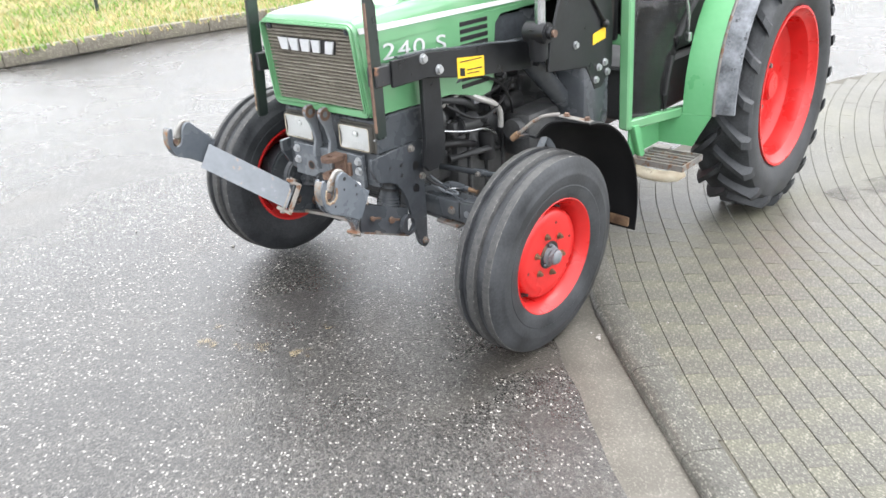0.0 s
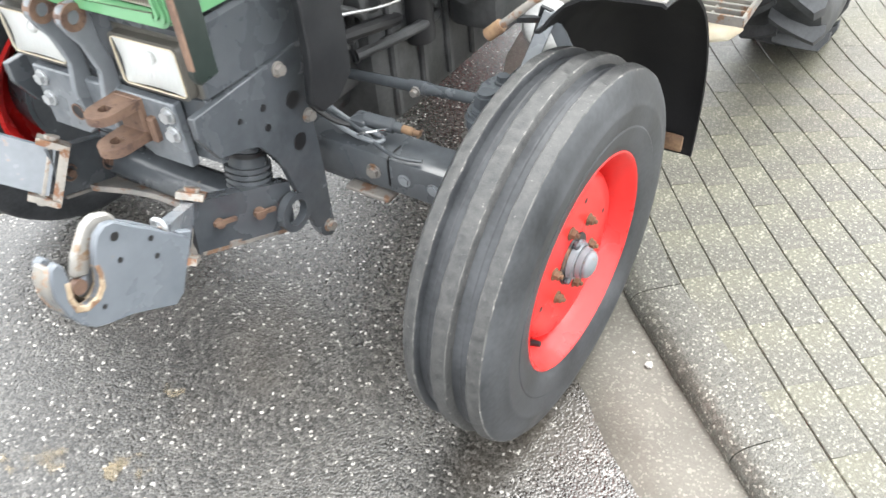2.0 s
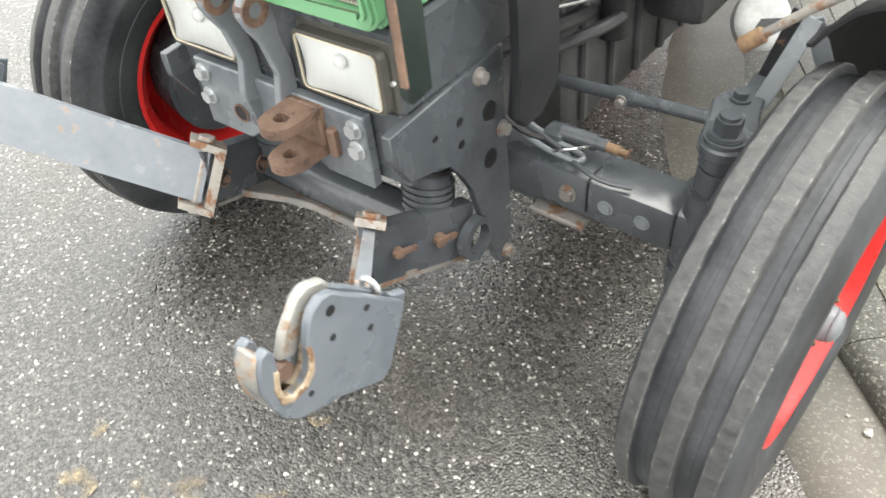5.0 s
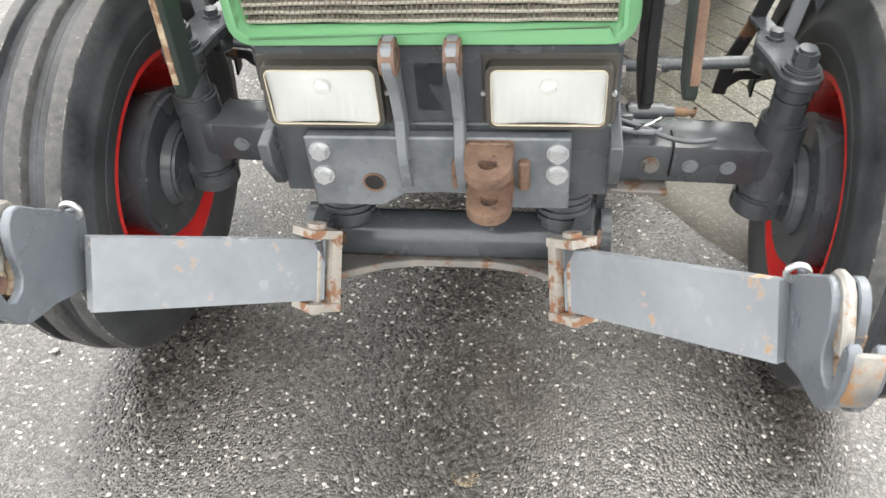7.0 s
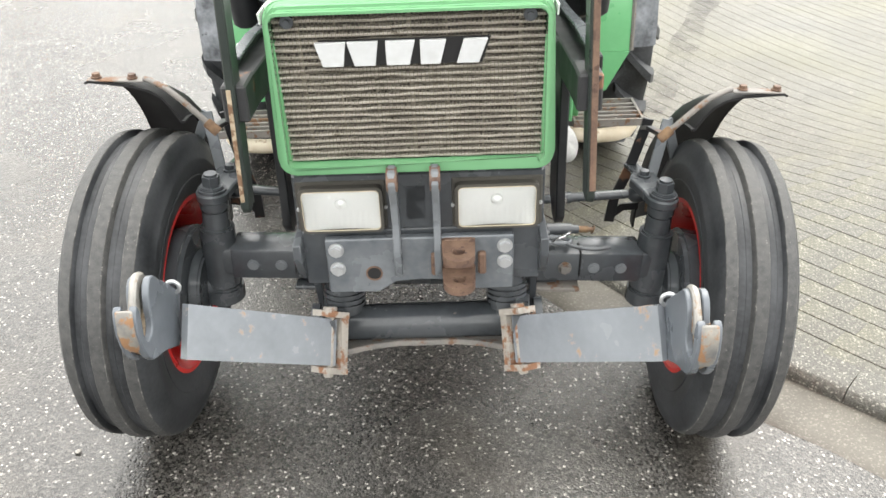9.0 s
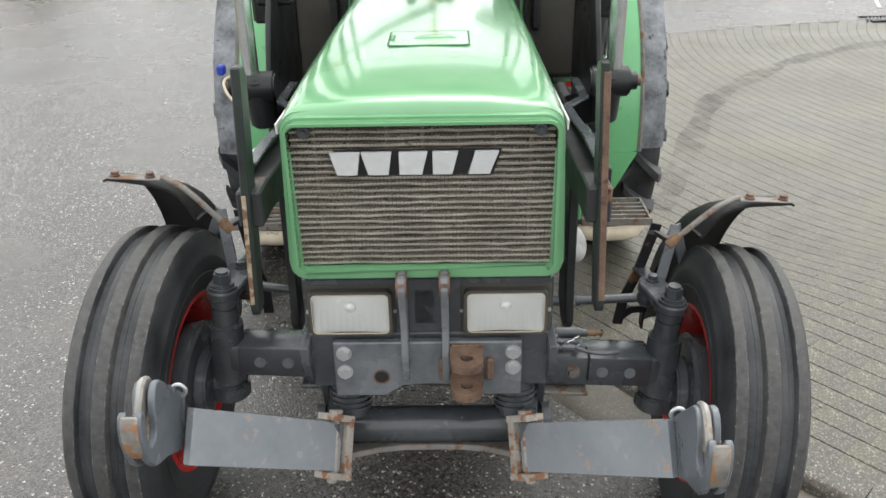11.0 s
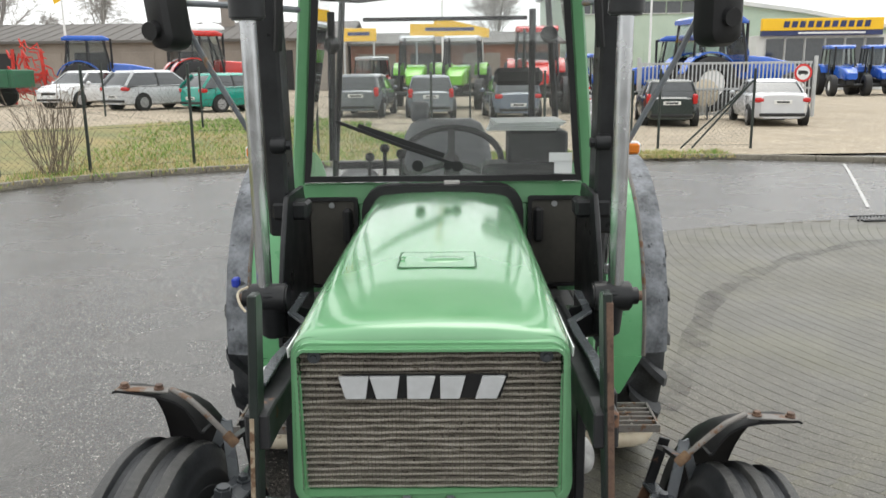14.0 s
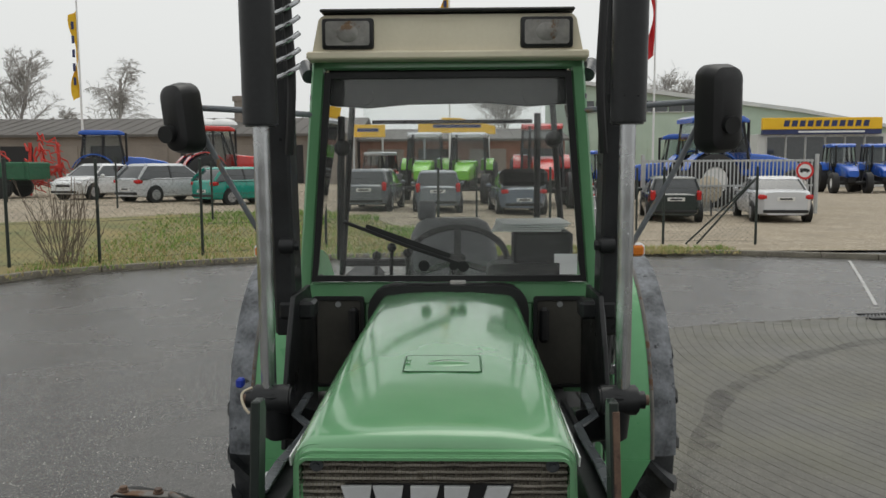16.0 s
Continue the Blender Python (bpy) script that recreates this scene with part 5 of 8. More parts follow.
    cyl(bm, (s * 0.502, 0.74, 1.60), (s * 0.485, 0.74, 1.60), 0.016, seg=8)
    part("mast_pin", bm, BLACK, mast)
    bm = bmesh.new()
    tube(bm, [(s * 0.51, 0.73, 1.90), (s * 0.497, 0.71, 2.0), (s * 0.487, 0.70, 2.15), (s * 0.497, 0.69, 2.35), (s * 0.505, 0.70, 2.6)], 0.014, 10, 2)
    part("mast_hose", bm, PLASTIC, mast, "black hydraulic hose")
    if s < 0:
        for k in range(6):
            bm = bmesh.new()
            tube(bm, [(s * 0.53, 0.68, 2.14 + 0.05 * k), (s * 0.485, 0.665, 2.155 + 0.05 * k), (s * 0.46, 0.69, 2.18 + 0.05 * k)], 0.008, 8, 1)
            part("hose_clip", bm, STEEL, mast)
    # bare flat strip along the top of the beam, cranked outwards before the pivot
    bm = bmesh.new()
    bar(bm, [(s * 0.362, -0.30, 1.190), (s * 0.364, -0.13, 1.187), (s * 0.366, 0.10, 1.160), (s * 0.368, 0.25, 1.150), (s * 0.430, 0.36, 1.146), (s * 0.436, 0.60, 1.140)], 0.024, 0.007, (0, 0, 1), 0.001)
    part("beam_strip", bm, GREY, tractor, "grey flat strip on the loader beam")
    if s > 0:
        for z in (1.118, 1.090):
            bm = bmesh.new()
            hexbolt(bm, (0.322, -0.02, z), (-1, 0, 0), 0.011, 0.018)
            part("strut_bolt", bm, ZINC, tractor, "bright bolt beside the hood")

# lever and cables on the right bracket
bm = bmesh.new()
tube(bm, [(0.505, 0.80, 1.34), (0.515, 0.86, 1.25), (0.52, 0.96, 1.14)], 0.008, 8)
ball(bm, (0.52, 0.965, 1.13), 0.02)
part("hand_lever", bm, PLASTIC, tractor, "black hand lever")
bm = bmesh.new()
tube(bm, [(0.495, 0.62, 1.22), (0.52, 0.70, 1.32), (0.515, 0.80, 1.45), (0.50, 0.95, 1.40), (0.50, 1.0, 1.2)], 0.006, 8, 2)
part("cable", bm, PLASTIC, tractor, "thin loose cable")
bm = bmesh.new()
tube(bm, [(-0.57, 0.42, 1.21), (-0.60, 0.40, 1.20), (-0.585, 0.37, 1.17), (-0.565, 0.36, 1.15)], 0.004, 6, 2)
part("cable", bm, BEIGE, tractor, "thin loose cable")
bm = bmesh.new()
box(bm, (-0.605, 0.42, 1.225), (0.022, 0.03, 0.028), 0.005)
part("coupling_cap", bm, surf("blue_plastic", (0.01, 0.03, 0.3), (0.02, 0.05, 0.4), bump=0.0), tractor, "blue coupling cap")

# ---- engine ----
bm = bmesh.new()
box(bm, (0, 0.42, 0.70), (0.30, 0.95, 0.36), 0.02, None, 2)
box(bm, (0, 0.42, 0.98), (0.22, 0.85, 0.22), 0.02)
for k in range(6):
    box(bm, (0.155, 0.08 + 0.14 * k, 0.74), (0.02, 0.03, 0.30), 0.006)
box(bm, (0, 0.40, 0.50), (0.22, 0.80, 0.10), 0.03, None, 2)
engine = part("engine_block", bm, ENGINE, tractor, "dirty dark grey engine block")
for k in range(3):
    bm = bmesh.new()
    y = 0.14 + 0.22 * k
    box(bm, (0, y, 1.13), (0.20, 0.19, 0.10), 0.02, None, 2)
    cyl(bm, (0.10, y, 1.12), (0.16, y, 1.12), 0.03, seg=16)
    part("cylinder_head", bm, ENGINE, engine)
rnd = random.Random(7)
for k, (y0, z0, y1, z1, r) in enumerate(((0.02, 0.93, 0.36, 0.83, 0.016), (0.10, 0.86, 0.30, 0.95, 0.012), (0.14, 0.98, 0.38, 0.97, 0.014), (0.0, 0.72, 0.34, 0.66, 0.018),
                                         (0.20, 0.62, 0.52, 0.60, 0.015), (0.30, 0.90, 0.50, 0.78, 0.010), (0.05, 0.80, 0.22, 0.70, 0.009), (0.36, 0.84, 0.60, 0.92, 0.011))):
    bm = bmesh.new()
    tube(bm, [(0.17, y0, z0), (0.24 + 0.03 * rnd.random(), (y0 + y1) / 2, (z0 + z1) / 2 + 0.03), (0.20, y1, z1), (0.16, y1 + 0.05, z1 - 0.02)], r, 10, 2)
    part("engine_pipe", bm, ALU if k in (1, 5) else (PLASTIC if k % 2 else ENGINE), engine, "engine pipe")
for c, r, h, ax, mt in (((0.22, 0.26, 0.78), 0.045, 0.12, (0, 1, 0), ENGINE), ((0.21, 0.42, 0.64), 0.042, 0.14, (0, 0, 1), PLASTIC), ((0.20, 0.05, 0.84), 0.055, 0.09, (0, 1, 0), ENGINE),
                        ((0.20, 0.60, 0.80), 0.05, 0.16, (0, 1, 0), PLASTIC), ((0.23, 0.33, 0.90), 0.022, 0.08, (0, 0, 1), ZINC), ((0.24, 0.38, 0.94), 0.013, 0.06, (0, 0, 1), ALU),
                        ((-0.22, 0.30, 0.75), 0.05, 0.20, (0, 1, 0), ENGINE)):
    bm = bmesh.new()
    d = Vector(ax) * h / 2
    cyl(bm, Vector(c) - d, Vector(c) + d, r, seg=18, bevel=0.005)
    cyl(bm, Vector(c) + d, Vector(c) + d * 1.3, r * 0.45, seg=12)
    for q in range(3):
        a = rnd.random() * 6.28
        hexbolt(bm, Vector(c) + d + Vector((0.7 * r * math.cos(a), 0, 0.7 * r * math.sin(a))) * (1 if ax[1] else 0), ax, 0.007, 0.008)
    part("engine_fitting", bm, mt, engine, "engine fitting")
for k in range(26):
    bm = bmesh.new()
    box(bm, (0.165 + 0.05 * rnd.random(), 0.02 + 0.62 * rnd.random(), 0.60 + 0.42 * rnd.random()), (0.03 + 0.05 * rnd.random(), 0.02 + 0.05 * rnd.random(), 0.02 + 0.05 * rnd.random()), 0.008,
        pose(0, 0, 0, 40 * rnd.random(), 0, 30 * rnd.random()), 2)
    part("engine_casting", bm, ENGINE, engine)
for r, mt, pts in ((0.014, ALU, [(0.24, 0.24, 0.93), (0.27, 0.30, 0.89), (0.28, 0.40, 0.85), (0.27, 0.46, 0.80), (0.26, 0.47, 0.72)]),
                   (0.007, PLASTIC, [(0.25, 0.10, 0.90), (0.285, 0.22, 0.82), (0.29, 0.34, 0.80), (0.28, 0.48, 0.86), (0.24, 0.60, 0.92)]),
                   (0.0045, STEEL, [(0.26, 0.06, 0.80), (0.28, 0.20, 0.765), (0.285, 0.32, 0.755), (0.27, 0.42, 0.70)]),
                   (0.006, PLASTIC, [(0.24, 0.12, 0.98), (0.28, 0.28, 1.0), (0.30, 0.42, 0.95), (0.29, 0.52, 0.84), (0.25, 0.58, 0.74)]),
                   (0.010, GREY, [(0.24, 0.04, 0.95), (0.27, 0.20, 1.01), (0.28, 0.40, 1.02), (0.26, 0.55, 0.98)])):
    bm = bmesh.new()
    tube(bm, pts, r, 8, 2)
    part("engine_line", bm, mt, engine, "engine hose or line")
# lift cylinder body running down beside the engine
bm = bmesh.new()
cyl(bm, (0.34, 0.56, 1.04), (0.37, 0.86, 0.76), 0.050, seg=26, bevel=0.006)
cyl(bm, (0.366, 0.82, 0.797), (0.3705, 0.865, 0.755), 0.053, seg=26)
part("air_duct", bm, GREY, tractor, "thick grey tube beside the engine")
# clutch and sump housings low behind the front axle
bm = bmesh.new()
box(bm, (0, 0.72, 0.575), (0.40, 1.00, 0.40), 0.035, None, 2)
clutch = part("clutch_housing", bm, ENGINE, tractor, "oily dark clutch housing")
for k in range(7):
    for s in (-1, 1):
        bm = bmesh.new()
        box(bm, (s * 0.20, 0.30 + 0.13 * k, 0.575), (0.03, 0.025, 0.34), 0.006)
        part("housing_rib", bm, ENGINE, clutch)
bm = bmesh.new()
box(bm, (0.29, 0.72, 0.66), (0.16, 0.34, 0.22), 0.03, None, 2)
cyl(bm, (0.30, 0.50, 0.70), (0.30, 0.58, 0.70), 0.05, seg=20)
part("starter_housing", bm, ENGINE, tractor, "dark starter housing beside the engine")
bm = bmesh.new()
lathe(bm, [(0.004, 0.001), (0.0, 0.045), (-0.004, 0.062), (-0.012, 0.070), (-0.032, 0.070), (-0.046, 0.058), (-0.050, 0.001)], 32)
part("round_cap", bm, BOWL, tractor, "pale round filter cap", m=pose(0.475, 0.650, 0.560, 0, -30, -42))
# frame rails and gearbox
bm = bmesh.new()
box(bm, (0, -0.02, 0.62), (0.34, 0.30, 0.14), 0.01)
box(bm, (0, 1.55, 0.62), (0.42, 1.40, 0.36), 0.03, None, 2)
box(bm, (0, 2.25, 0.66), (0.62, 0.34, 0.34), 0.04, None, 2)
box(bm, (0, 0.50, 0.62), (0.20, 1.0, 0.10), 0.02)
cyl(bm, (-0.78, 2.27, 0.600), (0.78, 2.27, 0.600), 0.09, seg=24)
part("gearbox", bm, ENGINE, tractor, "dark gearbox and rear axle")
# tanks beside the engine bay
both("side_tank", lambda bm: box(bm, (0.42, 0.93, 0.80), (0.17, 0.24, 0.34), 0.025, None, 2), GREY, "dark grey side tank")

# ---- cab ----
FY = 1.12


def post(bm, a, b, w=0.05, t=0.05):
    bar(bm, [a, b], w, t, (0, -1, 0), 0.008)


bm = bmesh.new()
for s in (-1, 1):
    post(bm, (s * 0.545, FY, 1.33), (s * 0.470, FY, 2.25), 0.05, 0.05)
    post(bm, (s * 0.560, FY, 0.60), (s * 0.548, FY, 1.36), 0.055, 0.05)
    bar(bm, [(s * 0.47, FY, 2.235), (s * 0.47, 2.27, 2.235)], 0.05, 0.05)
    bar(bm, [(s * 0.56, FY, 0.605), (s * 0.68, 1.52, 0.605)], 0.05, 0.05, (0, 0, 1), 0.006)
    bar(bm, [(s * 0.553, FY, 1.03), (s * 0.45, FY + 0.01, 1.03)], 0.05, 0.05, (0, -1, 0), 0.006)
post(bm, (-0.52, FY, 1.385), (0.52, FY, 1.385), 0.085, 0.05)
post(bm, (-0.48, FY, 2.235), (0.48, FY, 2.235), 0.05, 0.05)
for s in (-1, 1):
    post(bm, (s * 0.300, FY, 1.02), (s * 0.300, FY, 1.36), 0.035, 0.04)
cab = part("cab_frame", bm, GREEN, tractor, "green cab frame")
bm = bmesh.new()
post(bm, (-0.48, 2.27, 2.235), (0.48, 2.27, 2.235), 0.05, 0.05)
post(bm, (-0.55, 2.30, 1.36), (0.55, 2.30, 1.36), 0.04, 0.05)
for s in (-1, 1):
    post(bm, (s * 0.58, 2.30, 1.30), (s * 0.50, 2.25, 2.25), 0.03, 0.03)
part("rear_frame", bm, PLASTIC, cab, "dark rear posts of the cab")
# firewall and covers
bm = bmesh.new()
box(bm, (0, FY + 0.02, 1.18), (1.04, 0.02, 0.34), 0.004)
part("firewall", bm, PLASTIC, cab)
for s in (-1, 1):
    bm = bmesh.new()
    ring_plate(bm, round_rect(0.098, 1.03, 1.375, 0.012, cx=s * 0.415), round_rect(0.085, 1.04, 1.362, 0.012, cx=s * 0.415), 0.02, pose(0, FY - 0.022, 0) @ XZ)
    part("cover_seal", bm, PLASTIC, cab)
    bm = bmesh.new()
    plate(bm, round_rect(0.084, 1.04, 1.36, 0.010, cx=s * 0.415), 0.012, pose(0, FY - 0.018, 0) @ XZ, 0.002)
    cv = part("cab_cover", bm, PANEL, cab, "dark grey-brown cover plate")
    bm = bmesh.new()
    cyl(bm, (s * 0.415, FY - 0.030, 1.345), (s * 0.415, FY - 0.037, 1.345), 0.011, seg=16)
    part("cover_screw", bm, ZINC, cv)
    bm = bmesh.new()
    box(bm, (s * 0.355, FY - 0.05, 1.27), (0.035, 0.04, 0.13), 0.010)
    part("cover_handle", bm, PLASTIC, cv)
# black seal arch round the hood's end
bm = bmesh.new()
ring_plate(bm, round_rect(0.295, 0.95, 1.425, 0.09), round_rect(0.255, 0.97, 1.385, 0.06), 0.10, pose(0, FY - 0.005, 0) @ XZ)
part("hood_seal", bm, PLASTIC, cab, "black seal round the hood end")
bm = bmesh.new()
box(bm, (0.035, FY - 0.045, 1.425), (0.06, 0.03, 0.025), 0.004)
part("hood_catch", bm, ALU, cab, "small hood catch")


def screen_outline(m):
    return [(-0.512 + m, 1.432 + m), (0.512 - m, 1.432 + m), (0.505 - m, 1.50), (0.447 - m, 2.20 - m), (-0.447 + m, 2.20 - m), (-0.505 + m, 1.50)]


bm = bmesh.new()
ring_plate(bm, screen_outline(0), screen_outline(0.022), 0.018, pose(0, FY - 0.024, 0) @ XZ)
part("screen_seal", bm, PLASTIC, cab, "black windscreen seal")
bm = bmesh.new()
plate(bm, screen_outline(0.015), 0.004, pose(0, FY - 0.026, 0) @ XZ)
ws = part("windscreen", bm, SCREEN, cab, "clear windscreen")
ws.visible_shadow = False
bm = bmesh.new()
box(bm, (0.435, FY - 0.034, 1.517), (0.085, 0.002, 0.034))
box(bm, (0.445, FY - 0.034, 1.480), (0.065, 0.002, 0.045))
part("screen_sticker", bm, PAPER, ws, "pale paper sticker on the glass")
# wiper
bm = bmesh.new()
bar(bm, [(0.055, FY - 0.045, 1.495), (-0.15, FY - 0.05, 1.565), (-0.38, FY - 0.05, 1.655)], 0.012, 0.018, (0, -1, 0), 0.002)
bar(bm, [(-0.30, FY - 0.042, 1.635), (0.0, FY - 0.040, 1.528)], 0.006, 0.022, (0, 0, 1))
wiper = part("wiper", bm, PLASTIC, cab, "black wiper resting across the screen")
for x, z in ((0.055, 1.490), (-0.09, 1.492), (0.02, 1.492)):
    bm = bmesh.new()
    cyl(bm, (x, FY - 0.028, z), (x, FY - 0.055, z), 0.021 if x != 0.02 else 0.016, seg=18, bevel=0.004)
    part("wiper_knob", bm, PLASTIC, wiper)
# side and rear panes; the doors widen towards the fenders
def doorx(y):
    return 0.552 + min(0.15, max(0, y - 1.17) * 0.36)


for s in (-1, 1):
    bm = bmesh.new()
    o = [(FY + 0.05, 0.64)]
    for k in range(10):
        a = radians(183 - 60 * k / 9)
        o.append((2.25 + 0.86 * math.cos(a), 0.655 + 0.86 * math.sin(a)))
    o += [(2.22, 1.42), (2.18, 2.2), (FY + 0.06, 2.2)]
    x = 0.0
    plate(bm, o, 0.004, Matrix.Translation((s * 0.552, 0, 0)) @ YZ)
    for v in bm.verts:
        v.co.x += s * (doorx(v.co.y) - 0.552) - s * max(0, v.co.z - 1.36) * (0.085 + 0.10 * max(0, min(1, v.co.y - 1.2)))
    pn = part("door_pane", bm, GLASS, cab, "glass cab door")
    pn.visible_shadow = False
    bm = bmesh.new()
    arc = [(s * 0.558, FY + 0.05, 2.15), (s * 0.558, FY + 0.045, 1.4), (s * 0.558, FY + 0.045, 0.64)] + [(s * 0.558, y, z) for y, z in o[1:11]]
    arc = [(p[0] + s * (doorx(p[1]) - 0.552) - s * max(0, p[2] - 1.36) * (0.085 + 0.10 * max(0, min(1, p[1] - 1.2))), p[1], p[2]) for p in arc]
    tube(bm, arc, 0.013, 8)
    part("door_seal", bm, PLASTIC, pn)
    bm = bmesh.new()
    tube(bm, [(s * 0.675, 1.45, 1.25), (s * 0.70, 1.48, 1.12), (s * 0.69, 1.50, 1.02)], 0.008, 8, 1)
    box(bm, (s * 0.69, 1.51, 0.99), (0.03, 0.03, 0.05), 0.006)
    part("door_handle", bm, STEEL, pn)
bm = bmesh.new()
plate(bm, [(-0.50, 1.40), (0.50, 1.40), (0.45, 2.2), (-0.45, 2.2)], 0.004, pose(0, 2.29, 0) @ XZ)
rp = part("rear_pane", bm, GLASS, cab, "rear cab window")
rp.visible_shadow = False
# roof
bm = bmesh.new()
secs = []
for y, hw, z0, z1 in ((FY - 0.095, 0.482, 2.245, 2.27), (FY - 0.085, 0.462, 2.25, 2.395), (FY + 0.02, 0.465, 2.25, 2.42), (1.7, 0.47, 2.25, 2.44), (2.3, 0.46, 2.25, 2.40), (2.36, 0.45, 2.26, 2.36)):
    secs.append([(x, y, z) for x, z in round_rect(hw, z0, z1, min(0.03, (z1 - z0) * 0.45), 3)])
loft(bm, secs)
roof = part("cab_roof", bm, CREAM, tractor, "cream plastic cab roof with a shallow front panel")
bm = bmesh.new()
plate(bm, [(x, y) for x, y in ((-0.50, FY - 0.115), (0.50, FY - 0.115), (0.515, FY + 0.1), (0.515, 2.36), (-0.515, 2.36), (-0.515, FY + 0.1))], 0.028, pose(0, 0, 2.238), 0.006)
part("roof_rim", bm, CREAM, roof)
bm = bmesh.new()
box(bm, (0, FY - 0.02, 2.408), (0.90, 0.18, 0.012), 0.004)
part("roof_edge", bm, PLASTIC, roof, "dark edge of the roof cap")
bm = bmesh.new()
ring_plate(bm, round_rect(0.088, 2.285, 2.375, 0.006), round_rect(0.084, 2.289, 2.371, 0.005), 0.003, pose(0, FY - 0.0855, 0) @ XZ)
part("roof_panel", bm, CREAM, roof)
for s in (-1, 1):
    cx = s * 0.352
    bm = bmesh.new()
    box(bm, (cx, FY - 0.095, 2.328), (0.185, 0.03, 0.108), 0.010, None, 2)
    wl_ = part("work_light", bm, PLASTIC, roof, "square black work light")
    bm = bmesh.new()
    plate(bm, round_rect(0.078, 2.286, 2.370, 0.010, cx=cx), 0.004, pose(0, FY - 0.110, 0) @ XZ)
    ball(bm, (cx, FY - 0.110, 2.328), 0.036, 18, 10, (1.2, 0.25, 1))
    part("work_lens", bm, LATCH, wl_, "grey work light lens")
    bm = bmesh.new()
    cyl(bm, (s * 0.51, FY + 0.0, 2.19), (s * 0.535, FY + 0.06, 2.235), 0.028, seg=16)
    cyl(bm, (s * 0.495, FY - 0.01, 2.05), (s * 0.495, FY - 0.01, 2.12), 0.014, seg=12)
    part("cab_hinge", bm, GREY, cab)
# sun blind across the top of the screen
bm = bmesh.new()
plate(bm, [(-0.44, 2.085), (-0.30, 2.075), (-0.15, 2.088), (0.15, 2.092), (0.30, 2.078), (0.44, 2.088), (0.44, 2.235), (-0.44, 2.235)], 0.03, pose(0, FY + 0.045, 0) @ XZ, 0.004)
for s in (-1, 1):
    cyl(bm, (s * 0.31, FY - 0.01, 2.12), (s * 0.31, FY + 0.02, 2.12), 0.035, seg=20)
part("sun_blind", bm, PLASTIC, cab, "black sun blind behind the glass")
# cab inside
bm = bmesh.new()
box(bm, (0, 1.28, 1.22), (0.94, 0.22, 0.34), 0.03, None, 2)
box(bm, (0.30, 1.30, 1.42), (0.30, 0.20, 0.12), 0.02)
box(bm, (0, 1.75, 0.83), (1.0, 1.0, 0.05), 0.01)
box(bm, (0, 1.70, 0.72), (1.14, 0.90, 0.28), 0.02)
for s in (-1, 1):
    box(bm, (s * 0.44, 1.95, 1.10), (0.18, 0.60, 0.50), 0.03)
part("dashboard", bm, INTERIOR, cab, "dark dashboard and cab floor")
bm = bmesh.new()
box(bm, (0, 1.98, 1.20), (0.46, 0.46, 0.12), 0.04, None, 3)
back = []
for z, hw, th in ((1.18, 0.20, 0.05), (1.28, 0.225, 0.065), (1.42, 0.225, 0.07), (1.52, 0.205, 0.06), (1.575, 0.175, 0.05), (1.60, 0.13, 0.03)):
    back.append([(u, 2.12 + (z - 1.18) * 0.14 + v, z) for u, v in round_rect(hw, -th, th, th * 0.8, 4)])
loft(bm, back)
box(bm, (-0.13, 2.19, 1.635), (0.09, 0.05, 0.10), 0.02, None, 2)
part("driver_seat", bm, SEATCLOTH, cab, "dark driver's seat with rounded backrest", 50)
bm = bmesh.new()
t = bmesh.new()
ringpts = [Vector((0.21 * math.cos(a), 0.21 * math.sin(a), 0)) for a in [k * math.pi / 20 for k in range(41)]]
tube(t, ringpts, 0.014, 8)
for a in (90, 210, 330):
    bar(t, [(0, 0, -0.02), (0.205 * math.cos(radians(a)), 0.205 * math.sin(radians(a)), 0)], 0.03, 0.008)
cyl(t, (0, 0, -0.25), (0, 0, 0.0), 0.035, seg=16)
bmesh.ops.transform(t, matrix=pose(0.03, 1.52, 1.47, 34), verts=t.verts)
join(bm, t)
part("steering_wheel", bm, INTERIOR, cab, "black steering wheel")
bm = bmesh.new()
for k, (x, y, z) in enumerate(((-0.25, 1.45, 1.52), (-0.32, 1.5, 1.48), (-0.18, 1.42, 1.5))):
    tube(bm, [(x, y, 1.3), (x * 0.98, y + 0.02, z)], 0.008, 8)
    ball(bm, (x * 0.98, y + 0.02, z), 0.02)
part("cab_lever", bm, PLASTIC, cab)
bm = bmesh.new()
for k in range(4):
    box(bm, (0.31 + 0.008 * k, 1.33 + 0.008 * k, 1.612 + 0.008 * k), (0.27, 0.19, 0.005), 0, pose(0, 0, 0, 3, 0, 4 * k - 6))
part("paper_stack", bm, PAPER, cab, "papers lying on the dashboard")
bm = bmesh.new()
box(bm, (0.37, 1.36, 1.53), (0.23, 0.2, 0.14), 0.01)
part("instrument_box", bm, INTERIOR, cab)
bm = bmesh.new()
tube(bm, [(-0.42, FY + 0.08, 1.5), (-0.41, FY + 0.10, 2.05)], 0.014, 10)
tube(bm, [(0.40, 1.9, 1.5), (0.40, 1.9, 2.1)], 0.016, 10)
ball(bm, (-0.405, FY + 0.08, 1.93), 0.032)
ball(bm, (0.40, FY + 0.10, 1.96), 0.032)
box(bm, (0.36, 2.2, 1.80), (0.24, 0.05, 0.085), 0.02)
tube(bm, [(-0.4, 2.2, 2.08), (0.4, 2.2, 2.08)], 0.010, 10)
part("cab_fitting", bm, PLASTIC, cab, "black grab bars and lamps inside the cab")

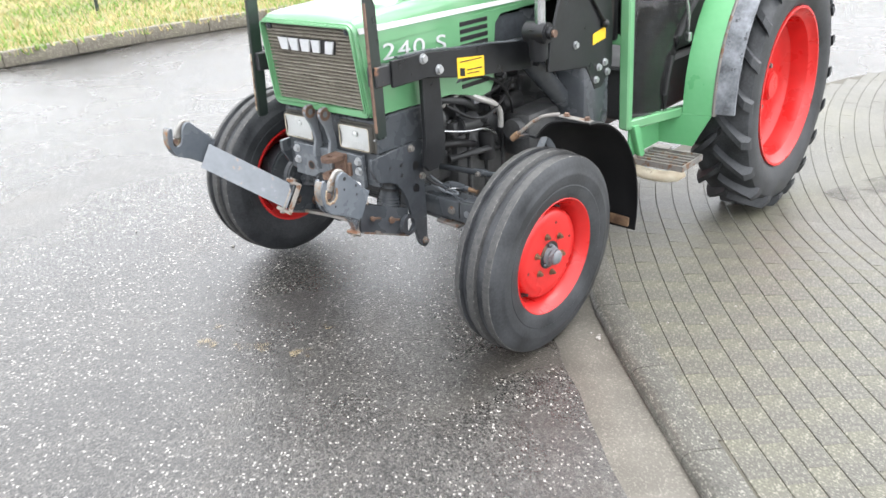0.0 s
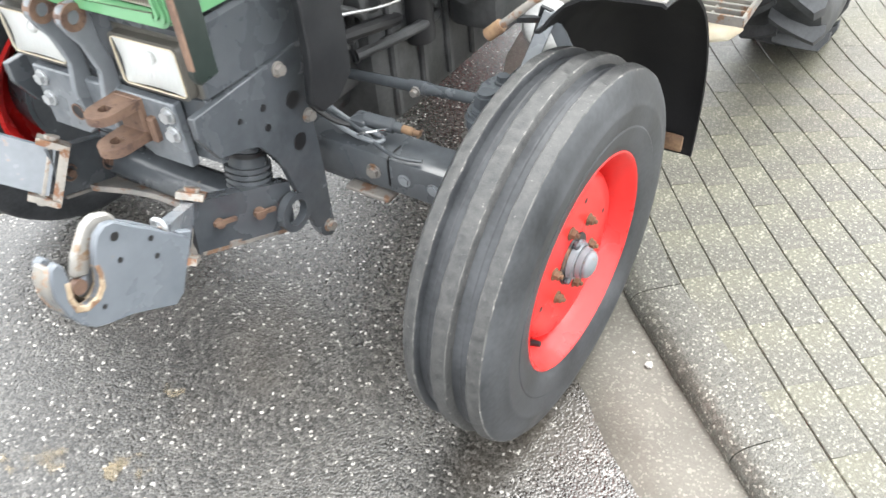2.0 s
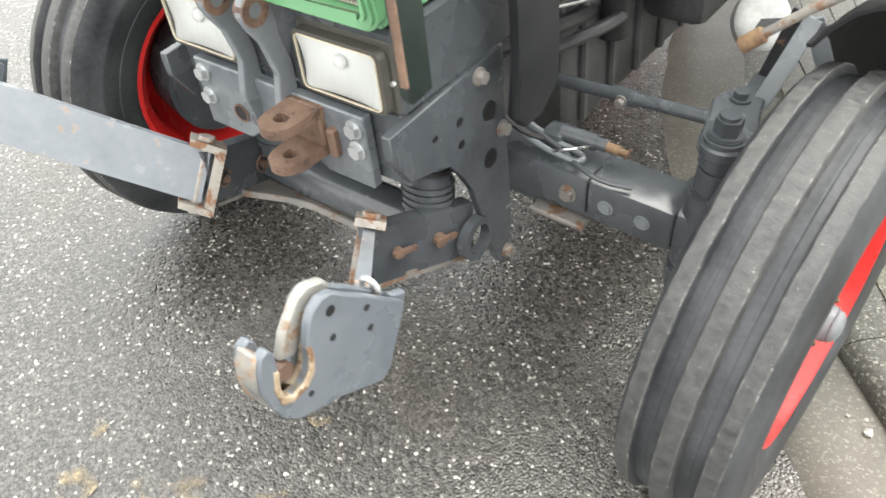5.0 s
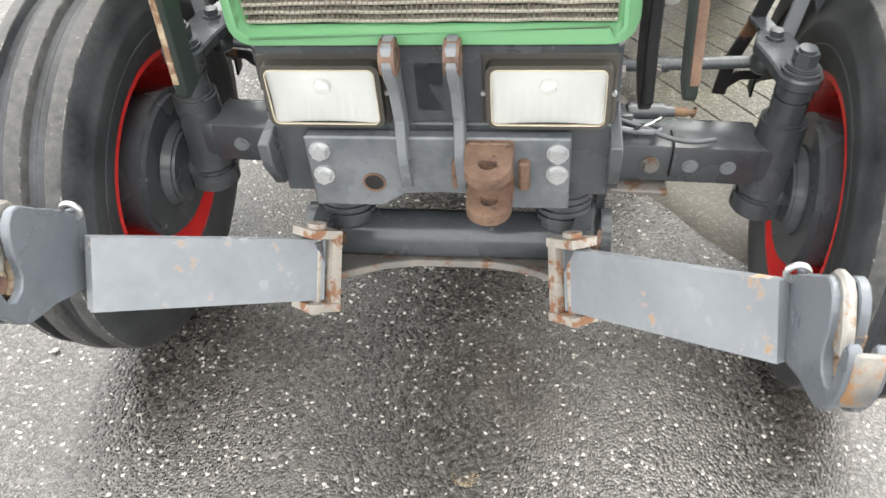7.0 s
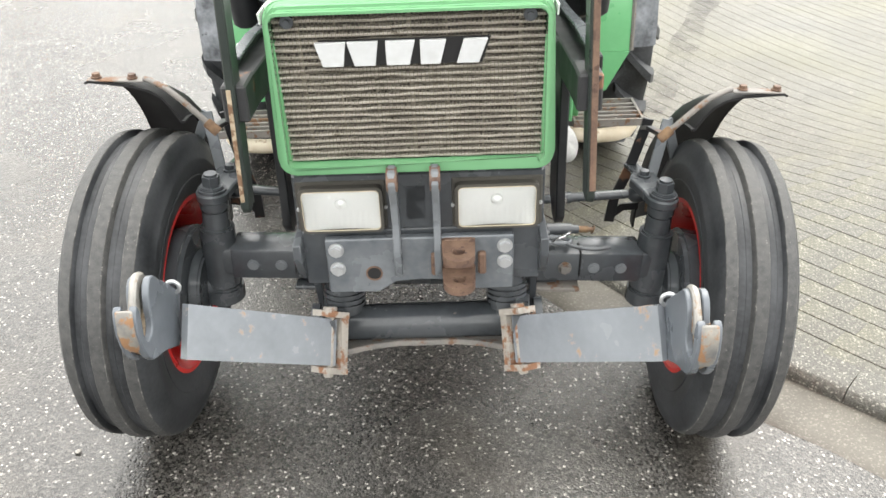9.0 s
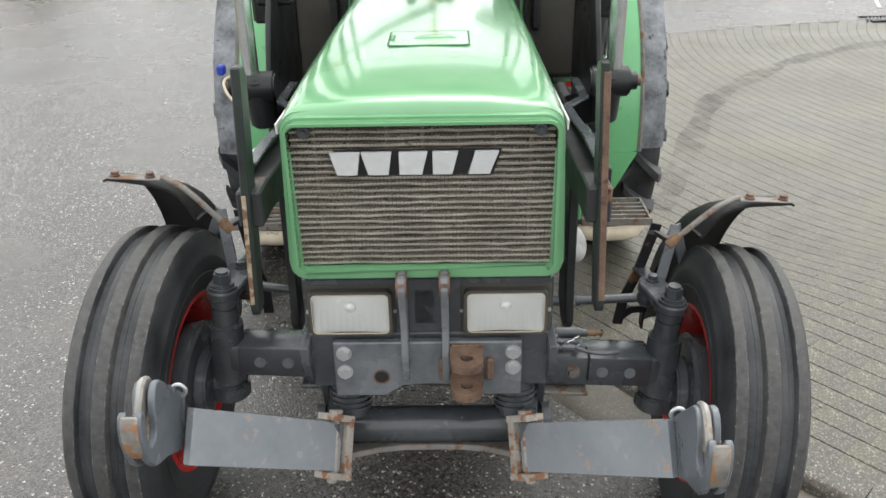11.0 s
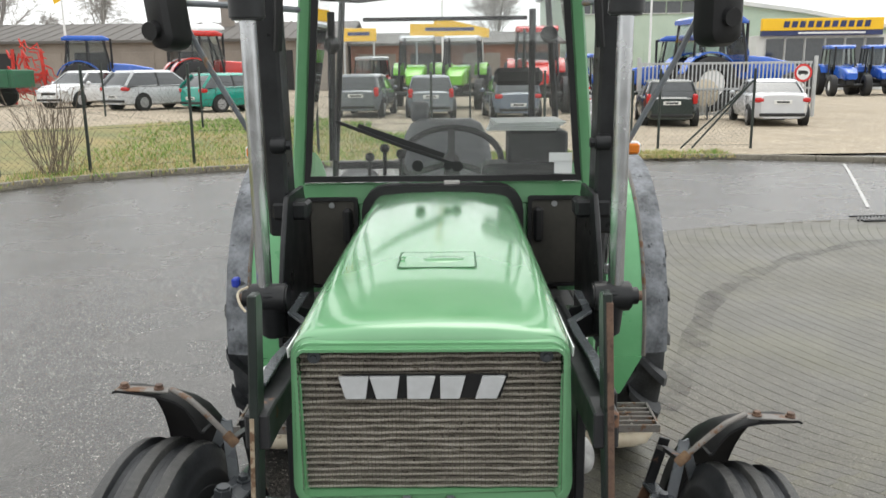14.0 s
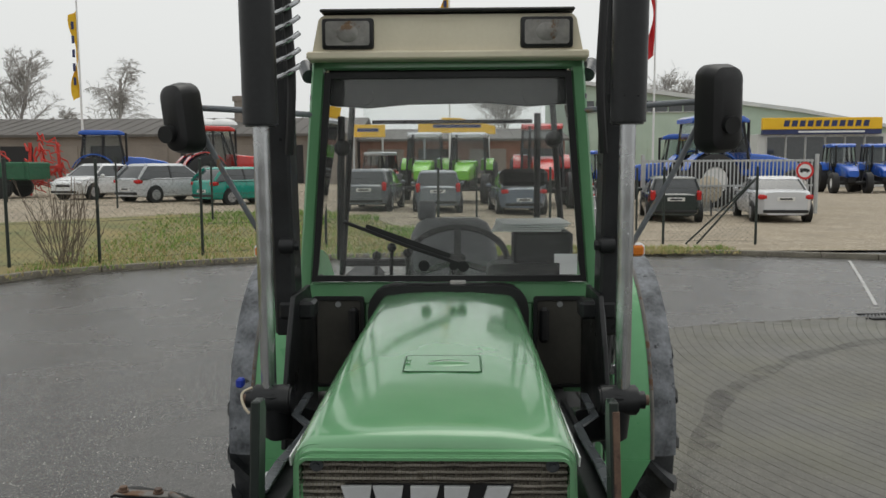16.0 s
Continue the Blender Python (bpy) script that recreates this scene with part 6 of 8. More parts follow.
# mirrors
for s in (-1, 1):
    bm = bmesh.new()
    zz = 2.05 if s < 0 else 2.06
    tube(bm, [(s * 0.495, FY - 0.01, zz), (s * 0.60, 1.04, zz + 0.005), (s * 0.88, 0.98, zz + 0.02), (s * 0.96, 0.96, zz + 0.02), (s * 0.975, 0.955, zz - 0.01)], 0.011, 10, 1)
    tube(bm, [(s * 0.885, 0.975, zz + 0.01), (s * 0.87, 0.99, 1.96), (s * 0.66, 1.12, 1.52)], 0.010, 10, 1)
    ma = part("mirror_arm", bm, LINK, tractor, "grey tubular mirror arm")
    bm = bmesh.new()
    cz = 2.03 if s < 0 else 2.05
    h, w = (0.122, 0.056) if s < 0 else (0.150, 0.070)
    o = round_rect(w, -h, h, 0.045, 5)
    loft(bm, [[(u * q, d, v * (1 - (1 - q) * 0.6)) for u, v in o] for q, d in ((0.55, -0.075), (0.85, -0.06), (1.0, -0.02), (1.0, 0.02), (0.96, 0.03))])
    bmesh.ops.transform(bm, matrix=pose(s * 0.925 + (0.012 if s < 0 else 0), 0.93, cz, 3, s * 5 - (8 if s > 0 else 0), s * 22), verts=bm.verts)
    part("mirror_head", bm, PLASTIC, ma, "black plastic mirror housing")
    bm = bmesh.new()
    cyl(bm, (s * 0.955, 0.84, cz - 0.06), (s * 0.935, 0.90, cz - 0.05), 0.03, seg=16)
    part("mirror_joint", bm, PLASTIC, ma)

# ---- rear wheels, fenders, steps ----
RC = (2.27, 0.600)
FC = (2.25, 0.655)


def rear_tyre():
    bm = bmesh.new()
    R, ri = 0.668, 0.435
    prof = [(-0.10, ri - 0.01), (-0.115, ri), (-0.135, ri + 0.03), (-0.160, ri + 0.09), (-0.163, R - 0.075), (-0.150, R - 0.03), (-0.12, R - 0.008), (-0.06, R), (0.0, R + 0.002),
            (0.06, R), (0.12, R - 0.008), (0.150, R - 0.03), (0.163, R - 0.075), (0.160, ri + 0.09), (0.135, ri + 0.03), (0.115, ri), (0.10, ri - 0.01)]
    lathe(bm, prof, 72)
    return bm


def lug_mesh():
    """One slanted tread bar, from the middle to the shoulder."""
    bm = bmesh.new()
    secs = []
    for k in range(8):
        u = k / 7
        x = -0.012 + 0.178 * u
        a = radians(15.5 * u ** 0.9)
        base = 0.660 - 0.030 * max(0, u - 0.75) * 4
        top = 0.708 - 0.002 * u - 0.045 * max(0, u - 0.86) * 7
        hw = 0.020 + 0.008 * u
        c = []
        for r, q in ((base, 1.25), (top, 0.8), (top, -0.8), (base, -1.25)):
            b = a + q * hw / 0.68
            c.append((x, r * math.cos(b), r * math.sin(b)))
        secs.append(c)
    loft(bm, secs)
    return bm


rw = []
for s in (1, -1):
    wm = pose(s * 0.845, RC[0], RC[1], 0, 0, 0 if s > 0 else 180)
    b2 = bmesh.new()
    dp = [(0.125, 0.452), (0.140, 0.452), (0.140, 0.438), (0.12, 0.426), (0.10, 0.395), (0.06, 0.385), (0.0, 0.38), (-0.03, 0.35), (-0.045, 0.25), (-0.03, 0.16), (-0.03, 0.0005),
          (-0.042, 0.0005), (-0.042, 0.16), (-0.06, 0.26), (-0.05, 0.37), (-0.11, 0.40), (-0.125, 0.43), (-0.14, 0.44), (-0.14, 0.452), (-0.125, 0.452), (-0.11, 0.42), (0.09, 0.41)]
    lathe(b2, dp, 64)
    w = part("rear_wheel", b2, RED, tractor, "large red rear wheel rim", 40, wm)
    if s > 0:
        rt = part("tyre", rear_tyre(), RUBBER, w, "large black lugged tractor tyre")
        lugr = part("tread_lug", lug_mesh(), RUBBER, w)
        b3 = lug_mesh()
        bmesh.ops.scale(b3, vec=(-1, 1, 1), verts=b3.verts)
        lugl = part("tread_lug", b3, RUBBER, w, m=pose(0, 0, 0, 9))
        for k in range(1, 20):
            again(lugr, pose(0, 0, 0, 18 * k), w)
            again(lugl, pose(0, 0, 0, 18 * k + 9), w)
    else:
        again(rt, Matrix.Identity(4), w)
        for k in range(20):
            again(lugr, pose(0, 0, 0, 18 * k), w)
            again(lugl, pose(0, 0, 0, 18 * k + 9), w)
    b2 = bmesh.new()
    cyl(b2, (-0.03, 0, 0), (0.04, 0, 0), 0.09, 0.08, 28, 0.008)
    part("rear_hub", b2, RED, w)
    for k in range(8):
        b2 = bmesh.new()
        a = radians(45 * k)
        hexbolt(b2, (-0.03, 0.13 * math.cos(a), 0.13 * math.sin(a)), (1, 0, 0), 0.014, 0.02)
        part("wheel_nut", b2, RUST_GREY, w)

for s in (1, -1):
    def arcs(bm, x0, x1, r0, r1, a0, a1, n=22, th=0.012):
        secs = []
        for k in range(n + 1):
            a = radians(a0 + (a1 - a0) * k / n)
            c = [(s * x, FC[0] + r * math.cos(a), FC[1] + r * math.sin(a)) for x, r in ((x0, r0), ((x0 + x1) / 2, (r0 + r1) / 2 + 0.006), (x1, r1), (x1, r1 - th), (x0, r0 - th))]
            secs.append(c)
        loft(bm, secs)
        return bm
    bm = arcs(bmesh.new(), 0.70, 0.855, 0.775, 0.765, 184, 20)
    fd = part("rear_fender", bm, GREEN_WORN, tractor, "green rear fender")
    bm = arcs(bmesh.new(), 0.855, 0.875, 0.768, 0.765, 184, 20)
    part("fender_trim", bm, RUST_GREY, fd)
    bm = arcs(bmesh.new(), 0.872, 0.968, 0.768, 0.752, 183, 20, th=0.014)
    part("fender_lip", bm, RUBBER_DUST, fd, "scuffed grey rubber fender lip")
    # inner wall of the fender
    bm = bmesh.new()
    o = [(FC[0] + 0.77 * math.cos(radians(a)), FC[1] + 0.77 * math.sin(radians(a))) for a in range(184, 15, -8)]
    plate(bm, o, 0.012, Matrix.Translation((s * 0.705 - 0.006, 0, 0)) @ YZ)
    part("fender_wall", bm, GREEN_WORN, fd)
    # lower apron with the step
    bm = bmesh.new()
    loft(bm, [[(s * 0.56, 1.475, 0.60), (s * 0.855, 1.475, 0.60), (s * 0.855, 1.49, 0.60), (s * 0.56, 1.49, 0.60)],
              [(s * 0.56, 1.475, 0.43), (s * 0.765, 1.475, 0.43), (s * 0.765, 1.49, 0.43), (s * 0.56, 1.49, 0.43)]])
    box(bm, (s * 0.565, 1.32, 0.51), (0.014, 0.34, 0.17), 0.003)
    plate(bm, [(1.13, 0.60), (1.19, 0.60), (1.27, 0.40), (1.22, 0.40)], 0.03, Matrix.Translation((s * 0.575 - (0.03 if s < 0 else 0), 0, 0)) @ YZ, 0.003)
    part("step_apron", bm, GREEN_WORN, tractor, "green apron over the step")
    bm = bmesh.new()
    ring_plate(bm, [(0.58, 1.155), (0.866, 1.155), (0.866, 1.39), (0.58, 1.39)], [(0.59, 1.165), (0.856, 1.165), (0.856, 1.38), (0.59, 1.38)], 0.03, pose(0, 0, 0.395))
    if s < 0:
        bmesh.ops.scale(bm, vec=(-1, 1, 1), verts=bm.verts)
    stp = part("step", bm, RUST_GREY, tractor, "worn open grating step")
    for k in range(4):
        bm = bmesh.new()
        box(bm, (s * 0.723, 1.208 + k * 0.042, 0.411), (0.266, 0.010, 0.026), 0.002)
        part("step_slat", bm, RUST_GREY, stp)
    for x in (0.67, 0.76):
        bm = bmesh.new()
        box(bm, (s * x, 1.2725, 0.405), (0.010, 0.215, 0.018), 0.002)
        part("step_rib", bm, RUST_GREY, stp)
    bm = bmesh.new()
    tube(bm, [(s * 0.56, 1.22, 0.345), (s * 0.66, 1.20, 0.335), (s * 0.80, 1.20, 0.345), (s * 0.83, 1.235, 0.37)], 0.030, 12, 1)
    part("step_tube", bm, BEIGE, tractor, "weathered beige tube under the step")
    bm = bmesh.new()
    box(bm, (s * 0.70, 1.12, 1.545), (0.06, 0.05, 0.05), 0.01)
    il = part("indicator", bm, WHITE, tractor, "indicator lamp beside the fender")
    bm = bmesh.new()
    box(bm, (s * 0.70, 1.088, 1.545), (0.045, 0.02, 0.04), 0.008)
    part("indicator_lens", bm, ORANGE, il)


# ---- paving: blocks, kerb stones, gutter slabs ----
def block(w, l, h, ch=0.005):
    """A paving block with chamfered top edges."""
    bm = bmesh.new()
    V = []
    for z, k in ((-h, 0), (-ch, 0), (0, ch)):
        V.append([bm.verts.new((sx * (w / 2 - k), sy * (l / 2 - k * 0.1), z)) for sx, sy in ((-1, -1), (1, -1), (1, 1), (-1, 1))])
    for a, b in zip(V, V[1:]):
        for i in range(4):
            bm.faces.new((a[i], a[(i + 1) % 4], b[(i + 1) % 4], b[i]))
    bm.faces.new(V[-1])
    return bm


# the rows are wide arcs round one centre far out in the yard
ARC = Vector((8.39, 5.96))
first = None
joined = bmesh.new()
near = 0
prng = random.Random(11)
for r in range(6, 140):
    rad = 0.1015 * r
    shift = prng.random()
    for c in range(int(2 * math.pi * rad / 0.2)):
        th = 0.2 * (c + shift) / rad
        p = ARC + Vector((math.cos(th), math.sin(th))) * rad
        turn = math.degrees(th)
        if p.x > 11 or p.y > 9 or p.y < -5.0 or side(p.x, p.y) < 0.098:
            continue
        z = yard_z(p.x, p.y) + prng.uniform(-0.0004, 0.0004)
        fall = math.atan((yard_z(p.x, p.y + 0.05) - yard_z(p.x, p.y - 0.05)) / 0.1)
        m = Matrix.Translation((p.x, p.y, z)) @ Matrix.Rotation(fall, 4, "X") @ pose(0, 0, 0, prng.uniform(-0.12, 0.12), prng.uniform(-0.3, 0.3), turn + prng.uniform(-0.3, 0.3))
        if near < 300 and 0.5 < p.x < 2.15 and -0.9 < p.y < 2.2 and (p - Vector((1.25, 0.5))).length < 1.35:
            near += 1
            if first is None:
                first = part("paving_block", block(0.0992, 0.2002, 0.03, 0.0025), PAVER, pavement, smooth=0, m=m)
            else:
                again(first, m)
        else:
            V = []
            for k, zz in ((0, -0.010), (0, -0.0025), (0.0025, 0)):
                V.append([joined.verts.new(m @ Vector((sx * (0.0495 - k), sy * (0.1001 - k * 0.1), zz))) for sx, sy in ((-1, -1), (1, -1), (1, 1), (-1, 1))])
            for a, b in zip(V, V[1:]):
                for i in range(4):
                    joined.faces.new((a[i], a[(i + 1) % 4], b[(i + 1) % 4], b[i]))
            joined.faces.new(V[-1])
me = bpy.data.meshes.new("paving_blocks")
joined.to_mesh(me)
joined.free()
me.materials.append(PAVER)
rest = new("paving_blocks", me)
rest.parent = pavement
tagged(rest, "grey concrete paving blocks", kind="stuff")

kerbside = [p for p in along(KERBLINE, 0.52) if p.y < 3.0]
heads = [(b - a).normalized() for a, b in zip(kerbside, kerbside[1:])]
for k, (a, b) in enumerate(zip(kerbside, kerbside[1:])):
    d = heads[k]
    before, after = heads[max(k - 1, 0)], heads[min(k + 1, len(heads) - 1)]
    ta = math.tan(math.atan2(before.x * d.y - before.y * d.x, before.dot(d)) / 2)
    tb = math.tan(math.atan2(d.x * after.y - d.y * after.x, d.dot(after)) / 2)
    c = (a + b) / 2 + Vector((d.y, -d.x)) * 0.0675
    L = (b - a).length
    bm = bmesh.new()
    # bull-nosed section: rounded towards the gutter, flush with the blocks behind; the ends are mitred
    sec = [(0.075, -0.12), (0.075, -0.034), (0.071, -0.022), (0.061, -0.010), (0.046, -0.003), (0.026, 0.0), (-0.064, 0.0), (-0.066, -0.003), (-0.066, -0.12)]
    loft(bm, [[(x + (v - 0.0675) * t, v, z) for v, z in sec] for x, t in ((-L / 2 + 0.0015, ta), (-L / 2 + 0.006, ta), (L / 2 - 0.006, -tb), (L / 2 - 0.0015, -tb))])
    part("kerb_stone", bm, KERB, pavement, m=pose(c.x, c.y, yard_z(c.x, c.y) + 0.001, 0, 0, math.degrees(math.atan2(d.y, d.x))))

# the gutter: one poured strip of concrete with a few hairline joints
bm = bmesh.new()
gp = [p for p in along(KERBLINE, 0.06) if p.y < 3.0]
rows = []
for i, a in enumerate(gp):
    d = (gp[min(i + 1, len(gp) - 1)] - gp[max(i - 1, 0)]).normalized()
    nrm = Vector((d.y, -d.x))
    row = []
    for w_, dz_ in ((-0.03, 0.008), (0.02, 0.009), (0.12, 0.007), (0.225 + 0.012 * noise.noise(Vector((i * 0.3, 0, 0))), 0.004), (0.25, -0.02)):
        q = a - nrm * w_
        row.append(bm.verts.new((q.x, q.y, ground_z(q.x, q.y) + dz_ + (-0.003 if i % 16 == 5 else 0))))
    rows.append(row)
for A, B in zip(rows, rows[1:]):
    for i in range(4):
        bm.faces.new((A[i], A[i + 1], B[i + 1], B[i]))
tagged(part("gutter", bm, GUTTER, smooth=180), "smooth poured concrete gutter along the kerb", "gutter", kind="structure")

# drain grate at the far edge of the paving
bm = bmesh.new()
for k in range(14):
    box(bm, (0.045 * k - 0.29, 0, 0.0), (0.022, 0.26, 0.02), 0.003, pose(0, 0, 0, 0, 0, -30))
box(bm, (0, 0.16, 0), (0.64, 0.03, 0.022), 0.003)
box(bm, (0, -0.16, 0), (0.64, 0.03, 0.022), 0.003)
bm2 = part("drain_grate", bm, BLACK, None, m=pose(5.48, 8.07, yard_z(5, 8.0) + 0.008, 0, 0, 3))
tagged(bm2, "cast iron drain grate at the edge of the paving", "drain grate")

# dirt and pebbles on the road near the wheel
def pebble(r):
    bm = bmesh.new()
    bmesh.ops.create_icosphere(bm, subdivisions=1, radius=r)
    for v in bm.verts:
        v.co *= 1 + 0.35 * noise.noise(v.co / r * 1.3)
        v.co.z *= 0.65
    return bm


peb = [part("pebble", pebble(0.011), PEBBLE)]
tagged(peb[0], "small pale pebble lying on the gutter", "pebble", "pebbles on the ground")
peb[0].matrix_basis = pose(0.968, 0.117, ground_z(0.968, 0.117) + 0.014)
prng = random.Random(5)
spots = [(0.92, 0.14, 0.5), (0.955, 0.15, 0.45), (-1.027, -0.242, 0.9), (-1.62, -0.45, 0.6), (-1.3, -0.9, 0.5), (1.30, 0.40, 0.6), (1.18, 0.33, 0.5), (1.36, 0.62, 0.5), (1.62, 0.34, 0.5)]
spots += [(prng.uniform(-4, 4), prng.uniform(-2.5, 5.5), prng.uniform(0.25, 0.8)) for _ in range(70)]
for x, y, q in spots:
    sd = side(x, y)
    z = yard_z(x, y) if sd > 0 else ground_z(x, y) + (0.008 if sd > -0.25 else 0)
    c = copy_thing(peb[0], pose(x, y, z + 0.004 * q, 0, 0, prng.uniform(0, 360)))
    c.scale = (q, q, q)
# ---- verge, kerb and gravel lot behind the road ----
ROADSIDE = [Vector(p) for p in ((-9.0, -6.0), (-8.8, -1.0), (-8.75, 2.2), (-8.65, 4.0), (-8.15, 6.3), (-7.95, 9.0), (-7.35, 11.4), (-5.95, 12.5), (-3.8, 13.75), (0.0, 14.5), (4.2, 14.6), (6.0, 14.5),
                                (8.2, 13.6), (12.0, 12.6))]


def lot_z(x, y):
    far = min(0.58, max(0.05, 0.24 - 0.026 * x))
    return 0.07 + (far - 0.07) * smoothstep(14.5, 25.0, y)


xs2 = [-60 + 4 * k for k in range(31)]
ys2 = [14.9 + 1.2 * k for k in range(14)] + [34, 40, 50, 62, 80]
bm = bmesh.new()
rows = [[bm.verts.new((x, y, lot_z(x, y))) for x in xs2] for y in ys2]
for A, B in zip(rows, rows[1:]):
    for i in range(len(xs2) - 1):
        bm.faces.new((A[i], A[i + 1], B[i + 1], B[i]))
tagged(part("gravel_lot", bm, GRAVEL, smooth=180), "sandy gravel parking lot with damp patches", "gravel", kind="structure")

RS = along(ROADSIDE, 1.0)
norms = []
for i in range(len(RS)):
    d = (RS[min(i + 1, len(RS) - 1)] - RS[max(i - 1, 0)]).normalized()
    norms.append(Vector((-d.y, d.x)))


def verge_point(i, t):
    p, nn = RS[i], norms[i]
    if p.y < 11.2:
        q = p + Vector((-1, 0.25)) * 10 * t
    else:
        wide = 11.0 if p.x < -2 else max(0.5, 11.0 - 3.6 * (p.x + 2))
        q = p + Vector((-0.12, 1.0)) * wide * t
    z = 0.075 + 0.35 * t * (1 if p.y < 11.2 else 0)
    z = max(z, lot_z(q.x, q.y) + 0.02 + 0.03 * (1 - t)) if q.y > 14.9 else z + 0.02
    return Vector((q.x, q.y, z + 0.02 * noise.noise(Vector((q.x, q.y, 0)) * 1.1)))


bm = bmesh.new()
rows = [[bm.verts.new(verge_point(i, k / 9)) for k in range(10)] for i in range(len(RS)) if RS[i].x < 7.2]
for A, B in zip(rows, rows[1:]):
    for i in range(9):
        bm.faces.new((A[i], A[i + 1], B[i + 1], B[i]))
tagged(part("grass_verge", bm, TURF, smooth=180), "rough winter grass verge beside the road", "verge", kind="structure")
bm = bmesh.new()
prng = random.Random(21)
for _ in range(30000):
    i = prng.randrange(len(rows) - 1)
    t = prng.random() ** 1.3
    if RS[i].x > 4.5 and prng.random() > 0.35:
        continue
    p = verge_point(i, t) + Vector((prng.uniform(-0.5, 0.5), prng.uniform(-0.5, 0.5), -0.01))
    n = noise.noise(Vector((p.x, p.y, 3)) * 0.5)
    hgt = prng.uniform(0.04, 0.13) * (1.0 + 0.6 * n)
    for _k in range(3):
        a = prng.uniform(0, 6.28)
        w = Vector((math.cos(a), math.sin(a), 0)) * prng.uniform(0.005, 0.013)
        lean = Vector((prng.uniform(-0.07, 0.07), prng.uniform(-0.07, 0.07), hgt))
        f = bm.faces.new((bm.verts.new(p - w), bm.verts.new(p + w), bm.verts.new(p + lean)))
        f.material_index = 0 if prng.random() < 0.30 + 0.60 * n + 0.55 * t else 1
BLADE = surf("grass_blade", (0.11, 0.26, 0.035), (0.24, 0.38, 0.075), (0.6, 0.8), scale=2, fine=20, bump=0.0)
DRY = surf("dry_grass", (0.42, 0.34, 0.15), (0.55, 0.46, 0.24), (0.7, 0.9), scale=2, fine=20, bump=0.0)
tagged(part("grass", bm, [BLADE, DRY], smooth=0), "mixed green and straw-coloured winter grass", "grass", kind="stuff")

kerb2 = tagged(new("roadside_kerb"), "weathered concrete kerb along the grass", "kerb", kind="structure")
for k, (a, b) in enumerate(zip(RS, RS[1:])):
    d = b - a
    c = (a + b) / 2
    bm = bmesh.new()
    box(bm, (0, 0, 0), (d.length - 0.008, 0.13, 0.20), 0.02, None, 2)
    part("kerb_stone", bm, KERB2, kerb2, m=pose(c.x, c.y, 0.03, 0, 0, math.degrees(math.atan2(d.y, d.x))))

# white line on the far road
bm = bmesh.new()
a, b = Vector((7.6, 13.4, 0)), Vector((5.75, 8.9, 0))
nrm = (b - a).cross(Vector((0, 0, 1))).normalized() * 0.025
for k in range(12):
    p, q = a + (b - a) * (k / 12), a + (b - a) * ((k + 1) / 12)
    bm.faces.new([bm.verts.new(v + Vector((0, 0, ground_z(v.x, v.y) + 0.006))) for v in (p - nrm, p + nrm, q + nrm, q - nrm)])
tagged(part("road_line", bm, surf("worn_line", (0.34, 0.34, 0.33), (0.50, 0.50, 0.49), fine=40, spots=((0.09, 0.09, 0.09), 0.08, 12)), smooth=0), "worn white line painted on the road", "road marking", kind="structure")

# ---- fences ----
def post_thing(x, y, z, h, r=0.03, lean=0.0, name="fence_post"):
    bm = bmesh.new()
    cyl(bm, (0, 0, -0.1), (lean, 0, h), r, r * 0.95, 10)
    ball(bm, (lean, 0, h), r * 1.05, 8, 5, (1, 1, 0.5))
    ob = part(name, bm, FENCEGREEN, m=pose(x, y, z))
    return tagged(ob, "dark green steel post of the wire fence", "fence post", "posts of the wire fence")


FENCEGREEN = surf("fence_green", (0.012, 0.02, 0.016), (0.025, 0.035, 0.03), (0.4, 0.6), fine=60)
FPOSTS = [(-13.2, -2.2), (-11.6, 1.2), (-10.7, 4.5), (-9.9, 8.0), (-8.9, 11.1), (-7.75, 12.3), (-6.42, 12.95), (-4.92, 14.3), (-2.6, 15.4), (-0.2, 16.0), (2.3, 16.3), (4.87, 16.4), (6.88, 16.2)]
FB = [(-22.0, 31.0), (-16.5, 28.5), (-10.9, 24.9), (-6.75, 21.4), (-3.0, 20.5), (0.8, 20.3), (5.1, 20.0)]


def wire_net(a, b, za, zb, h, name="wire_netting"):
    """Chain link netting between two posts: two families of slanting wires."""
    bm = bmesh.new()
    A, B = Vector((*a, za)), Vector((*b, zb))
    L = (B - A).length
    d = (B - A) / L
    up = Vector((0, 0, 1))
    st = 0.11
    n = int((L + h) / st)
    w = 0.0013
    for sgn in (0, 1):
        for k in range(n):
            u0 = k * st - h
            p, q = (u0, 0.0), (u0 + h, h)
            t0, t1 = max(0, -p[0] / h), min(1, (L - p[0]) / h)
            if t1 <= t0:
                continue
            P = [A + d * (p[0] + h * t) + up * (h * t if not sgn else h * (1 - t)) for t in (t0, t1)]
            o = up.cross(d) * w
            s_ = (P[1] - P[0]).normalized().cross(up.cross(d)) * w
            bm.faces.new([bm.verts.new(v) for v in (P[0] - s_, P[0] + s_, P[1] + s_, P[1] - s_)])
    for z in (0.05, h * 0.5, h - 0.02):
        cyl(bm, A + up * z, B + up * z, 0.003, seg=4)
    ob = part(name, bm, FENCEGREEN, smooth=0)
    return tagged(ob, "dark green chain link netting between posts", "fence", "netting of the wire fence", "stuff")


def base_z(x, y):
    return lot_z(x, y) + 0.03 if y > 14.9 else 0.10


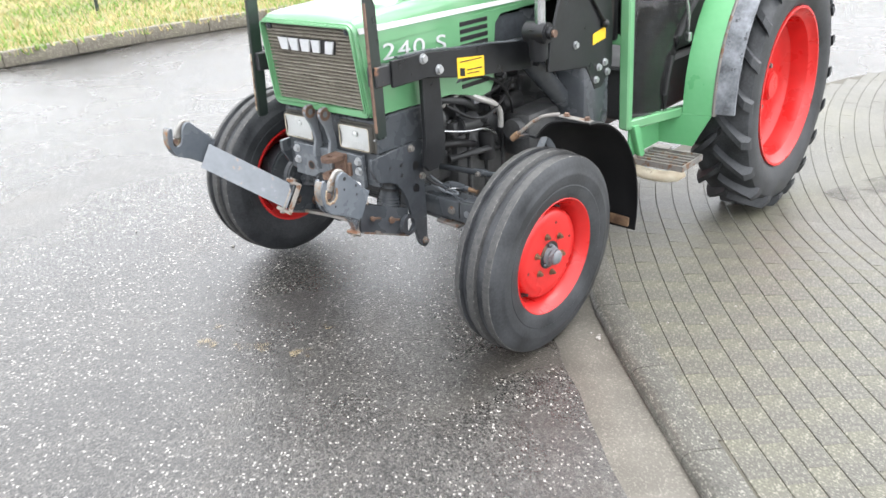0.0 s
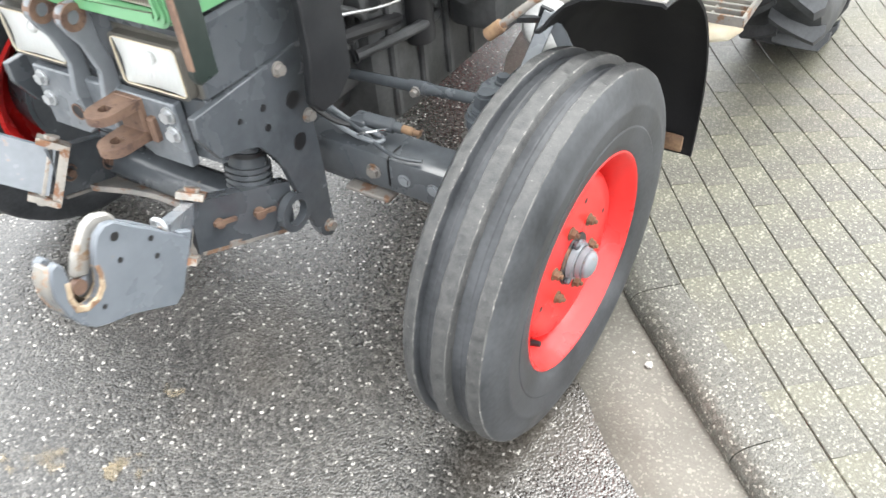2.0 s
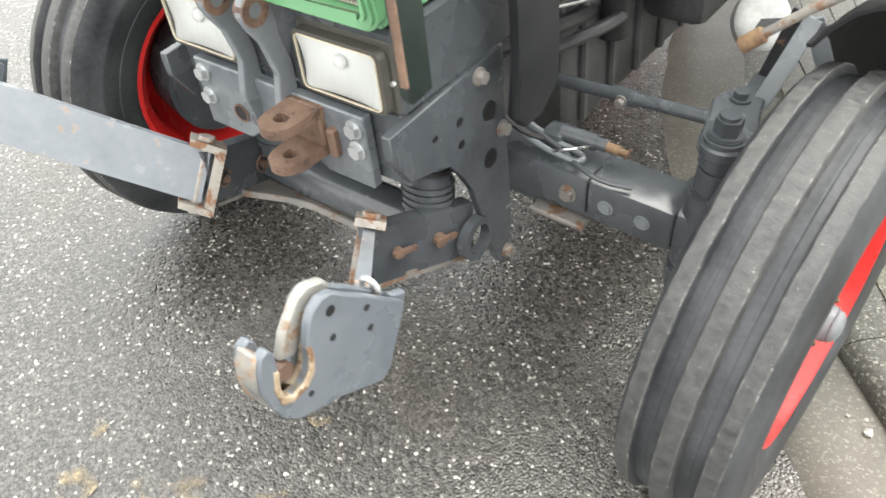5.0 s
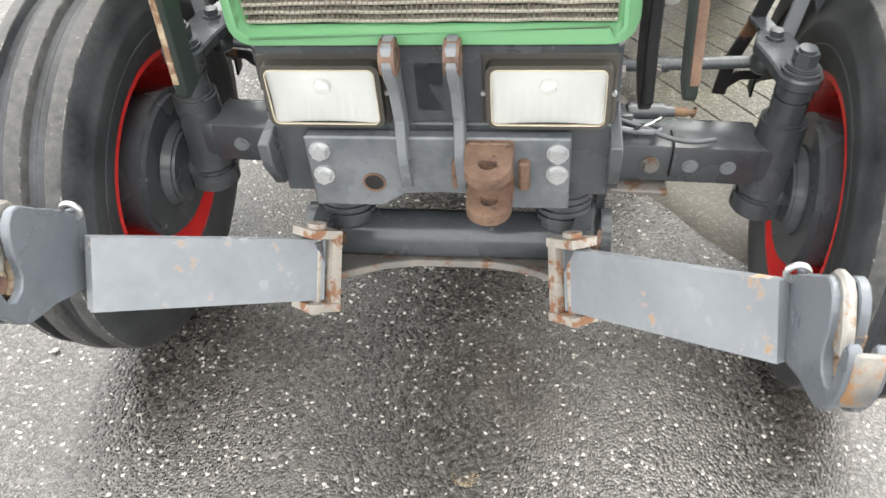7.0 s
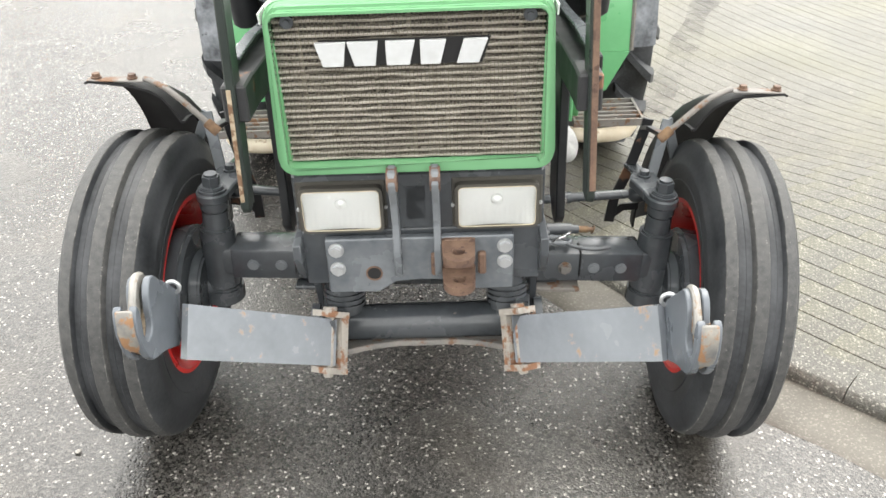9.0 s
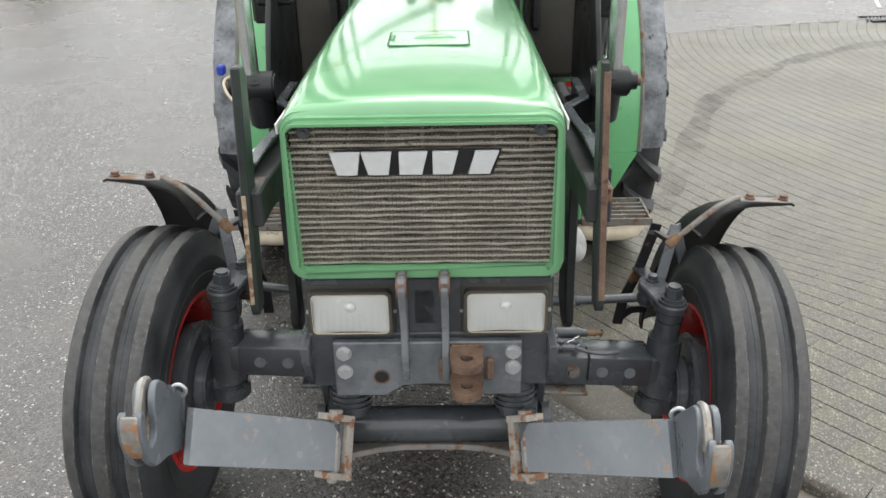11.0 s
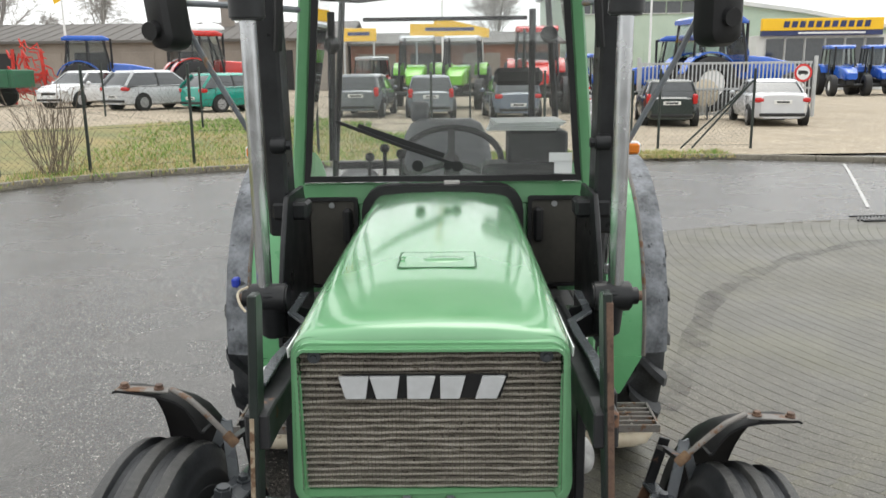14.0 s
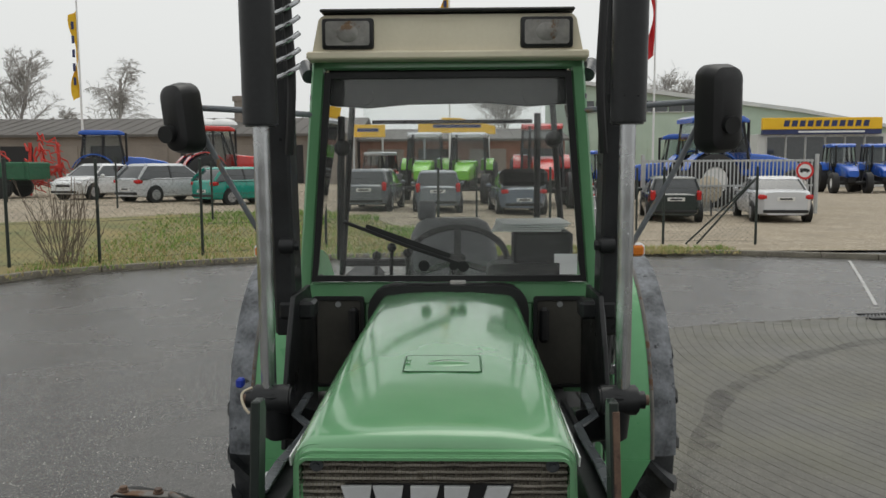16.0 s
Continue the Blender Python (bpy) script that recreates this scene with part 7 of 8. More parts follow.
for (x, y) in FPOSTS:
    post_thing(x, y, base_z(x, y), 1.92 if x < -2 else 1.7, 0.030)
for (x, y) in FB:
    post_thing(x, y, base_z(x, y), 1.65, 0.03)
for a, b in zip(FPOSTS, FPOSTS[1:]):
    wire_net(a, b, base_z(*a), base_z(*b), 1.55 if a[0] < -5 else 1.25)
for a, b in zip(FB, FB[1:]):
    wire_net(a, b, base_z(*a), base_z(*b), 1.3)
for dx in (0.0, 0.25):
    bm = bmesh.new()
    cyl(bm, (6.85, 16.2, 1.55), (5.35 + dx, 16.3, 0.08), 0.022, seg=8)
    ob = tagged(part("fence_strut", bm, FENCEGREEN), "slanting steel strut bracing the fence post", "fence strut", "struts of the wire fence")

# bare bush at the verge
BARK = surf("twig_bark", (0.13, 0.10, 0.075), (0.23, 0.19, 0.15), (0.7, 0.9), fine=60)
bm = bmesh.new()
prng = random.Random(9)
for k in range(46):
    x, y = -6.9 + prng.gauss(0, 0.16), 12.6 + prng.gauss(0, 0.2)
    top = Vector((x + prng.gauss(0, 0.28), y + prng.gauss(0, 0.25), prng.uniform(0.7, 1.75)))
    mid = Vector((x, y, 0.1)).lerp(top, 0.5) + Vector((prng.gauss(0, 0.05), prng.gauss(0, 0.05), 0))
    tube(bm, [(x, y, 0.08), mid, top], prng.uniform(0.004, 0.009), 4)
    for _k in range(3):
        f = prng.uniform(0.4, 0.95)
        b0 = Vector((x, y, 0.1)).lerp(top, f)
        tube(bm, [b0, b0 + Vector((prng.gauss(0, 0.12), prng.gauss(0, 0.1), prng.uniform(0.1, 0.35)))], 0.0035, 3)
tagged(part("bush", bm, BARK, smooth=0), "leafless twiggy bush beside the fence", "bush")


def faded(name, c, lo, hi, scale):
    """A thin rubbed-in stain: opaque only where a grain pattern is strong."""
    m = surf(name, c, tuple(v * 1.4 for v in c), (0.5, 0.7), scale=6, fine=60)
    n, l = m.node_tree.nodes, m.node_tree.links
    co = n.new("ShaderNodeTexCoord")
    tx = n.new("ShaderNodeTexNoise")
    tx.inputs["Scale"].default_value, tx.inputs["Detail"].default_value = scale, 6
    l.new(co.outputs["Object"], tx.inputs["Vector"])
    mr = n.new("ShaderNodeMapRange")
    mr.inputs[1].default_value, mr.inputs[2].default_value, mr.inputs[4].default_value = lo, hi, 0.75
    l.new(tx.outputs[0], mr.inputs[0])
    l.new(mr.outputs[0], n["Principled BSDF"].inputs["Alpha"])
    return m


line = along([Vector(p) for p in ((1.25, 2.5), (1.50, 3.0), (1.85, 3.74), (2.21, 4.62), (2.63, 5.17), (3.54, 6.13), (4.83, 6.9), (7.2, 7.3))], 0.15)
bm = bmesh.new()
prev = None
for i, p in enumerate(line[:-1]):
    d = (line[i + 1] - p).normalized()
    nrm = Vector((-d.y, d.x))
    row = []
    for k in (-1, 1):
        q = p + nrm * (0.09 + 0.02 * math.sin(i * 0.9)) * k
        row.append(bm.verts.new((q.x, q.y, yard_z(q.x, q.y) + 0.0045)))
    if prev:
        bm.faces.new((prev[0], prev[1], row[1], row[0]))
    prev = row
tagged(part("tyre_mark", bm, faded("tyre_mark_rubber", (0.05, 0.047, 0.043), 0.36, 0.85, 5), smooth=180), "dark curved tyre mark rubbed into the paving", "tyre mark", kind="structure")

CLAYM = faded("trodden_clay", (0.24, 0.19, 0.115), 0.42, 0.75, 26)
bm = bmesh.new()
prng = random.Random(3)
for cx, cy, r in ((0.05, -0.715, 0.055), (-0.13, -0.79, 0.045), (-0.20, -0.84, 0.04), (-0.02, -0.50, 0.03), (-0.35, -0.92, 0.05), (0.02, -0.74, 0.03), (-0.42, -0.80, 0.03)):
    vs = []
    for k in range(14):
        a = k * math.pi / 7
        q = r * prng.uniform(0.6, 1.25)
        x, y = cx + q * math.cos(a), cy + q * 0.75 * math.sin(a)
        vs.append(bm.verts.new((x, y, ground_z(x, y) + 0.004)))
    bm.faces.new(vs)
tagged(part("clay_stain", bm, CLAYM, smooth=0), "yellow clay trodden on the asphalt", "dirt", kind="stuff")

# ================= far things =================
DARKGLASS = surf("car_glass", (0.03, 0.035, 0.038), (0.045, 0.05, 0.055), (0.03, 0.08), bump=0.0, spec=0.9)
TAIL = surf("tail_lamp", (0.45, 0.01, 0.01), (0.55, 0.02, 0.02), (0.1, 0.2), bump=0.0)
HEADL = surf("car_headlamp", (0.6, 0.6, 0.62), (0.75, 0.75, 0.76), (0.08, 0.2), metal=0.3, bump=0.0)
PLATE_W = surf("number_plate", (0.7, 0.7, 0.68), (0.75, 0.75, 0.73), bump=0.0)
CARTYRE = surf("car_tyre", (0.015, 0.015, 0.016), (0.025, 0.025, 0.026), (0.6, 0.8))
ALLOY = surf("wheel_cover", (0.35, 0.35, 0.36), (0.45, 0.45, 0.46), (0.3, 0.4), metal=0.5)


def paint(name, c):
    return surf(name, c, tuple(min(1, v * 1.12) for v in c), (0.15, 0.3), scale=2, fine=20, bump=0.01, coat=0.5)


def car(label, body_mat, kind, place, L=4.0, W=1.68, H=1.45):
    """A parked car, forward along +y: rounded lower body, glasshouse with pillars and roof. kind: hatch, wagon or sedan."""
    t = new("car")
    h2, w = L / 2, W / 2
    belt = 0.90
    deck = {"hatch": 0.93, "wagon": 0.93, "sedan": 1.00}[kind]
    rear0, rear1 = {"hatch": (-h2 + 0.10, -h2 + 0.62), "wagon": (-h2 + 0.10, -h2 + 0.40), "sedan": (-h2 + 0.62, -h2 + 1.30)}[kind]
    front0, front1 = h2 - 0.98, h2 - 1.72

    def top(y):
        """The height of the lower body's upper edge."""
        if y > front0:
            f = (y - front0) / (h2 - front0)
            return 0.93 - 0.13 * f - 0.16 * f ** 4
        if y < rear0 + 0.1:
            f = min(1.0, (rear0 + 0.1 - y) / max(0.15, rear0 + 0.1 + h2))
            return deck - 0.02 * f - (0.05 if kind == "sedan" else 0.06) * f ** 3
        return deck - (deck - 0.93) * smoothstep(rear0, front0, y)

    bm = bmesh.new()
    secs = []
    for k in range(25):
        u = -1 + 2 * k / 24
        u = math.copysign(1 - (1 - abs(u)) ** 1.35, u)
        y = u * h2
        e = abs(u)
        hw = w * (1 - 0.26 * e ** 7 - 0.04 * e ** 2)
        zt, lo = top(y), 0.20 + 0.05 * e ** 8
        sec = [(0.0, lo), (0.80 * hw, lo), (0.94 * hw, lo + 0.05), (0.99 * hw, 0.42), (hw, 0.55), (0.995 * hw, 0.70), (0.975 * hw, zt - 0.09), (0.94 * hw, zt - 0.03), (0.88 * hw, zt), (0.5 * hw, zt + 0.018), (0.0, zt + 0.022)]
        secs.append([(x, y, z) for x, z in sec] + [(-x, y, z) for x, z in sec[-2:0:-1]])
    loft(bm, secs)
    part("car_body", bm, body_mat, t, smooth=45)

    # glasshouse: rounded outlines shrinking towards the roof
    def level(f, grow=0.0):
        z = belt + (H - 0.05 - belt) * f
        f = max(0.0, f)
        hw = 0.90 * w - 0.145 * f ** 1.2 + grow
        y0, y1 = rear0 + (rear1 - rear0) * f ** 1.1 - grow, front0 + (front1 - front0) * f ** 0.95 + grow
        out = []
        for cx, cy, a0 in ((hw - 0.10, y0 + 0.10, -90), (hw - 0.10, y1 - 0.10, 0), (-hw + 0.10, y1 - 0.10, 90), (-hw + 0.10, y0 + 0.10, 180)):
            for q in range(4):
                a = radians(a0 + 30 * q)
                out.append((cx + 0.10 * math.cos(a), cy + 0.10 * math.sin(a), z))
        return out

    bm = bmesh.new()
    loft(bm, [level(f) for f in (-0.08, 0.0, 0.25, 0.5, 0.75, 0.93)])
    part("car_window", bm, DARKGLASS, t, "dark car windows", 40)
    bm = bmesh.new()
    r0, r1 = level(0.90, 0.006), level(0.97, 0.0)
    crown = [(x * 0.86, y * 0.96 + 0.02 * y / h2, H - 0.012) for x, y, z in r1]
    loft(bm, [r0, r1, crown, [(x * 0.45, y * 0.6, H) for x, y, z in r1]])
    part("car_roof", bm, body_mat, t, smooth=50)
    lv = [level(f, 0.007) for f in (-0.04, 0.25, 0.5, 0.75, 0.92)]
    for name, i, wd in (("rear_pillar", 1, 0.16 if kind == "hatch" else 0.11), ("rear_pillar", 14, 0.16 if kind == "hatch" else 0.11), ("front_pillar", 6, 0.07), ("front_pillar", 9, 0.07)):
        bm = bmesh.new()
        P = [Vector(v[i]) for v in lv]
        side_ = Vector((1 if P[0].x > 0 else -1, 0, 0.15))
        bar(bm, P, wd, 0.02, side_, 0.004)
        part(name, bm, body_mat, t)
    mid = (rear1 + front1) / 2 + 0.08
    for sx in (-1, 1):
        bm = bmesh.new()
        bar(bm, [(sx * (0.90 * w + 0.004), mid, belt), (sx * (0.90 * w - 0.125), mid - 0.03, belt + (H - 0.05 - belt) * 0.92)], 0.07, 0.02, (sx, 0, 0.2), 0.004)
        part("middle_pillar", bm, PLASTIC, t)
        bm = bmesh.new()
        bar(bm, [(sx * (0.965 * w), rear0 + 0.2, belt - 0.015), (sx * (0.965 * w), front0 - 0.1, belt - 0.015)], 0.02, 0.025, (sx, 0, 0), 0.004)
        part("waist_trim", bm, PLASTIC, t)
        for yd in (mid, front0 - 0.12, rear0 + 0.42):
            bm = bmesh.new()
            box(bm, (sx * (0.985 * w), yd, 0.60), (0.012, 0.010, 0.52), 0.002)
            part("door_gap", bm, PLASTIC, t)
        bm = bmesh.new()
        if kind == "wagon":
            box(bm, (sx * (0.80 * w), -h2 + 0.13, 0.86), (0.15, 0.20, 0.30), 0.04, pose(0, 0, 0, 6), 2)
        else:
            box(bm, (sx * (0.73 * w), -h2 + 0.13, 0.80), (0.28, 0.24, 0.15), 0.05, pose(0, 0, 0, 0, 0, sx * 18), 2)
        part("tail_light", bm, TAIL, t, "red tail light")
        bm = bmesh.new()
        box(bm, (sx * (0.70 * w), h2 - 0.20, 0.67), (0.34, 0.30, 0.13), 0.05, pose(0, 0, 0, -14, 0, -sx * 24), 2)
        part("headlight", bm, HEADL, t, "car headlight")
        bm = bmesh.new()
        ball(bm, (sx * (w + 0.06), front0 - 0.30, belt + 0.06), 0.10, 12, 8, (1, 0.6, 0.7))
        part("door_mirror", bm, body_mat, t)
    bm = bmesh.new()
    box(bm, (0, h2 - 0.012, 0.56), (0.70, 0.06, 0.10), 0.02)
    part("radiator_grille", bm, PLASTIC, t)
    pz = 0.52 if kind == "hatch" else 0.74
    bm = bmesh.new()
    box(bm, (0, -h2 - 0.004, pz), (0.52, 0.03, 0.11), 0.004)
    pl = part("number_plate", bm, PLATE_W, t, "plain number plate")
    bm = bmesh.new()
    box(bm, (0, -h2 - 0.021, pz), (0.36, 0.006, 0.05))
    part("plate_bar", bm, PLASTIC, pl)
    for name, yb, zb in (("rear_bumper", -h2 + 0.02, 0.36), ("front_bumper", h2 - 0.03, 0.32)):
        bm = bmesh.new()
        box(bm, (0, yb, zb), (W * 0.74, 0.10, 0.10), 0.03, None, 2)
        part(name, bm, PLASTIC, t)
    for sx in (-1, 1):
        for y in (-h2 + 0.74, h2 - 0.82):
            bm = bmesh.new()
            cyl(bm, (sx * (w - 0.20), y, 0.32), (sx * (w - 0.002), y, 0.32), 0.345, seg=28, bevel=0.01)
            part("wheel_arch", bm, PLASTIC, t)
            bm = bmesh.new()
            cyl(bm, (sx * (w - 0.19), y, 0.30), (sx * (w + 0.012), y, 0.30), 0.30, seg=28, bevel=0.03)
            wh = part("wheel", bm, CARTYRE, t, "car wheel")
            bm = bmesh.new()
            cyl(bm, (sx * w, y, 0.30), (sx * (w + 0.02), y, 0.30), 0.205, 0.185, 20)
            cyl(bm, (sx * w, y, 0.30), (sx * (w + 0.028), y, 0.30), 0.05, 0.04, 12)
            part("wheel_cover", bm, ALLOY, wh)
    t.matrix_basis = place
    return tagged(t, label, "car", "parked cars")


def lot(x, y, a):
    return pose(x, y, lot_z(x, y), 0, 0, a)


car("white compact car parked on the gravel", paint("white_car", (0.72, 0.73, 0.74)), "hatch", lot(-14.7, 32.0, 163), 3.6, 1.6, 1.45)
car("silver white hatchback parked on the gravel", paint("silver_car", (0.50, 0.52, 0.54)), "hatch", lot(-11.0, 30.2, -32), 4.0, 1.7, 1.48)
car("turquoise green hatchback parked on the gravel", paint("teal_car", (0.01, 0.26, 0.20)), "hatch", lot(-7.9, 29.6, -38), 3.8, 1.66, 1.42)
car("dark grey estate car parked behind the fence", paint("graphite_car", (0.16, 0.175, 0.19)), "wagon", lot(-2.65, 28.0, -5), 4.4, 1.72, 1.46)
car("grey blue estate car parked behind the fence", paint("slate_car", (0.20, 0.225, 0.25)), "wagon", lot(-0.35, 28.0, 1), 4.3, 1.72, 1.46)
car("dark blue hatchback parked behind the fence", paint("navy_car", (0.16, 0.19, 0.24)), "hatch", lot(2.5, 27.6, 3), 4.1, 1.72, 1.50)
car("black green estate car beside the metal gate", paint("black_car", (0.018, 0.028, 0.026)), "wagon", lot(7.45, 25.4, -10), 4.5, 1.72, 1.44)
car("white sedan parked beside the metal gate", paint("white_sedan", (0.56, 0.57, 0.59)), "sedan", lot(10.75, 25.2, -10), 4.5, 1.78, 1.42)


SMOKED = glass("smoked_cab_glass", (0.74, 0.78, 0.79))


def far_tractor(label, mat, place, k=1.0, roof=None, seed=0):
    """A farm tractor seen from afar: forward along +y."""
    t = new("farm_tractor")
    bm = bmesh.new()
    loft(bm, [[(x, y, z) for x, z in round_rect(w, z0, z1, 0.1, 3)] for y, w, z0, z1 in ((0.3, 0.42, 1.0, 1.75), (1.3, 0.40, 0.95, 1.68), (2.2, 0.36, 0.9, 1.5), (2.5, 0.28, 0.95, 1.3))])
    part("bonnet", bm, mat, t)
    bm = bmesh.new()
    box(bm, (0, 0.6, 0.85), (0.5, 3.2, 0.5), 0.05)
    cyl(bm, (-0.85, -0.9, 0.85), (0.85, -0.9, 0.85), 0.14, seg=14)
    cyl(bm, (-0.80, 2.0, 0.60), (0.80, 2.0, 0.60), 0.10, seg=12)
    cyl(bm, (0.45, 0.5, 1.5), (0.45, 0.5, 2.8), 0.05, seg=10)
    part("chassis", bm, PLASTIC, t)
    for s in (-1, 1):
        bm = bmesh.new()
        secs = []
        for q in range(9):
            a = radians(150 - 130 * q / 8)
            y, z = -0.9 + 0.95 * math.cos(a) * -1, 0.85 + 0.95 * math.sin(a)
            secs.append([(s * x, y, z + dz) for x, dz in ((0.5, 0), (1.02, 0), (1.02, 0.05), (0.5, 0.05))])
        loft(bm, secs)
        part("fender", bm, mat, t)
    bm = bmesh.new()
    loft(bm, [[(0.72, -1.3, 1.2), (0.72, 0.4, 1.2), (-0.72, 0.4, 1.2), (-0.72, -1.3, 1.2)], [(0.75, -1.45, 1.8), (0.75, 0.45, 1.8), (-0.75, 0.45, 1.8), (-0.75, -1.45, 1.8)], [(0.66, -1.3, 2.72), (0.66, 0.2, 2.72), (-0.66, 0.2, 2.72), (-0.66, -1.3, 2.72)]])
    part("cab_glass", bm, SMOKED, t).visible_shadow = False
    for s in (-1, 1):
        for y0, y1 in ((0.42, 0.2), (-1.42, -1.3), (-0.5, -0.5)):
            bm = bmesh.new()
            cyl(bm, (s * 0.74, y0, 1.25), (s * 0.67, y1, 2.72), 0.045, seg=8)
            part("cab_post", bm, PLASTIC, t)
    bm = bmesh.new()
    box(bm, (0, -0.9, 1.5), (0.5, 0.5, 0.6), 0.08)
    part("seat", bm, PLASTIC, t)
    bm = bmesh.new()
    loft(bm, [[(x, y, z) for x, z in round_rect(w, 2.70, z1, 0.06, 3)] for y, w, z1 in ((-1.5, 0.6, 2.84), (-1.3, 0.74, 2.92), (0.2, 0.74, 2.92), (0.45, 0.6, 2.82))])
    part("roof", bm, roof or mat, t)
    for s in (-1, 1):
        for y, r, w in ((-0.9, 0.85, 0.45), (2.0, 0.60, 0.38)):
            bm = bmesh.new()
            lathe(bm, [(-w / 2, r * 0.55), (-w / 2, r * 0.9), (-w * 0.4, r), (w * 0.4, r), (w / 2, r * 0.9), (w / 2, r * 0.55)], 32)
            wh = part("wheel", bm, CARTYRE, t, "tractor wheel", m=pose(s * 0.92, y, r))
            bm = bmesh.new()
            cyl(bm, (s * 0.02, 0, 0), (s * w * 0.35, 0, 0), r * 0.56, r * 0.5, 24)
            part("rim", bm, WHITE if seed % 2 else ALLOY, wh)
    t.matrix_basis = place @ Matrix.Diagonal((k, k, k, 1))
    return tagged(t, label, "tractor", "tractors for sale in the yard")


BLUE = paint("blue_tractor_paint", (0.018, 0.10, 0.48))
REDP = paint("red_tractor_paint", (0.50, 0.02, 0.015))
LIME = paint("lime_tractor_paint", (0.18, 0.50, 0.04))
FARROOF = paint("grey_roof", (0.45, 0.46, 0.48))
far_tractor("blue farm tractor parked behind the cars", BLUE, lot(-16.0, 37.5, -70), 1.04, None, 1)
far_tractor("red farm tractor parked behind the cars", REDP, lot(-10.6, 36.5, -60), 1.1, None, 0)
far_tractor("red orange farm machine behind the cars", REDP, lot(-3.4, 37.0, 40), 0.75, FARROOF, 0)
far_tractor("green farm tractor standing behind the cars", LIME, lot(-1.0, 35.0, 178), 1.06, FARROOF, 1)
far_tractor("bright green farm tractor standing behind the cars", LIME, lot(1.0, 35.6, 172), 1.08, FARROOF, 1)
far_tractor("large red farm tractor standing behind the cars", REDP, lot(4.1, 33.4, 176), 1.2, None, 0)
far_tractor("large blue farm tractor behind the gate", BLUE, lot(12.2, 33.8, -82), 1.32, None, 1)
far_tractor("blue farm tractor facing away behind the gate", BLUE, lot(10.6, 36.6, 80), 1.1, None, 0)
far_tractor("blue farm tractor in the far yard", BLUE, lot(25.0, 50.0, 170), 1.05, None, 1)
far_tractor("second blue farm tractor in the far yard", BLUE, lot(27.6, 50.5, 165), 1.05, None, 1)
far_tractor("small blue tractor between the machines", BLUE, lot(6.6, 37.5, 160), 0.85, None, 1)

# red harrow frames and green trailer
REDM = surf("red_machine_paint", (0.50, 0.025, 0.02), (0.60, 0.05, 0.03), (0.4, 0.6))
prng = random.Random(17)
for x, y, n in ((-21.9, 36.5, 34), (-18.6, 35.8, 46)):
    bm = bmesh.new()
    for k in range(n):
        p = Vector((prng.uniform(-0.75, 0.75), prng.uniform(-0.4, 0.4), prng.uniform(0.3, 2.6)))
        q = p + Vector((prng.uniform(-0.7, 0.7), prng.uniform(-0.3, 0.3), prng.uniform(-0.5, 0.6)))
        bar(bm, [p, q], 0.06, 0.06, (0.2, 1, 0.1))
        tube(bm, [q, q + Vector((0.1, -0.1, -0.3)), q + Vector((0.3, -0.15, -0.4))], 0.025, 5)
    bar(bm, [(-0.7, 0, 0.0), (-0.6, 0, 2.4)], 0.12, 0.12, (0, 1, 0))
    bar(bm, [(0.7, 0, 0.0), (0.6, 0, 2.4)], 0.12, 0.12, (0, 1, 0))
    bar(bm, [(-0.75, 0, 1.3), (0.75, 0, 1.3)], 0.14, 0.14, (0, 0, 1))
    tagged(part("folded_harrow", bm, REDM, m=lot(x, y, 8)), "folded red harrow standing on the gravel", "farm implement", "folded harrows")
trailer = new("farm_trailer")
bm = bmesh.new()
box(bm, (0, 0, 1.15), (4.2, 2.1, 0.75), 0.05)
for k in range(6):
    box(bm, (-1.9 + 0.76 * k, -1.07, 1.15), (0.06, 0.05, 0.75), 0.01)
part("trailer_body", bm, surf("trailer_green", (0.02, 0.10, 0.05), (0.03, 0.14, 0.07), (0.4, 0.6)), trailer)
for x in (-0.9, 0.9):
    for y in (-0.95, 0.95):
        bm = bmesh.new()
        cyl(bm, (x, y - 0.15, 0.45), (x, y + 0.15, 0.45), 0.45, seg=24, bevel=0.05)
        part("trailer_wheel", bm, CARTYRE, trailer)
trailer.matrix_basis = lot(-19.6, 33.0, 3)
tagged(trailer, "dark green farm trailer on the gravel", "trailer")

# metal gate with the round sign
GALV = surf("galvanised", (0.42, 0.43, 0.43), (0.55, 0.56, 0.56), (0.4, 0.55), metal=0.3, fine=80)
gate = new("metal_gate")
GX0, GX1, GY = 6.9, 13.0, 26.9
for k in range(44):
    x = 0.08 + k * (GX1 - GX0 - 0.16) / 43
    bm = bmesh.new()
    box(bm, (x, 0, 1.0), (0.045, 0.03, 1.85), 0.006)
    part("gate_bar", bm, GALV, gate)
for z in (0.15, 1.0, 1.88):
    bm = bmesh.new()
    box(bm, ((GX1 - GX0) / 2, 0.04, z), (GX1 - GX0, 0.05, 0.07), 0.006)
    part("gate_rail", bm, GALV, gate)
for x in (0.0, GX1 - GX0 + 0.1):
    bm = bmesh.new()
    box(bm, (x, 0, 1.05), (0.11, 0.11, 2.1), 0.01)
    part("gate_post", bm, GALV, gate)
gate.matrix_basis = pose(GX0, GY, 0.10, 0, 0, 1.5)
tagged(gate, "galvanised steel bar gate closing the yard", "gate")
sign = new("traffic_sign")
bm = bmesh.new()
cyl(bm, (0, 0.02, 0), (0, 0, 0), 0.31, seg=36)
part("sign_face", bm, WHITE, sign, "white sign face")
bm = bmesh.new()
circ = [(math.cos(k * math.pi / 18), math.sin(k * math.pi / 18)) for k in range(36)]
ring_plate(bm, [(0.31 * u, 0.31 * v) for u, v in circ], [(0.235 * u, 0.235 * v) for u, v in circ], 0.006, pose(0, 0, 0) @ XZ)
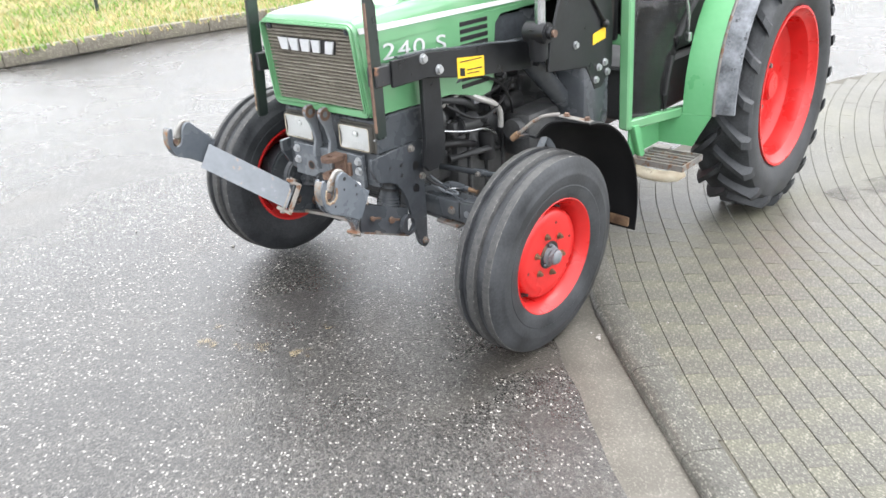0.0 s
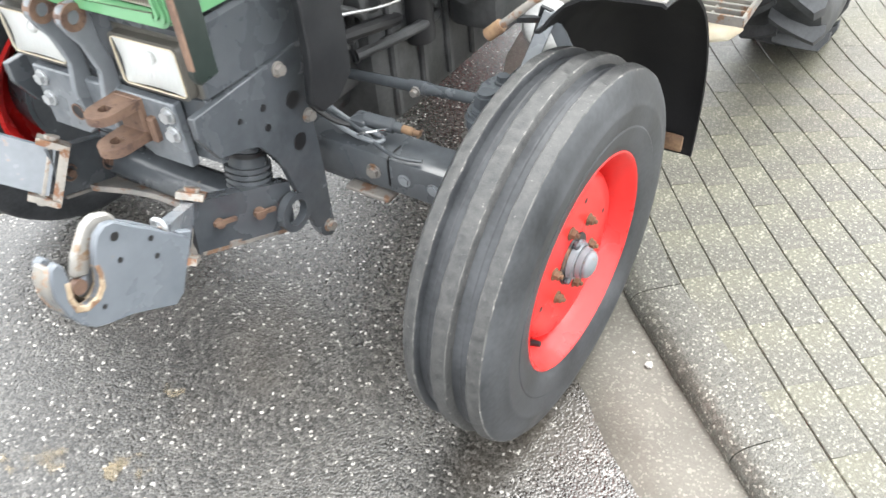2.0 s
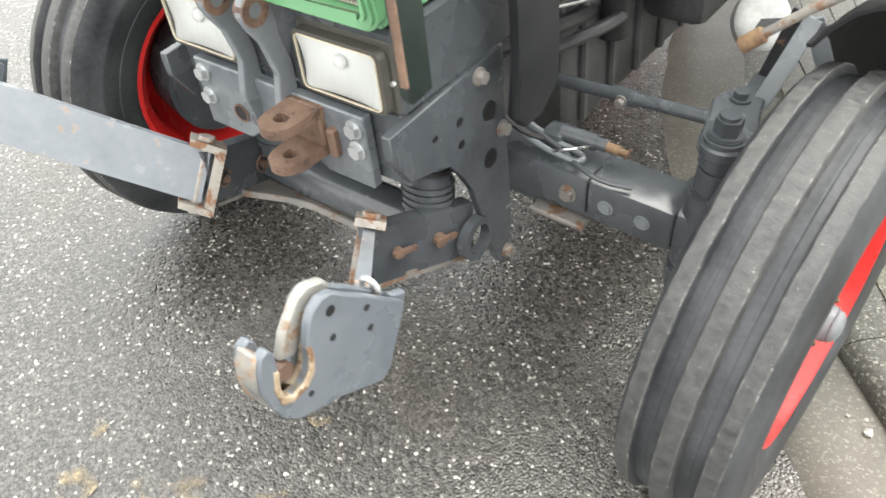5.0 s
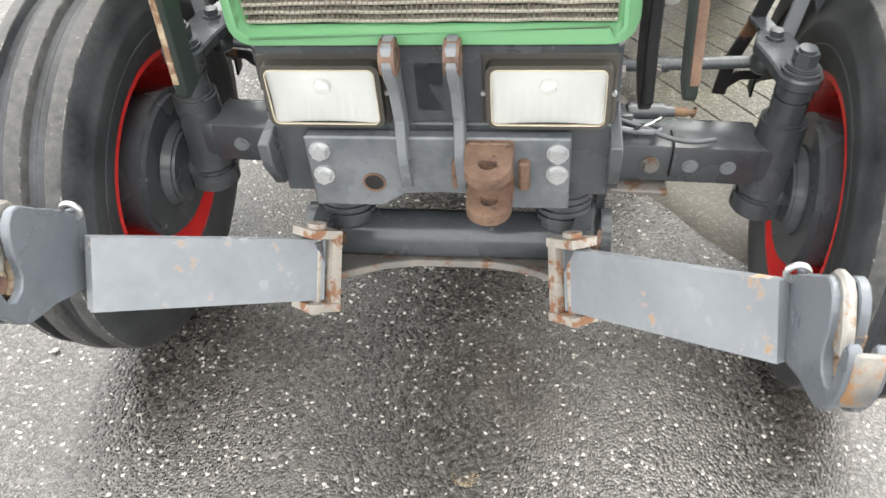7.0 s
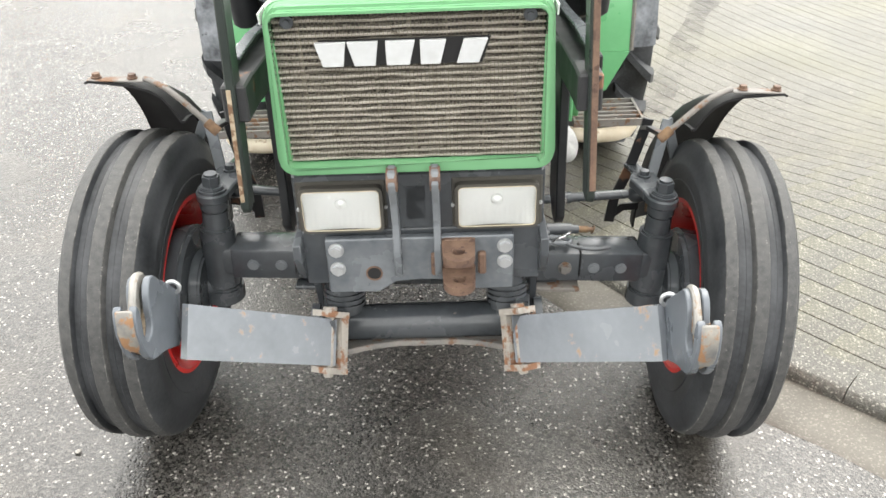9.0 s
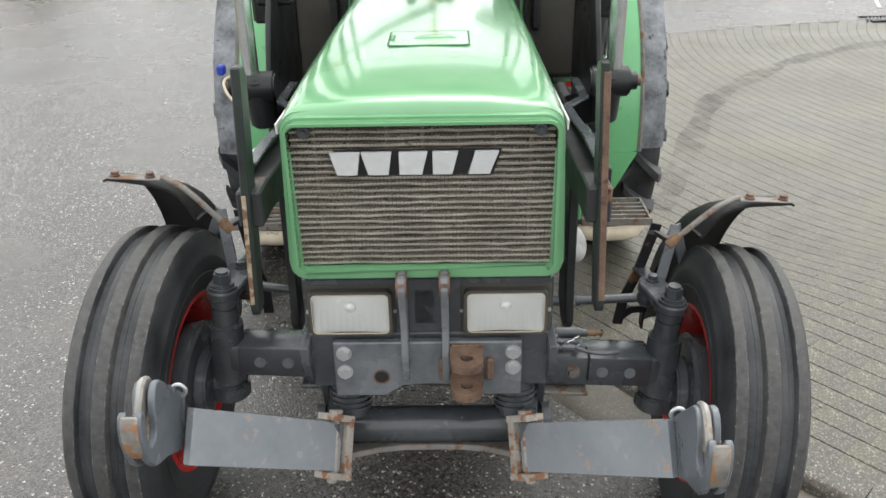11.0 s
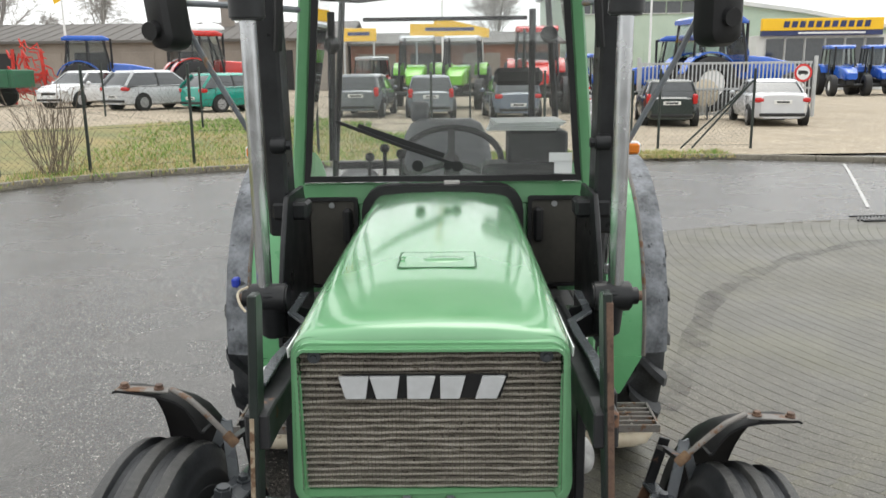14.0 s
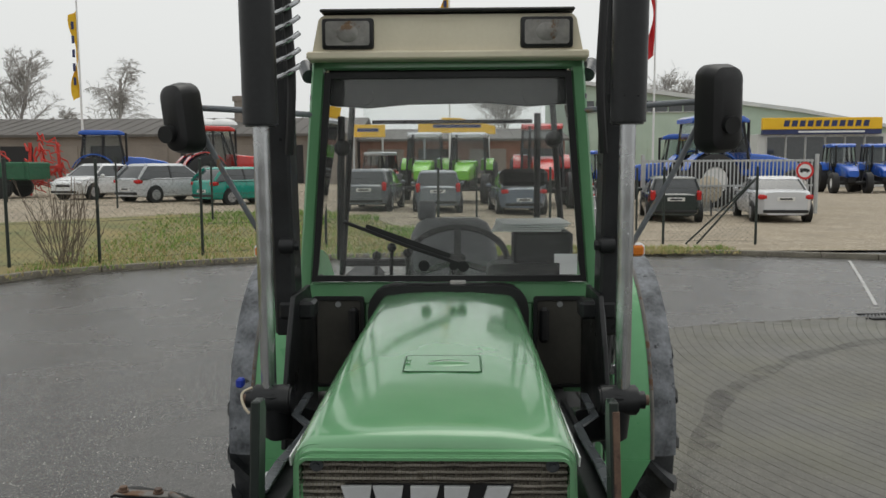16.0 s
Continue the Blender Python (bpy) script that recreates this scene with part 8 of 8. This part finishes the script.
part("sign_ring", bm, surf("sign_red", (0.60, 0.02, 0.02), (0.66, 0.03, 0.03), (0.3, 0.4), bump=0.0), sign, "red ring")
bm = bmesh.new()
plate(bm, [(-0.17, -0.04), (-0.13, -0.04), (-0.13, -0.07), (-0.08, -0.07), (-0.08, -0.04), (0.06, -0.04), (0.06, -0.07), (0.12, -0.07), (0.12, -0.04), (0.17, -0.04), (0.17, 0.03), (0.12, 0.06), (0.08, 0.06), (0.08, 0.08), (-0.17, 0.08)], 0.004, XZ)
part("lorry_symbol", bm, PLASTIC, sign, "black lorry symbol")
bm = bmesh.new()
for k in (-0.2, 0.2):
    cyl(bm, (0, 0.04, k * 0.8), (0, 0.11, k * 0.8), 0.02, seg=8)
part("sign_clamp", bm, GALV, sign)
sign.matrix_basis = pose(12.6, GY - 0.02, 1.62)
tagged(sign, "round red and white no lorries sign on the gate", "traffic sign")
# pale dish leaning behind the gate
bm = bmesh.new()
t = bmesh.new()
lathe(t, [(0.0, 0.001), (0.03, 0.3), (0.12, 0.62), (0.10, 0.62), (0.01, 0.3), (-0.02, 0.001)], 32)
bmesh.ops.transform(t, matrix=pose(0, 0, 0, 0, 0, -80), verts=t.verts)
join(bm, t)
tagged(part("round_dish", bm, surf("dish_grey", (0.45, 0.45, 0.43), (0.55, 0.55, 0.52), (0.5, 0.7)), m=pose(9.0, GY + 0.6, 0.72)), "pale grey round dish leaning behind the gate", "dish")
# red pallet truck shape and yellow crate right of the loader
bm = bmesh.new()
box(bm, (0, 0, 0.75), (0.5, 0.5, 0.45), 0.04)
box(bm, (0.02, 0, 1.45), (0.42, 0.45, 1.0), 0.05)
box(bm, (0, 0, 0.25), (0.55, 0.6, 0.5), 0.05)
tagged(part("red_implement", bm, REDM, m=lot(5.6, 26.5, 0)), "dark red machine standing upright in the lot", "farm implement")

# ---- buildings ----
SHEDROOF = surf("fibre_cement_roof", (0.085, 0.078, 0.072), (0.14, 0.13, 0.12), (0.7, 0.9), scale=0.6, fine=12)
SHEDWALL = surf("weathered_wall", (0.20, 0.172, 0.150), (0.30, 0.26, 0.225), (0.7, 0.9), scale=0.5, fine=10)
BRICKW = surf("brown_brick_wall", (0.20, 0.09, 0.06), (0.28, 0.14, 0.10), (0.7, 0.9), scale=1, fine=14)
SHEETGREEN = surf("pale_green_cladding", (0.42, 0.52, 0.42), (0.50, 0.60, 0.50), (0.5, 0.7), scale=0.6, fine=10)
OFFWHITE = surf("offwhite_cladding", (0.55, 0.56, 0.55), (0.66, 0.67, 0.66), (0.5, 0.7), scale=0.6, fine=10)
BANNER = surf("yellow_fascia", (0.85, 0.50, 0.015), (0.9, 0.55, 0.02), (0.4, 0.5), scale=1, fine=10, bump=0.0)
NAVY = surf("navy_fascia", (0.02, 0.03, 0.10), (0.03, 0.045, 0.14), (0.4, 0.5), scale=1, fine=10, bump=0.0)


def shed(label, x0, x1, y, z0, eave, ridge, wall, roof, deep=14.0, doors=0):
    t = new("shed")
    L = x1 - x0
    bm = bmesh.new()
    box(bm, (L / 2, deep / 2, (eave + z0) / 2), (L, deep, eave - z0), 0.02)
    part("wall", bm, wall, t)
    bm = bmesh.new()
    plate(bm, [(-0.5, eave - 0.1), (deep / 2, ridge), (deep + 0.5, eave - 0.1), (deep + 0.5, eave + 0.1), (deep / 2, ridge + 0.2), (-0.5, eave + 0.1)], L + 0.8, Matrix.Translation((-0.4, 0, 0)) @ YZ)
    part("roof", bm, roof, t)
    for k in range(int(L / 1.1)):
        bm = bmesh.new()
        bar(bm, [(0.4 + 1.1 * k, -0.45, eave + 0.12), (0.4 + 1.1 * k, deep / 2, ridge + 0.22)], 0.12, 0.05, (0, -0.5, 1))
        part("roof_rib", bm, roof, t)
    # openings are flat panels; every other one is black for its shaded inside
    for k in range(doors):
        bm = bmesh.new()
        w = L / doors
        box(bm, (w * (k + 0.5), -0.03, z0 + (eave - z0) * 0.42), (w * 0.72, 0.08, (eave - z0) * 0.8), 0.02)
        part("shed_door", bm, PLASTIC if k % 2 else SHEDWALL, t, "shed opening drawn as a flat panel")
    t.matrix_basis = pose(x0, y, 0)
    return tagged(t, label, "shed")


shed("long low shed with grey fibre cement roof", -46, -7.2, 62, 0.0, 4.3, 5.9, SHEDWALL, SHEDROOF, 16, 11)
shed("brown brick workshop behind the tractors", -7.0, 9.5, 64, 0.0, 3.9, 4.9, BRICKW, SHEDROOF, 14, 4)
bm = bmesh.new()
cyl(bm, (-17.5, 68, 5.2), (-17.5, 68, 7.6), 0.55, seg=16)
cyl(bm, (-17.5, 68, 7.4), (-17.5, 68, 7.8), 0.7, seg=16)
tagged(part("roof_vent", bm, SHEDWALL), "round vent on the shed roof", "roof vent")
for k in range(3):
    bm = bmesh.new()
    ball(bm, (-21.5 + 1.5 * k, 66, 5.3), 1.0, 12, 8, (1.2, 1, 0.55))
    tagged(part("white_bale", bm, WHITE), "white wrapped bale behind the roof", "bale", "white bales")
# green hall
hall = new("machine_hall")
bm = bmesh.new()
plate(bm, [(0, 0), (34, 0), (34, 4.2), (21, 6.6), (0, 9.4)], 20, pose(0, 20, 0) @ XZ)
part("wall", bm, SHEETGREEN, hall)
bm = bmesh.new()
plate(bm, [(-0.5, 9.35), (21, 6.55), (34.5, 4.1), (34.5, 4.4), (21, 6.9), (-0.5, 9.7)], 21, pose(0, 20.4, 0) @ XZ)
part("roof", bm, OFFWHITE, hall)
for k in range(8):
    bm = bmesh.new()
    box(bm, (1.5 + 1.35 * k, -0.05, 7.2), (1.2, 0.1, 1.0), 0.02)
    wd = part("window", bm, DARKGLASS, hall, "hall window")
    bm = bmesh.new()
    box(bm, (1.5 + 1.35 * k, -0.12, 6.66), (1.3, 0.12, 0.08), 0.01)
    part("window_sill", bm, OFFWHITE, wd)
for k in range(26):
    bm = bmesh.new()
    box(bm, (0.6 + 1.3 * k, -0.02, 2.1), (0.05, 0.06, 4.0), 0.01)
    part("cladding_rib", bm, SHEETGREEN, hall)
hall.matrix_basis = pose(11.5, 74, 0)
tagged(hall, "pale green machine hall with a band of windows", "hall")
# dealer's building with the yellow fascia
shop = new("shop_building")
bm = bmesh.new()
box(bm, (5, 4, 2.1), (10.4, 8, 4.2), 0.02)
part("wall", bm, OFFWHITE, shop)
bm = bmesh.new()
box(bm, (4.5, -0.35, 4.97), (9.0, 0.5, 0.90), 0.03)
fas = part("fascia", bm, BANNER, shop, "yellow sign fascia")
bm = bmesh.new()
box(bm, (4.5, -0.33, 4.325), (9.0, 0.45, 0.38), 0.02)
part("fascia_band", bm, NAVY, shop, "dark blue band under the fascia")
for k in range(11):
    bm = bmesh.new()
    x = 1.55 + 0.60 * k
    plate(bm, [(x, 4.74), (x + 0.40, 4.74), (x + 0.48, 5.20), (x + 0.08, 5.20)], 0.03, pose(0, -0.61, 0) @ XZ)
    part("sign_bar", bm, NAVY, fas)
bm = bmesh.new()
box(bm, (5.2, -0.57, 4.33), (5.0, 0.02, 0.14))
part("sign_line", bm, WHITE, fas)
for k in range(6):
    bm = bmesh.new()
    box(bm, (1.2 + 1.5 * k, -0.02, 2.1), (1.35, 0.06, 3.7), 0.02)
    wd = part("shop_window", bm, DARKGLASS, shop, "shop window")
    bm = bmesh.new()
    box(bm, (0.48 + 1.5 * k, -0.05, 2.1), (0.08, 0.1, 3.9), 0.01)
    part("window_frame", bm, GALV, wd)
shop.matrix_basis = pose(24.6, 62.5, 0, 0, 0, -3)
tagged(shop, "low shop building with a yellow sign fascia", "building")
# yellow stand roofs among the machines
for x, y, z, w, lab in ((-4.6, 46.0, 3.7, 2.0, "small yellow sign board over the machines"), (0.6, 47.0, 3.95, 4.6, "long yellow sign board over the machines")):
    b = new("sign_board")
    bm = bmesh.new()
    if w > 3:
        plate(bm, [(-w / 2, -0.30), (w / 2, -0.42), (w / 2, 0.05), (w * 0.05, 0.52), (-w * 0.2, 0.55), (-w * 0.2, 0.36), (-w / 2, 0.36)], 0.25, pose(0, 0.125, 0) @ XZ, 0.01)
    else:
        box(bm, (0, 0, 0), (w, 0.25, 0.72), 0.03)
    part("board", bm, BANNER, b)
    bm = bmesh.new()
    box(bm, (0, -0.135, 0.05), (w * 0.62, 0.02, 0.2))
    part("sign_line", bm, NAVY, b)
    for s in (-1, 1):
        bm = bmesh.new()
        cyl(bm, (s * w * 0.42, 0.1, -z), (s * w * 0.42, 0.1, 0.2), 0.06, seg=8)
        part("board_post", bm, GALV, b)
    b.matrix_basis = pose(x, y, z + 0.2, 0, 0, 4)
    tagged(b, lab, "sign board")

# ---- flags ----
def flag(label, mat, x, y, h, w, l, z1, lean=0.0):
    t = new("flag_pole")
    bm = bmesh.new()
    cyl(bm, (0, 0, 0), (lean, 0, h), 0.07, 0.035, 12)
    part("pole", bm, WHITE, t)
    bm = bmesh.new()
    n = 16
    V = []
    for k in range(n + 1):
        z = z1 - l * k / n
        row = []
        for q in range(5):
            u = q / 4
            row.append(bm.verts.new((lean * z / h - 0.06 - w * u * (0.55 + 0.45 * math.sin(k * 0.5 + 1)), 0.12 * math.sin(u * 5 + k * 0.45), z - 0.25 * u)))
        V.append(row)
    for A, B in zip(V, V[1:]):
        for q in range(4):
            bm.faces.new((A[q], A[q + 1], B[q + 1], B[q]))
    bmesh.ops.recalc_face_normals(bm, faces=bm.faces)
    bm.normal_update()
    bmesh.ops.solidify(bm, geom=bm.faces[:], thickness=0.01)
    f = part("cloth", bm, mat, t, "hanging flag cloth", 60)
    if mat is FLAGY:
        for k in range(5):
            bm = bmesh.new()
            box(bm, (lean * 0.7 - 0.06 - w * 0.35, -0.16, z1 - 0.8 - 0.75 * k), (w * 0.35, 0.02, 0.42))
            part("flag_print", bm, NAVY, f)
    t.matrix_basis = lot(x, y, 0)
    return tagged(t, label, "flag", "flags on tall poles")


FLAGY = surf("yellow_cloth", (0.80, 0.48, 0.02), (0.88, 0.56, 0.04), (0.6, 0.8), fine=40, bump=0.05)
FLAGR = surf("red_cloth", (0.50, 0.015, 0.02), (0.60, 0.025, 0.03), (0.6, 0.8), fine=40, bump=0.05)
flag("yellow banner flag hanging from a white pole", FLAGY, -20.2, 43.5, 13.5, 0.42, 4.6, 9.8)
flag("red flag hanging from a white pole", FLAGR, 11.3, 43.0, 13.5, 0.42, 4.6, 12.3)
flag("red flag hanging on a far pole", FLAGR, -9.9, 43.5, 12.0, 0.7, 2.4, 6.9)
flag("yellow flag hanging above the roof", FLAGY, 0.2, 52.0, 16.0, 0.6, 5.0, 15.8)


# ---- bare trees ----
TREEBARK = surf("tree_bark", (0.32, 0.30, 0.28), (0.46, 0.435, 0.405), (0.8, 1.0), scale=3, fine=30)


def bare_tree(label, x, y, h, spread, seed, droop=0.3):
    rng = random.Random(seed)
    t = new("birch_tree")
    wood, fine = bmesh.new(), bmesh.new()

    def grow(p, d, length, r, depth):
        n = 3
        pts = [p]
        for k in range(n):
            d = (d + Vector((rng.gauss(0, 0.11), rng.gauss(0, 0.11), (0.06 if depth < 2 else -droop * 0.20)))).normalized()
            pts.append(pts[-1] + d * length / n)
        tube(wood if depth < 3 else fine, pts, max(r, 0.0095), 6 if depth < 2 else 3)
        if depth >= 4:
            return
        for k in range((16, 8, 6, 6)[depth]):
            f = rng.uniform(0.28, 1.0)
            i = min(n - 1, int(f * n))
            q = pts[i].lerp(pts[i + 1], f * n - i)
            a = rng.uniform(0, 6.28)
            nd = (d * 0.8 + Vector((math.cos(a), math.sin(a), rng.uniform(0.0, 0.45))) * 0.7).normalized()
            k1 = spread * (0.62 - 0.36 * f) if depth == 0 else rng.uniform(0.36, 0.60)
            grow(q, nd, length * k1, r * (0.42 if depth == 0 else 0.5), depth + 1)

    grow(Vector((0, 0, 0)), Vector((0, 0, 1)), h * 0.86, h * 0.010, 0)
    part("trunk", wood, TREEBARK, t, "trunk and limbs", 60)
    part("crown", fine, TREEBARK, t, "fine leafless twigs", 0)
    t.matrix_basis = pose(x, y, 0)
    return tagged(t, label, "tree", "bare trees behind the buildings")


bare_tree("bare round-crowned tree behind the shed", -44.0, 80, 12.8, 0.85, 2)
bare_tree("tall leafless birch with hanging twigs", -33.8, 80, 12.6, 0.72, 1, 1.1)
bare_tree("low bare tree behind the shed", -39.5, 82, 7.5, 0.9, 3)
bare_tree("far bare tree over the hall roof", 31.5, 118, 14.5, 0.9, 4)
bare_tree("far bare tree beside the hall", 35.0, 120, 13.5, 0.9, 5)
bare_tree("bare tree behind the workshop", 6.0, 84, 10.5, 1.1, 6)

# distant woods closing the horizon
WOODS = surf("far_woods", (0.10, 0.095, 0.085), (0.18, 0.17, 0.155), (0.9, 1.0), scale=0.15, fine=1.5, bump=0.0)
bm = bmesh.new()
prng = random.Random(31)
for k in range(260):
    a = radians(prng.uniform(-75, 80))
    r = prng.uniform(170, 260)
    x, y = r * math.sin(a), r * math.cos(a)
    h = prng.uniform(5, 9.5)
    for q in range(5):
        ball(bm, (x + prng.gauss(0, 2.2), y + prng.gauss(0, 2), h * prng.uniform(0.25, 0.8)), prng.uniform(1.2, 2.6), 6, 4, (1, 1, prng.uniform(0.7, 1.3)))
tagged(part("far_woods", bm, WOODS, smooth=0), "grey leafless woods on the horizon", "woods", kind="stuff")

# a low unseen wall, added behind the camera to darken reflections and front faces
UNSEENWALL = surf("unseen_wall_grey", (0.14, 0.128, 0.112), (0.22, 0.205, 0.182), (0.7, 0.9), scale=2, fine=30, bump=0.2)
bm = bmesh.new()
box(bm, (0, -34.0, 1.4), (90, 6.0, 3.2), 0.05)
tagged(part("wall_south", bm, UNSEENWALL), "plain unseen wall added behind the camera to darken reflections", "wall", kind="structure")

# round mesh dish behind the gate
bm = bmesh.new()
lathe(bm, [(0.0, 0.02), (0.02, 0.16), (0.06, 0.32), (0.12, 0.48), (0.14, 0.48), (0.08, 0.32), (0.04, 0.16), (0.02, 0.02)], 32)
dish = part("round_dish", bm, BEIGE, None, m=pose(9.35, 27.0, lot_z(9.35, 27.0) + 0.95, 0, 12, 96))
tagged(dish, "pale round ribbed dish leaning behind the gate", "dish")
for k in range(12):
    a = k * math.pi / 6
    bm = bmesh.new()
    tube(bm, [(0.03, 0.04 * math.cos(a), 0.04 * math.sin(a)), (0.085, 0.30 * math.cos(a), 0.30 * math.sin(a)), (0.145, 0.475 * math.cos(a), 0.475 * math.sin(a))], 0.012, 6)
    part("dish_rib", bm, WHITE, dish)
bm = bmesh.new()
cyl(bm, (0.05, 0, -0.42), (0.10, 0, -0.98), 0.03, seg=10)
part("dish_foot", bm, GREY, dish)
